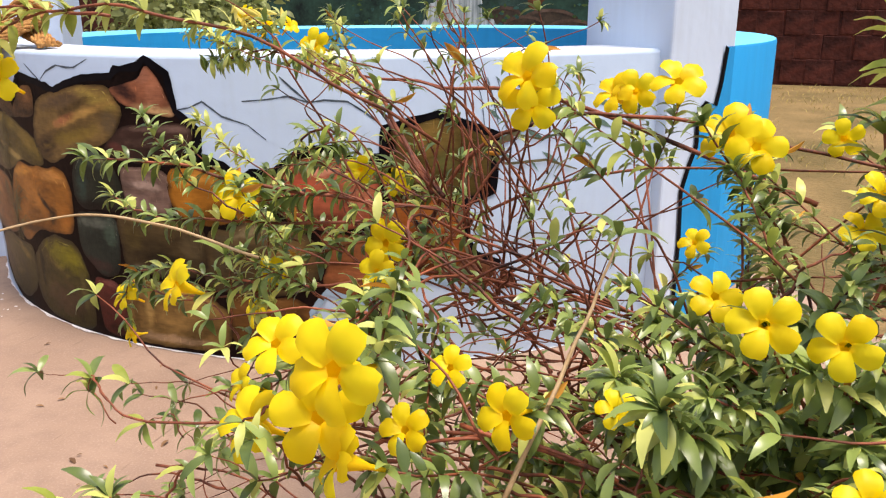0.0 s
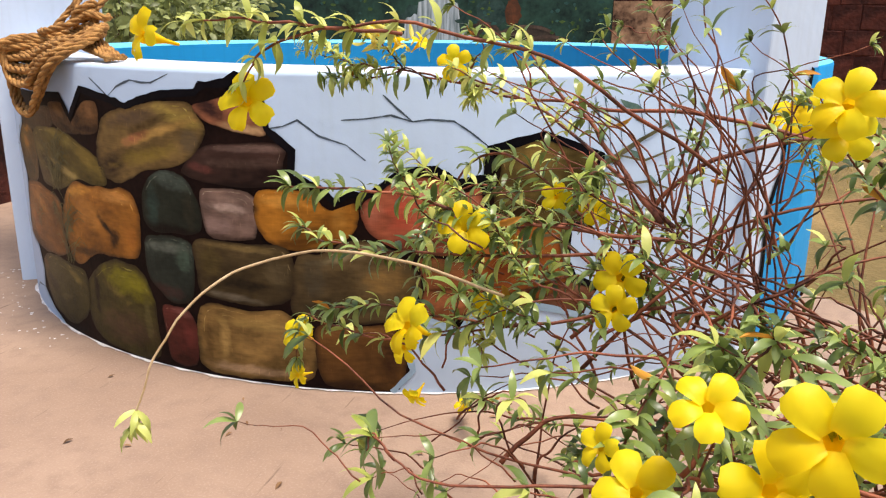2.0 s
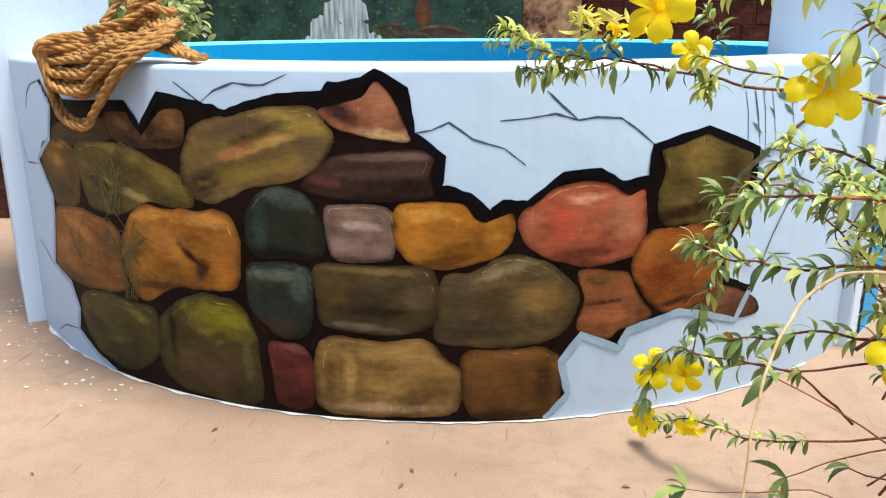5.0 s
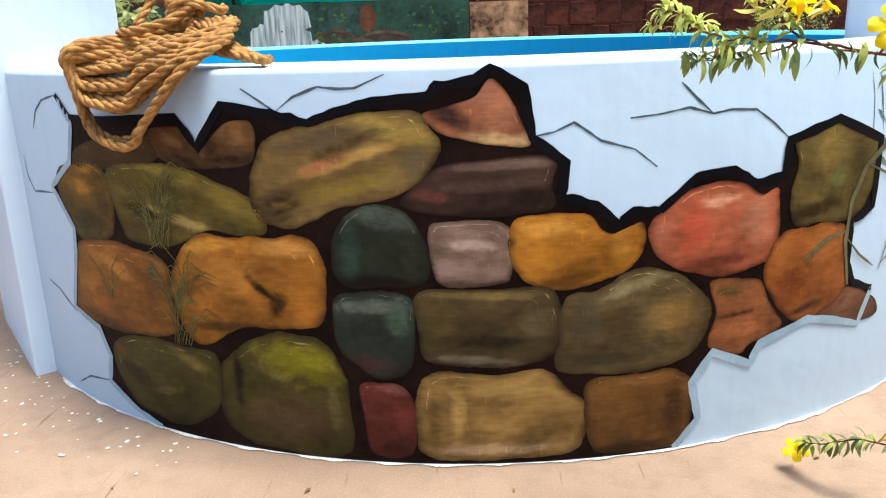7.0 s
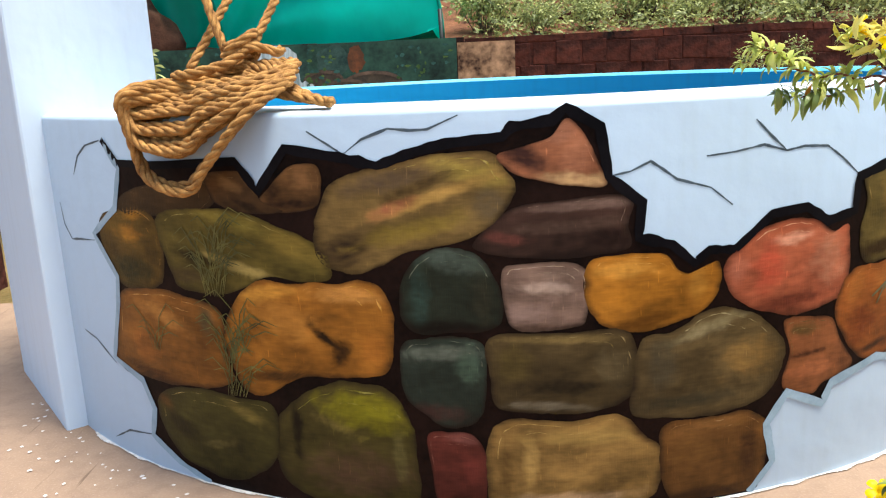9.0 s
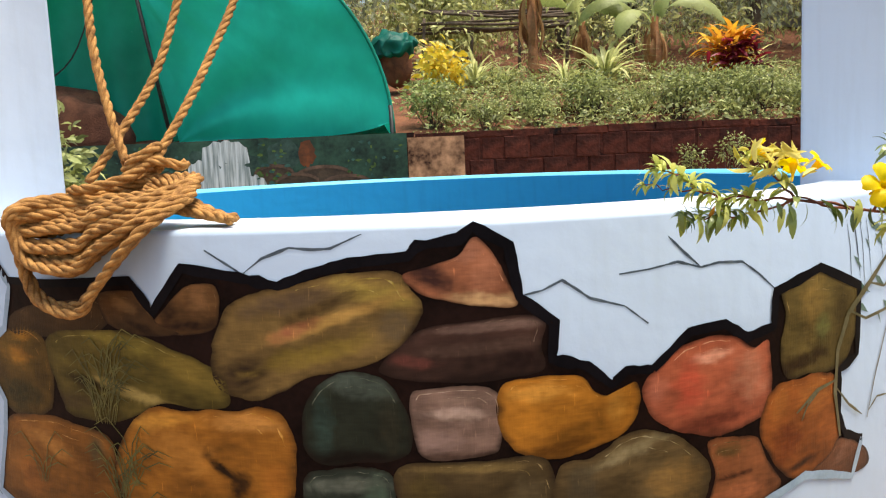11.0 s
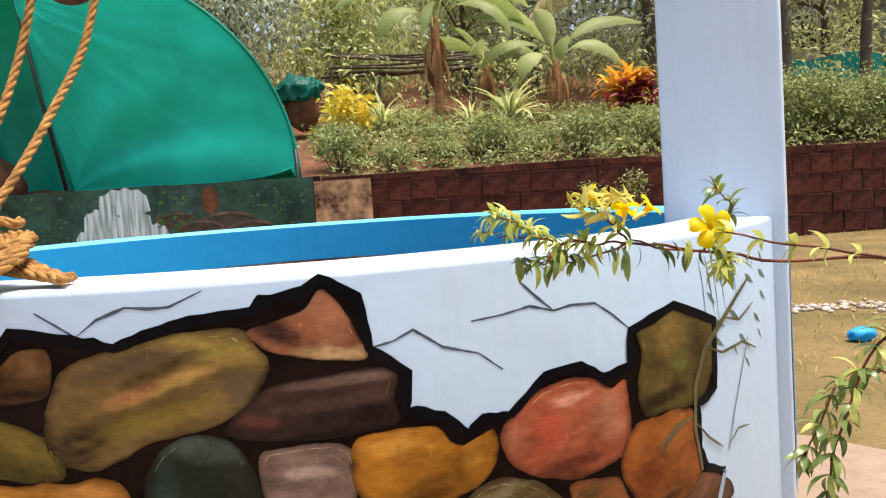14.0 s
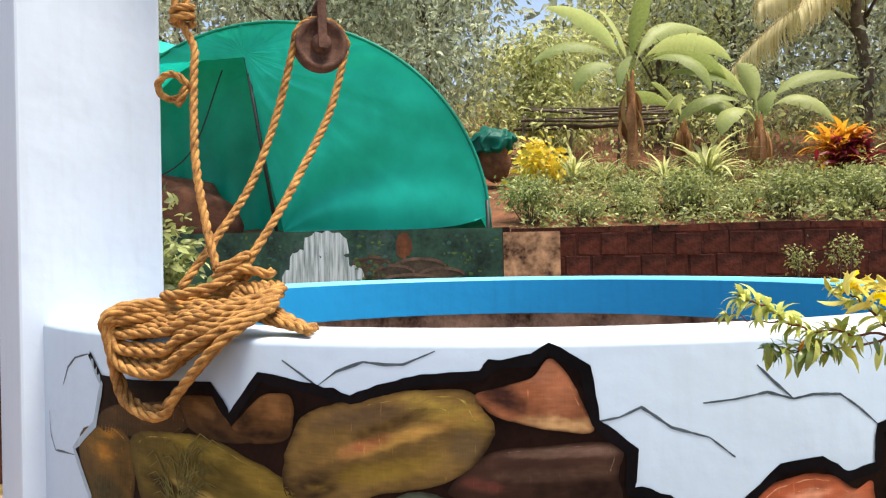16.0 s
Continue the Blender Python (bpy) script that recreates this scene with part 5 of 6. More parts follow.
for i in range(44):
    a = HUB + Vector((rnd.uniform(-0.12, 0.12), rnd.uniform(-0.08, 0.08), rnd.uniform(-0.1, 0.15)))
    b = a + Vector((rnd.uniform(-0.35, 0.05), rnd.uniform(-0.15, 0.15), rnd.uniform(0.0, 0.35)))
    branch([a, a.lerp(b, 0.5) + Vector((0.03, 0, 0.04)), b], rnd.uniform(0.0018, 0.0032), 0.0 if i % 4 else 0.3, 0.05, tip=i % 4 == 0, size=0.75)
# dense low foliage on the near right
for i in range(96):
    x = 1.25 + 1.10 * rnd.random() ** 0.75
    y = rnd.uniform(-2.98, -2.5)
    z = rnd.uniform(0.42, 0.70) + 0.06 * (x - 1.2)
    if (Vector((x, y, z)) - Vector((1.65, -3.5, 1.05))).length < 0.62:
        continue
    if x > 1.75 and i % 3 or x < 1.5 and i % 2:
        continue
    stem_to((x, y, z), 0.004, 0.24, 0.06, each=7, size=rnd.uniform(0.85, 1.2))
for i in range(25):
    stem_to((rnd.uniform(1.55, 2.6), rnd.uniform(-2.5, -2.0), rnd.uniform(0.5, 0.95)), 0.0045, 0.22, 0.1, each=5, size=1.0)
branch([(2.1, -2.5, 0.3), (1.92, -2.6, 0.7), (1.80, -2.62, 0.95), (1.76, -2.60, 1.06)], 0.006, 0.5, 0.04, each=5, size=1.5, pale=True)
branch([(2.2, -2.5, 0.4), (1.98, -2.55, 0.75), (1.86, -2.55, 0.93), (1.82, -2.52, 1.0)], 0.006, 0.5, 0.04, each=5, size=1.4, pale=True)
branch([(1.98, -2.6, 0.5), (1.83, -2.6, 0.75), (1.78, -2.58, 0.90)], 0.005, 0.5, 0.04, each=5, size=1.3)
branch([(1.45, -2.9, 0.55), (1.50, -2.80, 0.70), (1.53, -2.75, 0.80)], 0.004, 0.0, mat=STEM_PALE, tip=False)
for i in range(330):
    a = Vector((rnd.uniform(1.2, 2.3), rnd.uniform(-2.98, -2.35), rnd.uniform(0.22, 0.64)))
    b = a + Vector((rnd.uniform(-0.32, 0.32), rnd.uniform(-0.12, 0.12), rnd.uniform(-0.10, 0.16)))
    branch([a, a.lerp(b, 0.5) + Vector((0, 0, 0.02)), b], rnd.uniform(0.002, 0.004), 0.0, tip=False)

bud_poses = [aim(rnd.choice(leaves_far).translation, (rnd.uniform(-1, 1), rnd.uniform(-0.6, 0.4), rnd.uniform(0.1, 0.8)), rnd.uniform(0, 3), rnd.uniform(0.5, 0.9)) for _ in range(110)]
many("fading_bloom", BUD, withered_spray, FADED, shrub, label="pale yellow fading flowers", kind="stuff")
many("withered_bloom", BUD, bud_poses, WITHERED, shrub, label="orange-yellow closed and withered flowers", kind="stuff")
for i, m in enumerate(leaves_near):
    ob = part("leaf", LEAF_MESHES[i % 3], None, shrub)
    ob.matrix_local = m
many("leaves", NEAR_LEAF, leaves_far, LEAF, shrub, label="glossy green narrow leaves in whorls", kind="stuff")
many("pale_leaves", NEAR_LEAF, leaves_pale, LEAF_PALE, shrub, label="pale yellow-green narrow leaves", kind="stuff")

# soil and dry litter under the shrub
bm = bmesh.new()
spots = [[bm.verts.new((2.1 + 0.85 * r / 6 * math.cos(2 * math.pi * k / 28) * (1 + 0.15 * noise.noise((k, 0, 1))), -2.5 + 0.5 * r / 6 * math.sin(2 * math.pi * k / 28) * (1 + 0.15 * noise.noise((k, 0, 2))), 0.06 * (1 - (r / 6) ** 2) - 0.004 + 0.02 * noise.noise((k * 0.8, r, 5)) * (1 - r / 6))) for k in range(28)] for r in range(1, 7)]
for a, b in zip(spots, spots[1:]):
    for k in range(28):
        bm.faces.new((a[k], b[k], b[(k + 1) % 28], a[(k + 1) % 28]))
bm.faces.new(spots[0])
part("planting_soil", bm, SOIL, label="low mound of reddish soil under the shrub", category="soil", kind="structure", smooth=True)
dry = [aim((2.05 + rnd.gauss(0, 0.36), -2.52 + rnd.gauss(0, 0.22), 0.05 + 0.03 * rnd.random()), (rnd.uniform(-1, 1), rnd.uniform(-1, 1), rnd.uniform(-0.1, 0.3)), rnd.uniform(-1, 1), rnd.uniform(0.6, 1.2)) for _ in range(500)]
many("leaf_litter", NEAR_LEAF, dry, WITHERED, label="withered brown leaves fallen under the shrub", category="leaves", kind="stuff")

# ---- behind: terrace wall, painted mural and hillside garden ----
rnd = random.Random(31)
WALL_Y, WALL_TOP = 8.4, 1.36


def hill(x, y):
    return WALL_TOP - 0.04 + 0.22 * max(0.0, y - WALL_Y - 0.6) + 0.12 * noise.noise((x * 0.3, y * 0.3, 4))


terrace = empty("terrace_wall", label="dark red laterite block retaining wall", category="wall", kind="structure")
bm = bmesh.new()
box(bm, (-30, WALL_Y - 0.018, -0.1), (40, WALL_Y + 0.45, WALL_TOP - 0.05))
part("wall_core", bm, LATERITE, terrace)
bm = bmesh.new()
for i in range(100):
    x = -30 + 0.7 * i
    if -14 < x < 18:
        box(bm, (x + 0.01, WALL_Y - 0.03, WALL_TOP - 0.09 + rnd.uniform(-0.01, 0.01)), (x + 0.69, WALL_Y + 0.5, WALL_TOP + rnd.uniform(-0.015, 0.02)))
part("coping", bm, LATERITE, terrace, "rough laterite coping stones", kind="stuff")
MASONRY = []
for k in range(3):
    bm = bmesh.new()
    box(bm, (-0.174, -0.05, -0.156), (0.174, 0.1, 0.156))
    bevel(bm, 0.008, 1)
    for v in bm.verts:
        v.co += 0.02 * Vector((noise.noise(v.co * 9 + Vector((k, 0, 0))), noise.noise(v.co * 9 + Vector((0, k, 3))), noise.noise(v.co * 9 + Vector((5, 0, k)))))
    MASONRY.append(mesh_of(bm, "block", LATERITE))
for row in range(4):
    for i in range(56):
        x = 0.35 + 0.35 * i + (0.175 if row % 2 else 0.0) + rnd.uniform(-0.03, 0.03)
        block = part("block", MASONRY[(i * 5 + row) % 3], None, terrace)
        block.location = (x, WALL_Y + 0.02 + rnd.uniform(-0.006, 0.006), 0.15 + 0.316 * row + rnd.uniform(-0.012, 0.012))
bm = bmesh.new()
nx, ny = 60, 50
grid_ = [[bm.verts.new((x := -32 + 76 * i / nx, y := WALL_Y + 0.35 + 55 * (j / ny) ** 1.6, hill(x, y))) for i in range(nx + 1)] for j in range(ny + 1)]
for j in range(ny):
    for i in range(nx):
        bm.faces.new((grid_[j][i], grid_[j][i + 1], grid_[j + 1][i + 1], grid_[j + 1][i]))
part("hillside", bm, SOIL, smooth=True, label="red soil hillside rising behind the terrace wall", category="ground", kind="structure")

# the plastered stretch with the mural
MURAL_DARK = surface("dark_green_mural_paint", (0.003, 0.010, 0.008), (0.035, 0.10, 0.065), 2.6, 16.0, 0.5, 0.1, 0.002)
def water_paint():
    m, tree, b = material("white_water_paint", 0.5)
    co = tree.nodes.new("ShaderNodeTexCoord").outputs["Object"]
    fall = node(tree, "Mapping", Scale=(22.0, 1.0, 1.6))
    tree.links.new(co, fall.inputs["Vector"])
    c = ramp(tree, noise_of(tree, fall.outputs[0], 1.0, 4), [(0.32, (0.16, 0.22, 0.22)), (0.60, (0.60, 0.68, 0.70))])
    tree.links.new(c, b.inputs["Base Color"])
    return m


MURAL_WATER = water_paint()
MURAL_ROCK = surface("brown_rock_paint", (0.012, 0.012, 0.009), (0.10, 0.07, 0.045), 3.0, 20.0, 0.5, 0.1, 0.002)
MURAL_RED = surface("orange_earth_paint", (0.02, 0.02, 0.012), (0.22, 0.065, 0.02), 3.0, 20.0, 0.5, 0.1, 0.002)
MURAL_LEAF = surface("bright_leaf_paint", (0.02, 0.06, 0.015), (0.11, 0.18, 0.04), 6.0, 30.0, 0.5, 0.1, 0.002)
MURAL_TEAL = surface("teal_leaf_paint", (0.012, 0.05, 0.045), (0.05, 0.14, 0.11), 6.0, 30.0, 0.5, 0.1, 0.002)
MURAL_LIGHT = surface("tan_rock_paint", (0.05, 0.032, 0.022), (0.17, 0.11, 0.075), 5.0, 30.0, 0.5, 0.1, 0.002)
MURAL_MIST = surface("grey_mist_paint", (0.008, 0.03, 0.024), (0.06, 0.12, 0.095), 4.0, 20.0, 0.5, 0.1, 0.002)
PLASTER = surface("stained_cement_plaster", (0.03, 0.010, 0.006), (0.62, 0.36, 0.20), 5.0, 14.0, 0.9, 0.4, 0.006)
mural = empty("mural", (-2.4, WALL_Y, 0), label="waterfall landscape mural painted on a low wall", category="mural")
bm = bmesh.new()
box(bm, (-4.6, -0.10, -0.05), (2.38, 0.04, WALL_TOP + 0.01))
part("panel", bm, MURAL_DARK, mural, "dark green painted forest")


def dab(name, points, depth, mat, label=""):
    bm = bmesh.new()
    bm.faces.new([bm.verts.new((x, -0.10 - depth, z)) for x, z in points])
    return part(name, bm, mat, mural, label)


def blob(cx, cz, rx, rz, n=18, wob=0.12):
    return [(cx + rx * math.cos(2 * math.pi * k / n) * (1 + wob * noise.noise((cx * 5, k * 0.9, cz))), cz + rz * math.sin(2 * math.pi * k / n) * (1 + wob * noise.noise((k * 0.9, cx, cz * 7)))) for k in range(n)]


dab("painted_mist", blob(-0.30, 0.80, 0.62, 0.50, 26, 0.25), 0.002, MURAL_MIST, "grey-green painted mist behind the falls")
for x0, x1, z0, z1 in ((-0.50, 0.12, 1.02, 1.36), (-0.72, -0.28, 0.60, 1.10), (-0.30, 0.14, 0.62, 1.06), (-0.84, -0.46, 0.40, 0.84), (-0.42, -0.06, 0.40, 0.78), (0.0, 0.36, 0.42, 0.86)):
    n = 12
    top = [(x0 + (x1 - x0) * k / n, z1 - 0.10 * abs(2 * k / n - 1) ** 2.5 + 0.02 * math.sin(k * 1.9 + x0 * 9)) for k in range(n + 1)]
    foot = [(x1 + 0.03 - (x1 - x0 + 0.06) * k / n, z0 + 0.035 * math.sin(k * 2.3 + x1 * 5)) for k in range(n + 1)]
    dab("painted_water", top + foot, 0.003 + 0.004 * (1.4 - z1), MURAL_WATER, "white painted waterfall")
dab("painted_haze", blob(0.62, 1.12, 0.22, 0.24, 18, 0.5), 0.003, MURAL_MIST, "pale green painted haze")
dab("painted_earth", blob(0.95, 1.14, 0.12, 0.20, 22, 0.5), 0.004, MURAL_RED, "orange painted earth")
for cx, cz, rx, rz in ((0.48, 0.84, 0.30, 0.17), (0.80, 0.70, 0.34, 0.18), (1.18, 0.80, 0.42, 0.17), (1.50, 0.68, 0.36, 0.15), (1.05, 0.60, 0.5, 0.14)):
    dab("painted_rock", blob(cx, cz, rx, rz), 0.004 + 0.004 * (1 - cz), MURAL_ROCK, "brown painted rocks")
    ridge = [(cx + rx * math.cos(a), cz + rz * 0.98 * math.sin(a)) for a in [radians(25 + 13 * k) for k in range(11)]]
    dab("painted_ridge", ridge + [(x * 0.985 + cx * 0.015, z - 0.045) for x, z in ridge[::-1]], 0.0105 + 0.002 * (1 - cz), MURAL_LIGHT, "pale ridge of painted rock")
for i in range(150):
    dab("painted_leaves", blob(rnd.choice((rnd.uniform(1.5, 2.34), rnd.uniform(0.25, 0.7), rnd.uniform(-2.1, -0.8))), rnd.uniform(0.5, 1.31), rnd.uniform(0.012, 0.045), rnd.uniform(0.010, 0.03), 8, 0.9), 0.009 + 0.0001 * i, MURAL_LEAF if i % 2 else MURAL_TEAL)
bm = bmesh.new()
box(bm, (-0.01, WALL_Y - 0.09, -0.05), (0.80, WALL_Y + 0.03, WALL_TOP - 0.06))
part("plaster_patch", bm, PLASTER, label="stained patch of bare cement plaster on the wall", category="wall", kind="structure")

# the green tarpaulin shelter on the terrace
TX, TY, TZ, TR = -3.5, 9.0, WALL_TOP + 0.02, 3.3
# Darker TARP with the curtain's shade put into the colour; also a dark sleeve.
TARP_DARK = tarpaulin("dark_and_shaded_tarpaulin", (0.0, 0.26, 0.18), (0.004, 0.42, 0.30))
POLE = surface("black_pipe", (0.006, 0.008, 0.008), (0.03, 0.04, 0.035), 20.0, 90.0, 0.5, 0.1, 0.001)
tent = empty("tarpaulin_shelter", (TX, TY, TZ), label="arched shelter of bright green tarpaulin on the terrace", category="shelter")


def arch(th, r=1.0):
    return TR * r * math.cos(th), TR * r * 0.97 * math.sin(th)


bm = bmesh.new()
rows = []
for i in range(121):
    th = math.pi * i / 120
    row = []
    for k in range(49):
        r = k / 48
        x, z = arch(th, r)
        z = max(z, 0.0 + 0.2 * max(0.0, (x / TR)) ** 9)
        turn, off = math.atan2(z - 2.6, x + 0.5), math.hypot(z - 2.6, x + 0.5)
        ripple = 0.05 * math.sin(9 * th + 5 * r) * r * (1 - r) * 4 + 0.035 * noise.noise((x * 0.9, z * 2.2, 1)) + 0.13 * noise.noise((turn * 14, off * 0.5, 7)) * math.exp(-off * 0.7) * min(1, off * 2)
        row.append(bm.verts.new((x, -0.25 * math.sin(math.pi * r * 0.5) + 0.30 * (1 - r) + ripple, z)))
    rows.append(row)
for a, b in zip(rows, rows[1:]):
    for k in range(48):
        c = (a[k].co + b[k + 1].co) / 2
        bm.faces.new((a[k], a[k + 1], b[k + 1], b[k]))
for at, out in (((-0.42, 0, 2.7), (1.0, 0, 0.163)), ((-0.42, 0, 2.7), (0.06, 0, -1.0))):
    bmesh.ops.bisect_plane(bm, geom=bm.verts[:] + bm.edges[:] + bm.faces[:], plane_co=at, plane_no=out)
cut = [f for f in bm.faces if (c := f.calc_center_median()).x < -0.42 + 0.163 * (2.7 - c.z) and c.z < 2.7 + 0.06 * (c.x + 0.42)]
bmesh.ops.delete(bm, geom=cut, context="FACES")
part("front_sheet", bm, TARP, tent, "taut creased green sheet", smooth=True)
bm = bmesh.new()
rows = []
for i in range(41):
    x = -TR + 3.3 * i / 40
    rows.append([bm.verts.new((x, 0.55 + 0.10 * math.sin(x * 9) * (1 - k / 16) + 0.06 * noise.noise((x * 2, k * 0.3, 3)), max(0.0, 3.0 * k / 16 if x > -2.1 else 0.55 + 2.45 * k / 16))) for k in range(17)])
for a, b in zip(rows, rows[1:]):
    for k in range(16):
        bm.faces.new((a[k], a[k + 1], b[k + 1], b[k]))
part("inner_curtain", bm, TARP_DARK, tent, "hanging green curtain inside, shade put into its colour", smooth=True)
bm = bmesh.new()
rows = []
for i in range(41):
    th = math.pi * i / 40
    x, z = arch(th)
    rows.append([bm.verts.new((x * (1 - 0.03 * k), -0.2 + 0.8 * k, z * (1 - 0.02 * k))) for k in range(5)])
for a, b in zip(rows, rows[1:]):
    for k in range(4):
        bm.faces.new((a[k], a[k + 1], b[k + 1], b[k]))
part("roof_sheet", bm, TARP, tent, smooth=True)
bm = bmesh.new()
tube(bm, [Vector((*(lambda q: (q[0], -0.26, q[1]))(arch(math.pi * k / 48)),)) for k in range(49)], 0.026, 8)
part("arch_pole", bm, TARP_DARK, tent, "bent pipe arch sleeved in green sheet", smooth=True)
for x0, z0, x1, z1, y in ((-0.42, 2.72, 0.02, 0.02, -0.12), (TR * 0.99, 0.4, TR, -1.0, -0.5)):
    bm = bmesh.new()
    tube(bm, [Vector((x0, y, z0)), Vector((x1, y, z1))], 0.03, 8)
    part("pole", bm, POLE, tent, "dark upright pole", smooth=True)
bm = bmesh.new()
tube(bm, spline([(-0.9, 0.2, 2.6), (-1.4, 0.1, 1.3), (-2.2, 0.0, 0.75)], 6), 0.012, 6)
part("guy_line", bm, POLE, tent)
bm = bmesh.new()
bmesh.ops.create_uvsphere(bm, u_segments=24, v_segments=12, radius=1.0, matrix=Matrix.Translation((-3.2, 1.8, 2.0)) @ Matrix.Diagonal((2.2, 0.8, 1.6, 1)))
part("back_sheet", bm, TARP, tent, smooth=True)
bm = bmesh.new()
bmesh.ops.create_icosphere(bm, subdivisions=4, radius=1.0, matrix=Matrix.Diagonal((1.1, 0.6, 0.8, 1)))
for v in bm.verts:
    v.co *= 1 + 0.18 * noise.noise(v.co * 3)
DARK_EARTH = surface("dark_red_earth", (0.03, 0.010, 0.006), (0.13, 0.055, 0.03), 4.0, 50.0, 0.95, 0.8, 0.02)
mound = part("earth_mound", bm, DARK_EARTH, label="heap of dark red earth inside the shelter", category="mound", smooth=True)
mound.location = (-5.3, 9.3, 1.5)

# a covered heap beside the shelter
bm = bmesh.new()
bmesh.ops.create_icosphere(bm, subdivisions=3, radius=1.0, matrix=Matrix.Diagonal((0.36, 0.3, 0.5, 1)))
for v in bm.verts:
    v.co *= 1 + 0.2 * noise.noise(v.co * 4)
heap = empty("covered_barrel", (-0.12, 13.6, hill(-0.12, 13.6) + 0.62), label="rusty barrel with a crumpled green cover", category="barrel")
part("barrel", bm, SOIL, heap, smooth=True)
bm = bmesh.new()
bmesh.ops.create_icosphere(bm, subdivisions=4, radius=1.0, matrix=Matrix.Translation((-0.08, 0, 0.32)) @ Matrix.Diagonal((0.50, 0.42, 0.30, 1)))
for v in bm.verts:
    v.co += 0.14 * Vector((noise.noise(v.co * 5), noise.noise(v.co * 5 + Vector((3, 1, 0))), noise.noise(v.co * 6 + Vector((0, 7, 0)))))
part("cover", bm, tarpaulin("deep_green_sheet", (0.0, 0.10, 0.075), (0.004, 0.20, 0.15)), heap, "crumpled dark green sheet", smooth=True)


# ---- garden plants ----
def shrub_row(at, wide, tall, mat, seed, label, category="shrub", group="", leaf=0.075, clumps=16, each=26, trunk=True, low=0.45):
    r = random.Random(seed)
    ob = empty(category.replace(" ", "_"), at, label=label, category=category, group=group)
    spots = []
    for i in range(clumps):
        a, f = r.uniform(0, 6.28), r.random() ** 0.5
        p = Vector((wide / 2 * f * math.cos(a), wide / 2 * f * math.sin(a), tall * r.uniform(low, 0.95)))
        spots.append((p, 0.12 * wide + 0.05))
        if trunk and i % 2 == 0:
            bm = bmesh.new()
            tube(bm, spline([(p.x * 0.25, p.y * 0.25, -0.05), (p.x * 0.7, p.y * 0.7, p.z * 0.5), tuple(p)], 4), 0.012, 5, 0.005)
            part("stem", bm, BARK, ob, smooth=True)
    many("foliage", blade(leaf * 1.6, leaf * 0.8, 3, 0.3, 0.2), cloud(r, spots, each, 0.8, 1.0, 0.1), mat, ob)
    return ob


HEDGES = [shrub_row((0, 0, 0), 0.95, 0.72, HEDGE, 40 + k, "leafy green hedge shrub on the terrace bed", "shrub", "hedge on the terrace", leaf=0.05, clumps=30, each=44, low=0.62) for k in range(3)]
first = True
k = 0
for y, x0, x1, gap in ((9.6, 0.35, 16.0, 0.72), (10.6, 2.2, 16.0, 0.80)):
    x = x0
    while x < x1:
        px, py = x + rnd.uniform(-0.15, 0.15), y + rnd.uniform(-0.25, 0.25)
        m = pose(px, py, hill(px, py) - 0.02, 0, 0, rnd.uniform(0, 360)) @ Matrix.Scale(rnd.uniform(0.42, 0.90), 4)
        if k < 3:
            HEDGES[k].matrix_basis = m
        else:
            c = copy_thing(HEDGES[k % 3], Matrix())
            c.matrix_basis = m
        k += 1
        x += gap * rnd.uniform(0.8, 1.25)
bm = bmesh.new()
for i in range(46):
    x = 0.6 + 0.36 * i
    box(bm, (x, 10.25 + rnd.uniform(-0.05, 0.05), hill(x, 10.2) - 0.1), (x + 0.33, 10.45, hill(x, 10.2) + 0.14 + rnd.uniform(-0.03, 0.03)))
part("bed_edging", bm, LATERITE, label="low row of laterite edging stones in the bed", category="edging", kind="stuff")


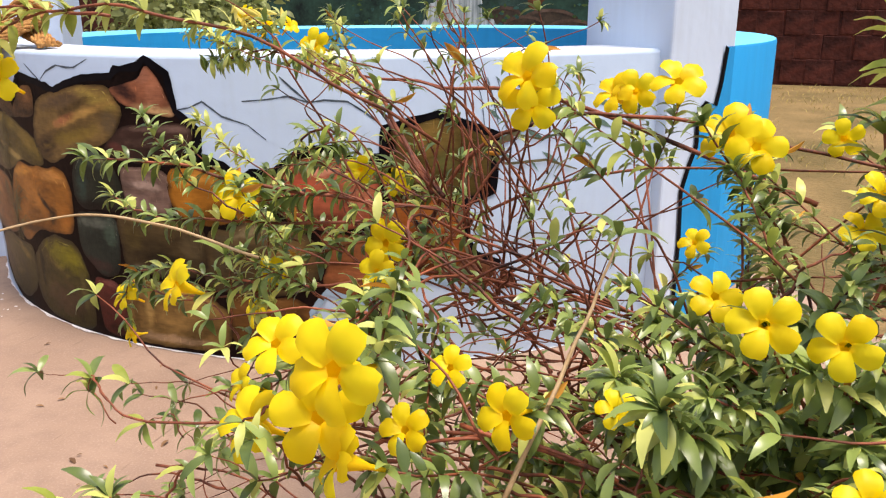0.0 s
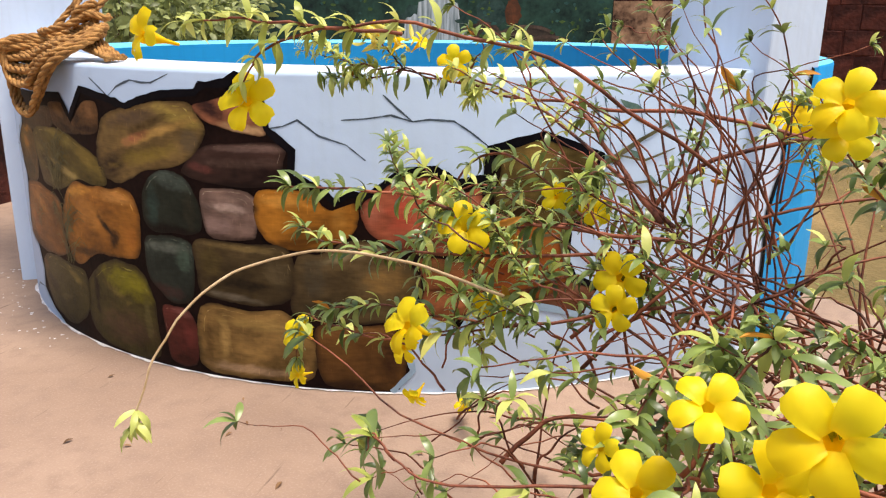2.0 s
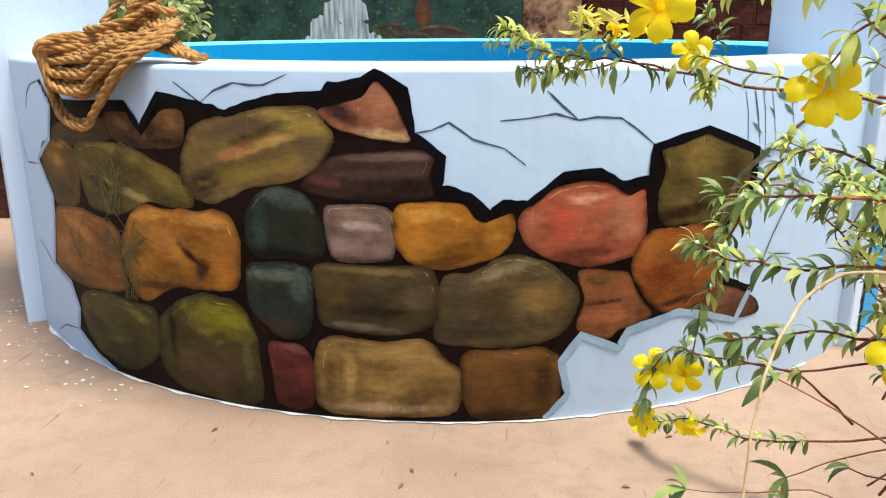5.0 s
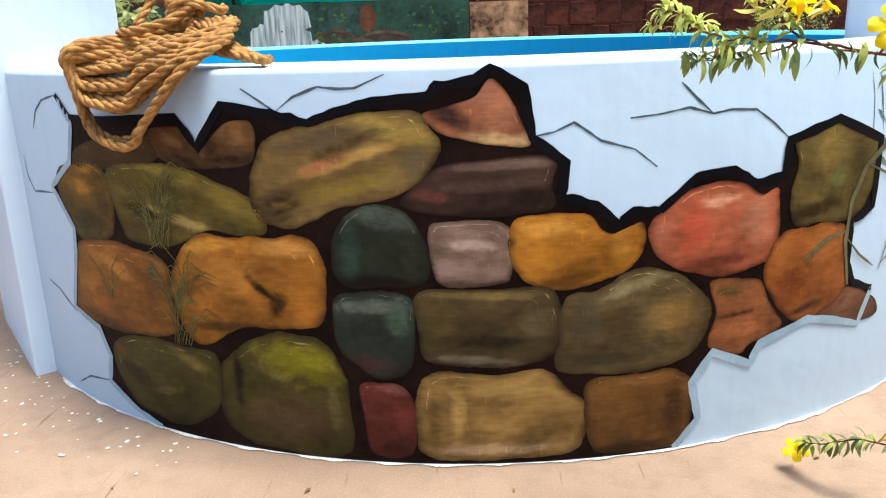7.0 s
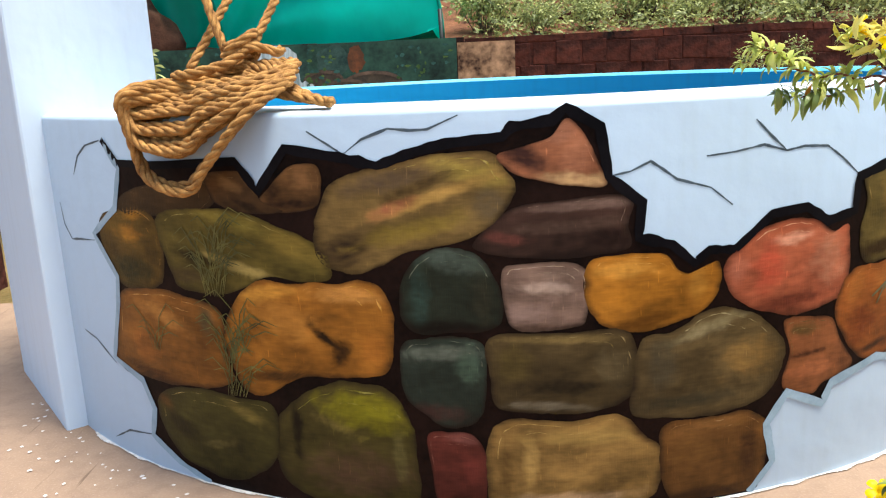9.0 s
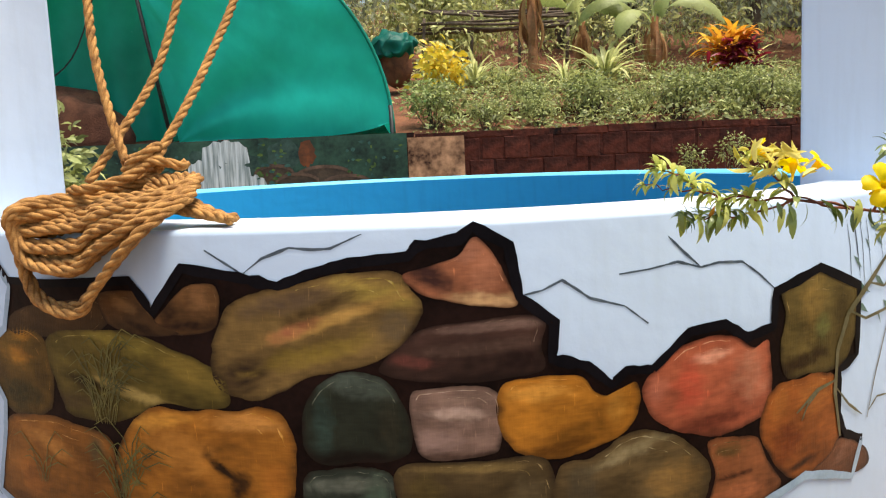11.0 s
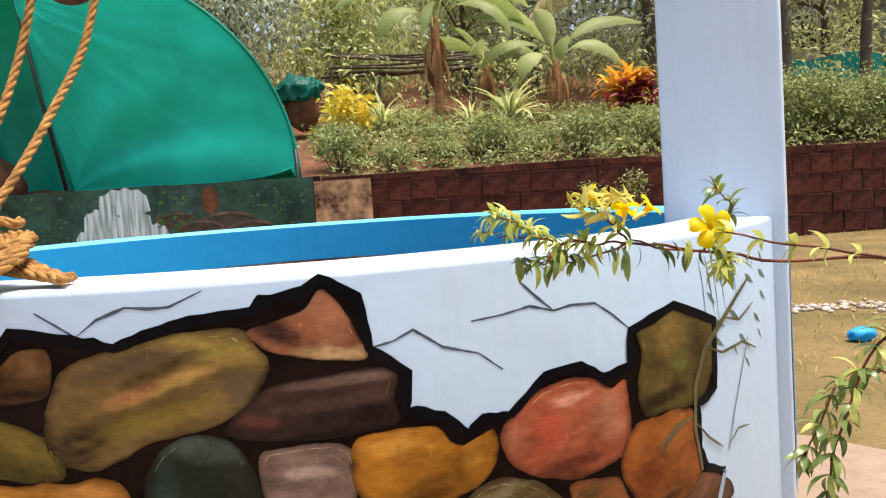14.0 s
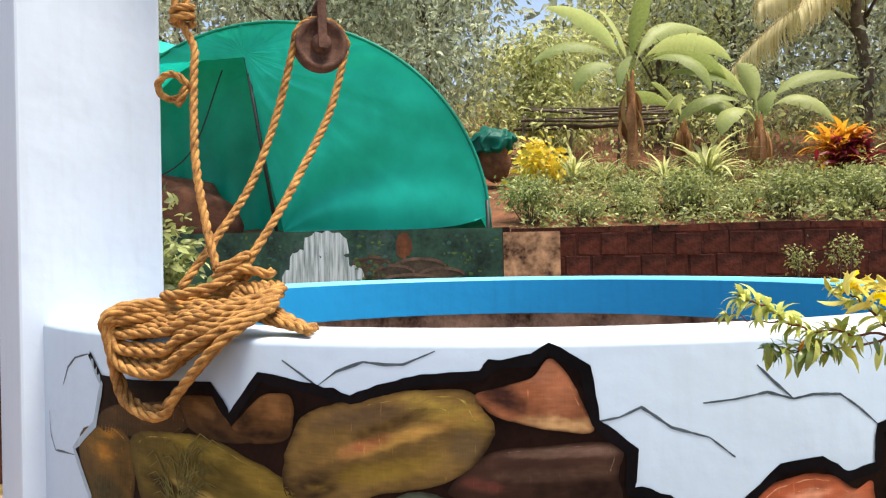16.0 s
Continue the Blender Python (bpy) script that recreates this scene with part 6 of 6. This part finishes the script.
def banana(at, trunk, leaves, seed):
    """A banana plant; leaves: (way round in degrees, rise at the foot, rise at the tip, length)."""
    r = random.Random(seed)
    ob = empty("banana_plant", at, label="banana plant with broad arching pale green leaves", category="banana plant", group="banana plants")
    bm = bmesh.new()
    tube(bm, spline([(0, 0, -0.1), (0.03, 0, trunk * 0.5), (0.0, 0, trunk), (0.02, 0, trunk * 1.2)], 5), 0.125, 10, 0.07)
    part("trunk", bm, DRY_TRUNK, ob, "trunk wrapped in dry brown sheaths", smooth=True)
    for way, rise, fall, long in leaves:
        th = radians(way)
        out, level = Vector((math.cos(th), math.sin(th), 0)), Vector((-math.sin(th), math.cos(th), 0))
        tilt = r.choice((-1, 1)) * r.uniform(0.35, 0.95)
        bm = bmesh.new()
        n, prev = 26, None
        p = Vector((0, 0, trunk * 1.05)) + out * 0.05
        for j in range(n + 1):
            t = j / n
            e = radians(rise + (fall - 22 - rise) * max(0.0, (t - 0.12) / 0.88) ** 0.8)
            d = out * math.cos(e) + Vector((0, 0, math.sin(e)))
            over = d.cross(level)
            roll = tilt * min(1.0, 2.5 * t)
            across, up = level * math.cos(roll) + over * math.sin(roll), over * math.cos(roll) - level * math.sin(roll)
            up = up if up.z > 0 else -up
            p = p + d * (long / n)
            w = 0.0 if t < 0.26 else 0.235 * math.sin(math.pi * min(1, (t - 0.26) / 0.74 * 0.95 + 0.05)) ** 0.75
            w = max(w, 0.022) * r.uniform(0.88, 1.04)
            cur = [p + across * w * s + up * (0.10 * w * abs(s) - 0.42 * w * s * s) for s in (-1, -0.5, 0, 0.5, 1)]
            if prev:
                cut = 0.02 if r.random() < 0.75 else r.uniform(0.15, 0.5)
                for s in range(4):
                    a, b, c, f = prev[s], prev[s + 1], cur[s + 1], cur[s]
                    if s == 0:
                        a = a.lerp(f, cut)
                    if s == 3:
                        b = b.lerp(c, cut)
                    bm.faces.new([bm.verts.new(v) for v in (a, b, c, f)])
            prev = cur
        bmesh.ops.remove_doubles(bm, verts=bm.verts, dist=0.0005)
        part("leaf", bm, BANANA, ob, smooth=True)
    dead = [aim((0.13 * math.cos(a), 0.13 * math.sin(a), trunk * r.uniform(0.75, 1.0)), (0.25 * math.cos(a), 0.25 * math.sin(a), -1), r.uniform(-0.5, 0.5), r.uniform(0.6, 1.2)) for a in [r.uniform(0, 6.28) for _ in range(14)]]
    many("dead_leaves", blade(0.75, 0.16, 6, 0.3, 0.6), dead, WITHERED_LEAF, ob, label="dry brown leaves hanging along the trunk", kind="stuff")
    return ob


WITHERED_LEAF = leaf_mat("dry_banana_leaf", (0.16, 0.06, 0.03), (0.55, 0.32, 0.14), 0.8, 0.2)


DRY_TRUNK = surface("dry_banana_sheath", (0.14, 0.05, 0.02), (0.52, 0.25, 0.11), 5.0, 50.0, 0.85, 0.6, 0.01)
banana((2.75, 14.0, hill(2.75, 14.0)), 1.95, ((185, 68, -22, 2.5), (200, 60, -60, 1.7), (165, 80, 35, 2.6), (110, 84, 50, 2.4), (275, 82, 40, 2.3), (350, 70, -30, 2.5), (10, 62, -45, 2.7), (335, 58, -60, 2.2), (30, 78, 5, 2.8), (250, 62, -70, 1.6)), 3)
banana((5.45, 14.2, hill(5.45, 14.2)), 1.1, ((178, 72, 10, 2.4), (190, 60, -40, 2.1), (5, 66, 2, 2.5), (350, 60, -45, 1.8), (95, 84, 45, 1.9), (260, 66, -50, 1.5), (150, 78, 40, 2.2), (210, 50, -65, 1.4)), 8)
banana((4.2, 15.6, hill(4.2, 15.6)), 1.0, ((170, 70, 0, 1.8), (20, 65, -20, 1.8), (120, 80, 40, 1.6), (300, 60, -40, 1.5), (240, 66, -30, 1.5)), 12)


def spiky(at, size, n, mat, seed, label, category, wide=0.075, spread=0.0):
    r = random.Random(seed)
    ob = empty(category.replace(" ", "_"), at, label=label, category=category)
    poses_ = []
    for i in range(n):
        th, up = r.uniform(0, 6.28), r.uniform(0.35, 1.4)
        poses_.append(aim((spread * r.uniform(-0.6, 0.6), spread * r.uniform(-0.5, 0.5), 0.05 - 0.3 * spread + spread * r.uniform(0.0, 1.3)), (math.cos(th) * math.cos(up), math.sin(th) * math.cos(up), math.sin(up)), 0, size * r.uniform(0.7, 1.1)))
    many("fronds", blade(1.0 - spread, wide, 6, 0.5, 0.3), poses_, mat, ob, kind="stuff")
    return ob


for x, y, s, n in ((1.45, 13.2, 0.85, 26), (2.0, 12.9, 0.6, 20), (3.2, 12.8, 0.75, 24), (4.2, 13.6, 1.2, 26), (7.1, 13.4, 0.9, 26), (0.9, 15.0, 1.0, 22)):
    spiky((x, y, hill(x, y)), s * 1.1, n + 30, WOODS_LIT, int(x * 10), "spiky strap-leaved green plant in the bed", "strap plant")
croton = spiky((6.55, 12.9, hill(6.55, 12.9) + 0.42), 1.15, 150, CROTON, 71, "croton bush with yellow, orange and dark red leaves", "croton", 0.10, 0.5)
CROTON_DARK = leaf_mat("purple_red_leaf", (0.03, 0.004, 0.012), (0.30, 0.02, 0.04), 0.4, 0.3)
heart = [aim((rnd.gauss(0.05, 0.22), rnd.uniform(-0.42, -0.1), rnd.uniform(-0.1, 0.38)), (rnd.uniform(-1, 1), rnd.uniform(-1.0, 0.0), rnd.uniform(0.0, 0.9)), rnd.uniform(-1, 1), rnd.uniform(0.6, 1.1)) for _ in range(110)]
many("inner_fronds", blade(0.42, 0.09, 5, 0.5, 0.3), heart, CROTON_DARK, croton, label="dark red older leaves", kind="stuff")
shrub_row((0.72, 12.4, hill(0.72, 12.4)), 0.75, 0.85, GOLD, 72, "bush with golden yellow leaves", "golden bush", "", 0.10, 16, 22, False)
shrub_row((4.05, 8.05, 0.0), 0.22, 1.0, HEDGE, 73, "small round shrub against the laterite wall", "shrub", "", 0.03, 9, 30, low=0.72)
shrub_row((4.6, 8.0, 0.0), 0.26, 1.12, HEDGE, 74, "small round shrub against the laterite wall", "shrub", "", 0.03, 10, 30, low=0.72)
shrub_row((-3.15, 2.6, 0.0), 1.3, 1.3, HEDGE, 75, "dense dark green leafy bush behind the well", "bush", "", 0.055, 40, 90)
shrub_row((-2.62, 2.5, 0.0), 0.36, 1.2, HEDGE, 76, "young shrub with fresh green leaves", "shrub", "", 0.05, 16, 40)

# pole trellis
trellis = empty("pole_trellis", (2.3, 17.0, hill(2.3, 17.0)), label="low trellis of crossed dark bamboo poles", category="trellis")
for i in range(9):
    bm = bmesh.new()
    z = 1.0 + 0.12 * (i % 4)
    a, b = Vector((-2.0 + rnd.uniform(0, 0.4), rnd.uniform(-0.7, 0.7), z + rnd.uniform(-0.1, 0.1))), Vector((2.0 - rnd.uniform(0, 0.4), rnd.uniform(-0.7, 0.7), z + rnd.uniform(-0.1, 0.1)))
    tube(bm, [a, a.lerp(b, 0.5) + Vector((0, 0, -0.05)), b], 0.035, 6)
    part("pole", bm, BARK, trellis, smooth=True)
for x in (-1.8, -0.6, 0.6, 1.8):
    bm = bmesh.new()
    tube(bm, [Vector((x, 0, -0.2)), Vector((x + 0.1, 0.1, 1.3))], 0.04, 6)
    part("post", bm, BARK, trellis, smooth=True)


def tree(at, tall, wide, seed, mat, crown=0.55, each=60, clumps=34, leaf=0.26, label="tall broad-leaved tree on the hillside"):
    r = random.Random(seed)
    ob = empty("tree", at, label=label, category="tree", group="trees on the hillside")
    bm = bmesh.new()
    lean = r.uniform(-0.05, 0.05) * tall
    tube(bm, spline([(0, 0, -0.3), (lean * 0.3, 0, tall * 0.3), (lean, r.uniform(-0.3, 0.3), tall * 0.62), (lean * 1.3, 0, tall * 0.95)], 6), 0.018 * tall + 0.03, 9, 0.03)
    part("trunk", bm, BARK, ob, smooth=True)
    spots = []
    for i in range(clumps):
        th, f = r.uniform(0, 6.28), r.random() ** 0.6
        z = tall * (1 - crown * r.random())
        p = Vector((lean + wide / 2 * f * math.cos(th), wide / 2 * f * math.sin(th), z))
        spots.append((p, wide * 0.11))
        if i % 4 == 0:
            bm = bmesh.new()
            base = Vector((lean * 0.7, 0, max(0.3 * tall, p.z - 0.35 * wide)))
            tube(bm, spline([tuple(base), tuple(base.lerp(p, 0.5) + Vector((0, 0, 0.05 * tall))), tuple(p)], 4), 0.006 * tall + 0.01, 6, 0.015)
            part("limb", bm, BARK, ob, smooth=True)
    many("crown", blade(leaf * 1.5, leaf * 0.62, 2, 0.4, 0.25), cloud(r, spots, each, 0.85, 1.0, 0.5), mat, ob)
    return ob


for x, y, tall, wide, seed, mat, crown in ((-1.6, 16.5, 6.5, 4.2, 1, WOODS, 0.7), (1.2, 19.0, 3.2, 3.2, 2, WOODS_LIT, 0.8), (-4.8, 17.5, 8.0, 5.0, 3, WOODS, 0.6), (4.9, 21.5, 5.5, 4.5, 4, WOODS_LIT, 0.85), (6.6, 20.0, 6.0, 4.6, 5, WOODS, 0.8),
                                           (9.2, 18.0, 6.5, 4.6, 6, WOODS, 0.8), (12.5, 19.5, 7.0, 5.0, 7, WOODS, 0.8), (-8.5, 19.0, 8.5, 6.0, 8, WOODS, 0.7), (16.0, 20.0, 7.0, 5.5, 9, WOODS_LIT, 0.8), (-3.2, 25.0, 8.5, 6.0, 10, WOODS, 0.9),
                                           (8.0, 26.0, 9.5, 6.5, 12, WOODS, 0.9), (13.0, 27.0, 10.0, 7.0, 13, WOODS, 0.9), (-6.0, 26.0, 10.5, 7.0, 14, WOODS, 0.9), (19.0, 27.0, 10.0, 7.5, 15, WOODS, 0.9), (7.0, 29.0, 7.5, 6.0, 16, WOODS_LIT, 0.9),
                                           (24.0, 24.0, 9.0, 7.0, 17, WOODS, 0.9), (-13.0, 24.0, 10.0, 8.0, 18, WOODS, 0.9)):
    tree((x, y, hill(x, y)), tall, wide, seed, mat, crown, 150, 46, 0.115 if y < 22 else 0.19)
far = []
for i in range(420):
    x, y = rnd.uniform(-34, 44), rnd.uniform(30, 46)
    top = 3.0 if 0.0 < x / (y + 3) < 0.10 else 12.0
    far.append((Vector((x, y, hill(x, y) + rnd.uniform(0, 1) ** 1.2 * top)), 1.3))
many("far_woods", blade(0.75, 0.36, 2, 0.4, 0.25), cloud(rnd, far, 34, 0.85, 1.0, 0.4), WOODS, label="woods covering the hill far off, haze put into their leaf colour", category="woods", kind="stuff")
under = [(Vector((x := rnd.uniform(-12, 24), y := rnd.uniform(14.6, 26), hill(x, y) + rnd.uniform(0.1, 1.5))), 0.55) for _ in range(330)]
many("undergrowth", blade(0.18, 0.075, 2, 0.4, 0.25), cloud(rnd, under, 46, 0.9, 1.0, 0.2), WOODS_LIT, label="tangle of undergrowth below the trees, sunlight put into its green", category="undergrowth", kind="stuff")
weeds = [(Vector((x := rnd.uniform(0.2, 16), y := rnd.uniform(8.75, 15.0), hill(x, y) + rnd.uniform(0.02, 0.16))), 0.16) for _ in range(2400)]
many("weeds", blade(0.10, 0.04, 2, 0.4, 0.25), cloud(rnd, weeds, 14, 0.8, 1.0, -0.2), HEDGE, label="low weeds on the red soil", category="weeds", kind="stuff")


def palm_frond(base, way, long, seed):
    r = random.Random(seed)
    ob = empty("palm_frond", base, label="drooping dry yellow-green palm frond", category="palm frond", group="palm fronds")
    bm = bmesh.new()
    path = [Vector(way) * long * t + Vector((0, 0, -long * 0.55 * t * t)) for t in [k / 16 for k in range(17)]]
    tube(bm, path, 0.035, 6, 0.008)
    part("rib", bm, STEM_PALE, ob, smooth=True)
    poses_ = []
    for i, (a, b) in enumerate(zip(path[2:], path[3:])):
        d = (b - a).normalized()
        for s in (-1, 1):
            for j in range(4):
                side = d.cross(Vector((0, 0, 1))).normalized() * s
                poses_.append(aim(a.lerp(b, j / 4), (side * 0.55 + d * 0.55 + Vector((0, 0, -0.75 + r.uniform(-0.2, 0.2)))).normalized(), 0, r.uniform(0.75, 1.1) * (0.6 + 0.6 * math.sin(math.pi * i / 15))))
    many("frond_fringe", blade(0.8, 0.045, 4, 0.5, 0.2), poses_, DRY_PALM, ob, kind="stuff")
    return ob


palm = empty("palm_tree", (8.6, 16.5, hill(8.6, 16.5)), label="slender coconut palm with hanging fronds", category="palm")
bm = bmesh.new()
tube(bm, spline([(0, 0, -0.2), (0.1, 0, 2.2), (-0.1, 0, 3.4), (-0.1, 0, 4.4)], 6), 0.16, 10, 0.11)
part("trunk", bm, BARK, palm, smooth=True)
for i, way in enumerate(((-1.0, -0.35, 0.35), (-0.75, -0.7, 0.15), (-0.45, -0.9, 0.45), (0.8, -0.3, 0.5), (0.3, 0.8, 0.6), (-0.7, 0.5, 0.6), (-0.9, 0.1, -0.1))):
    palm_frond((8.5, 16.5, hill(8.6, 16.5) + 4.3), Vector(way).normalized(), 2.9, i)

# right-hand side: clipped hedge, net fence and a house far off
for i in range(9):
    x = 7.6 + 0.85 * i
    shrub_row((x, 9.8 + rnd.uniform(-0.2, 0.3), hill(x, 9.8)), 1.25, 1.0, HEDGE, 300 + i, "dense yellow-green hedge bush on the terrace", "hedge bush", "dense hedge", 0.04, 40, 110, False)
NET = tarpaulin("teal_fence_net", (0.0, 0.20, 0.17), (0.01, 0.34, 0.28))
fence = empty("net_fence", (15.0, 16.0, hill(15.0, 16.0)), label="fence of teal shade net on thin posts", category="fence")
bm = bmesh.new()
rows = [[bm.verts.new((-4.5 + 9 * i / 40, 0.08 * math.sin(i * 1.3), 0.15 + 0.85 * k + (0.10 * math.sin(i * 0.5) if k else 0.0))) for k in range(2)] for i in range(41)]
for a, b in zip(rows, rows[1:]):
    bm.faces.new((a[0], b[0], b[1], a[1]))
part("net", bm, NET, fence, smooth=True)
for i in range(7):
    bm = bmesh.new()
    tube(bm, [Vector((-4.5 + 1.5 * i, 0, -0.3)), Vector((-4.5 + 1.5 * i, 0, 1.2))], 0.035, 6)
    part("post", bm, BARK, fence, smooth=True)
HOUSE_WALL = surface("grey_house_plaster", (0.30, 0.27, 0.24), (0.50, 0.47, 0.43), 1.0, 20.0, 0.9, 0.2, 0.01)
ROOF = surface("weathered_tile_roof", (0.10, 0.06, 0.045), (0.22, 0.14, 0.10), 2.0, 20.0, 0.9, 0.6, 0.03)
house = empty("house", (18.5, 25.0, hill(18.5, 25.0) - 0.3), label="grey plastered house with a tiled roof among trees", category="house")
bm = bmesh.new()
box(bm, (-3.5, 0, 0), (3.5, 5, 3.0))
part("wall", bm, HOUSE_WALL, house)
bm = bmesh.new()
v = [bm.verts.new(p) for p in ((-4.2, -0.8, 2.8), (4.2, -0.8, 2.8), (4.2, 5.8, 2.8), (-4.2, 5.8, 2.8), (-2.0, 2.5, 4.8), (2.0, 2.5, 4.8))]
for f in ((0, 1, 5, 4), (1, 2, 5), (2, 3, 4, 5), (3, 0, 4), (3, 2, 1, 0)):
    bm.faces.new([v[k] for k in f])
part("roof", bm, ROOF, house)
for x in (-2.2, 0.0, 2.2):
    bm = bmesh.new()
    box(bm, (x - 0.5, -0.06, 1.0), (x + 0.5, 0.02, 2.2))
    part("window", bm, POLE, house, "dark window")
tree((11.2, 14.5, hill(11.2, 14.5)), 7.5, 3.6, 51, WOODS, 0.4, 70, 24, 0.13)
tree((13.6, 15.0, hill(13.6, 15.0)), 7.5, 3.0, 52, WOODS, 0.3, 60, 16, 0.13)

# a dark box, added where only an unidentified dark area shows beside the well
bm = bmesh.new()
box(bm, (-3.4, -0.25, -0.1), (-2.5, 0.7, 0.92))
bevel(bm, 0.02)
tank = part("stone_tank", bm, LATERITE, label="dark laterite box added for an unidentified dark area beside the well", category="tank")

# ---- the yard round the well ----
rnd = random.Random(77)
bm = bmesh.new()
n = 96
loop = []
for k in range(n):
    a = 2 * math.pi * k / n
    x, y = math.cos(a), math.sin(a)
    s = (abs(x) ** 6 + abs(y) ** 6) ** (-1 / 6)
    loop.append((-4.0 + 6.25 * s * x, -3.6 + 3.85 * s * y))
top = [bm.verts.new((x, y, 0.0)) for x, y in loop]
low = [bm.verts.new((x, y, -0.08)) for x, y in loop]
bm.faces.new(top)
for k in range(n):
    m_ = (k + 1) % n
    bm.faces.new((top[k], low[k], low[m_], top[m_]))
part("apron", bm, CONCRETE, label="worn pinkish-tan concrete apron round the well", category="pavement", kind="structure")

# white lime and paint spilt along the wall's foot
SPLASH = surface("white_paint_splash", (0.50, 0.46, 0.42), (0.80, 0.78, 0.75), 30.0, 200.0, 0.7, 0.2, 0.001)
bm = bmesh.new()
for i in range(340):
    a0 = -46 + 92 * i / 340
    w = 0.003 + 0.013 * max(0.0, noise.noise((a0 * 0.5, 3.3, 0)) + 0.25)
    v = [bm.verts.new(round_at(a, r, 0.003)) for a, r in ((a0, R_OUT - 0.005), (a0 + 0.28, R_OUT - 0.005), (a0 + 0.28, R_OUT + w), (a0, R_OUT + w * rnd.uniform(0.7, 1.2)))]
    bm.faces.new(v)
part("paint_line", bm, SPLASH, label="ragged white paint splashed along the wall's foot", category="paint", kind="stuff")
bm = bmesh.new()
for i in range(150):
    if i < 90:
        x, y = rnd.gauss(-1.25, 0.10), rnd.gauss(-2.0, 0.13)
    else:
        p = round_at(rnd.uniform(-58, -20), 1.76 + abs(rnd.gauss(0, 0.10)), 0)
        x, y = p.x, p.y
    r = rnd.uniform(0.002, 0.008)
    bm.faces.new([bm.verts.new((x + r * rnd.uniform(0.5, 1.2) * math.cos(k * 1.05), y + r * rnd.uniform(0.5, 1.2) * math.sin(k * 1.05), 0.0025 + 0.00001 * i)) for k in range(6)])
part("paint_drops", bm, SPLASH, label="white paint drops dried on the concrete", category="paint", kind="stuff")
LITTER = leaf_mat("dry_fallen_leaf", (0.06, 0.03, 0.015), (0.26, 0.14, 0.06), 0.8, 0.1)
poses_ = []
for i in range(130):
    x, y = rnd.uniform(-2.2, 2.1), rnd.uniform(-3.4, -1.6)
    if math.hypot(x, y) > 1.76:
        poses_.append(aim((x, y, 0.005), (rnd.uniform(-1, 1), rnd.uniform(-1, 1), 0.05), 0, rnd.uniform(0.25, 1.0)))
many("fallen_leaves", blade(0.03, 0.012, 3, 0.3, 0.3), poses_, LITTER, label="small dry leaves scattered on the concrete", category="leaves", kind="stuff")

# lawn tufts, gravel strip and stones on the grass behind
TURF = leaf_mat("dry_lawn_grass", (0.16, 0.13, 0.035), (0.46, 0.36, 0.12), 0.6, 0.3)
tufts = []
for i in range(9000):
    x, y = rnd.uniform(1.9, 10.5), rnd.uniform(-1.2, 8.3)
    if x < 2.35 and y < 0.4 or noise.noise((x * 0.8, y * 0.8, 0)) < -0.18:
        continue
    th = rnd.uniform(0, 6.28)
    tufts.append(aim((x, y, -0.03), (0.5 * math.cos(th), 0.5 * math.sin(th), rnd.uniform(0.5, 1.2)), 0, rnd.uniform(0.5, 1.2)))
for i in range(2500):
    x, y = rnd.uniform(-9, 1.9), rnd.uniform(1.9, 8.2)
    th = rnd.uniform(0, 6.28)
    tufts.append(aim((x, y, -0.03), (0.5 * math.cos(th), 0.5 * math.sin(th), rnd.uniform(0.5, 1.2)), 0, rnd.uniform(0.5, 1.2)))
many("grass", blade(0.07, 0.009, 2, 0.5, 0.1), tufts, TURF, label="short dry yellow-green lawn grass", category="grass", kind="stuff")
PEBBLE = surface("pale_pebble", (0.30, 0.20, 0.14), (0.62, 0.54, 0.46), 12.0, 90.0, 0.85, 0.3, 0.003, vary=0.3)
bm = bmesh.new()
for i in range(420):
    x = rnd.uniform(2.6, 6.5)
    y = 2.35 - 0.42 * (x - 3.3) * 0.6 + rnd.gauss(0, 0.12)
    bmesh.ops.create_icosphere(bm, subdivisions=1, radius=rnd.uniform(0.012, 0.032), matrix=Matrix.Translation((x, y, -0.02)) @ Matrix.Diagonal((1.2, 1, 0.7, 1)))
part("gravel", bm, PEBBLE, label="strip of pale gravel on the lawn", category="gravel", kind="stuff", smooth=True)
bm = bmesh.new()
bmesh.ops.create_icosphere(bm, subdivisions=3, radius=1.0, matrix=Matrix.Diagonal((0.09, 0.06, 0.05, 1)))
for v in bm.verts:
    v.co += 0.02 * Vector((noise.noise(v.co * 40), noise.noise(v.co * 40 + Vector((2, 0, 0))), noise.noise(v.co * 40 + Vector((0, 5, 0)))))
rag = part("plastic_bag", bm, BLUE_PAINT, label="crumpled blue plastic bag on the grass", category="bag", smooth=True)
rag.location = (3.23, 1.14, 0.01)
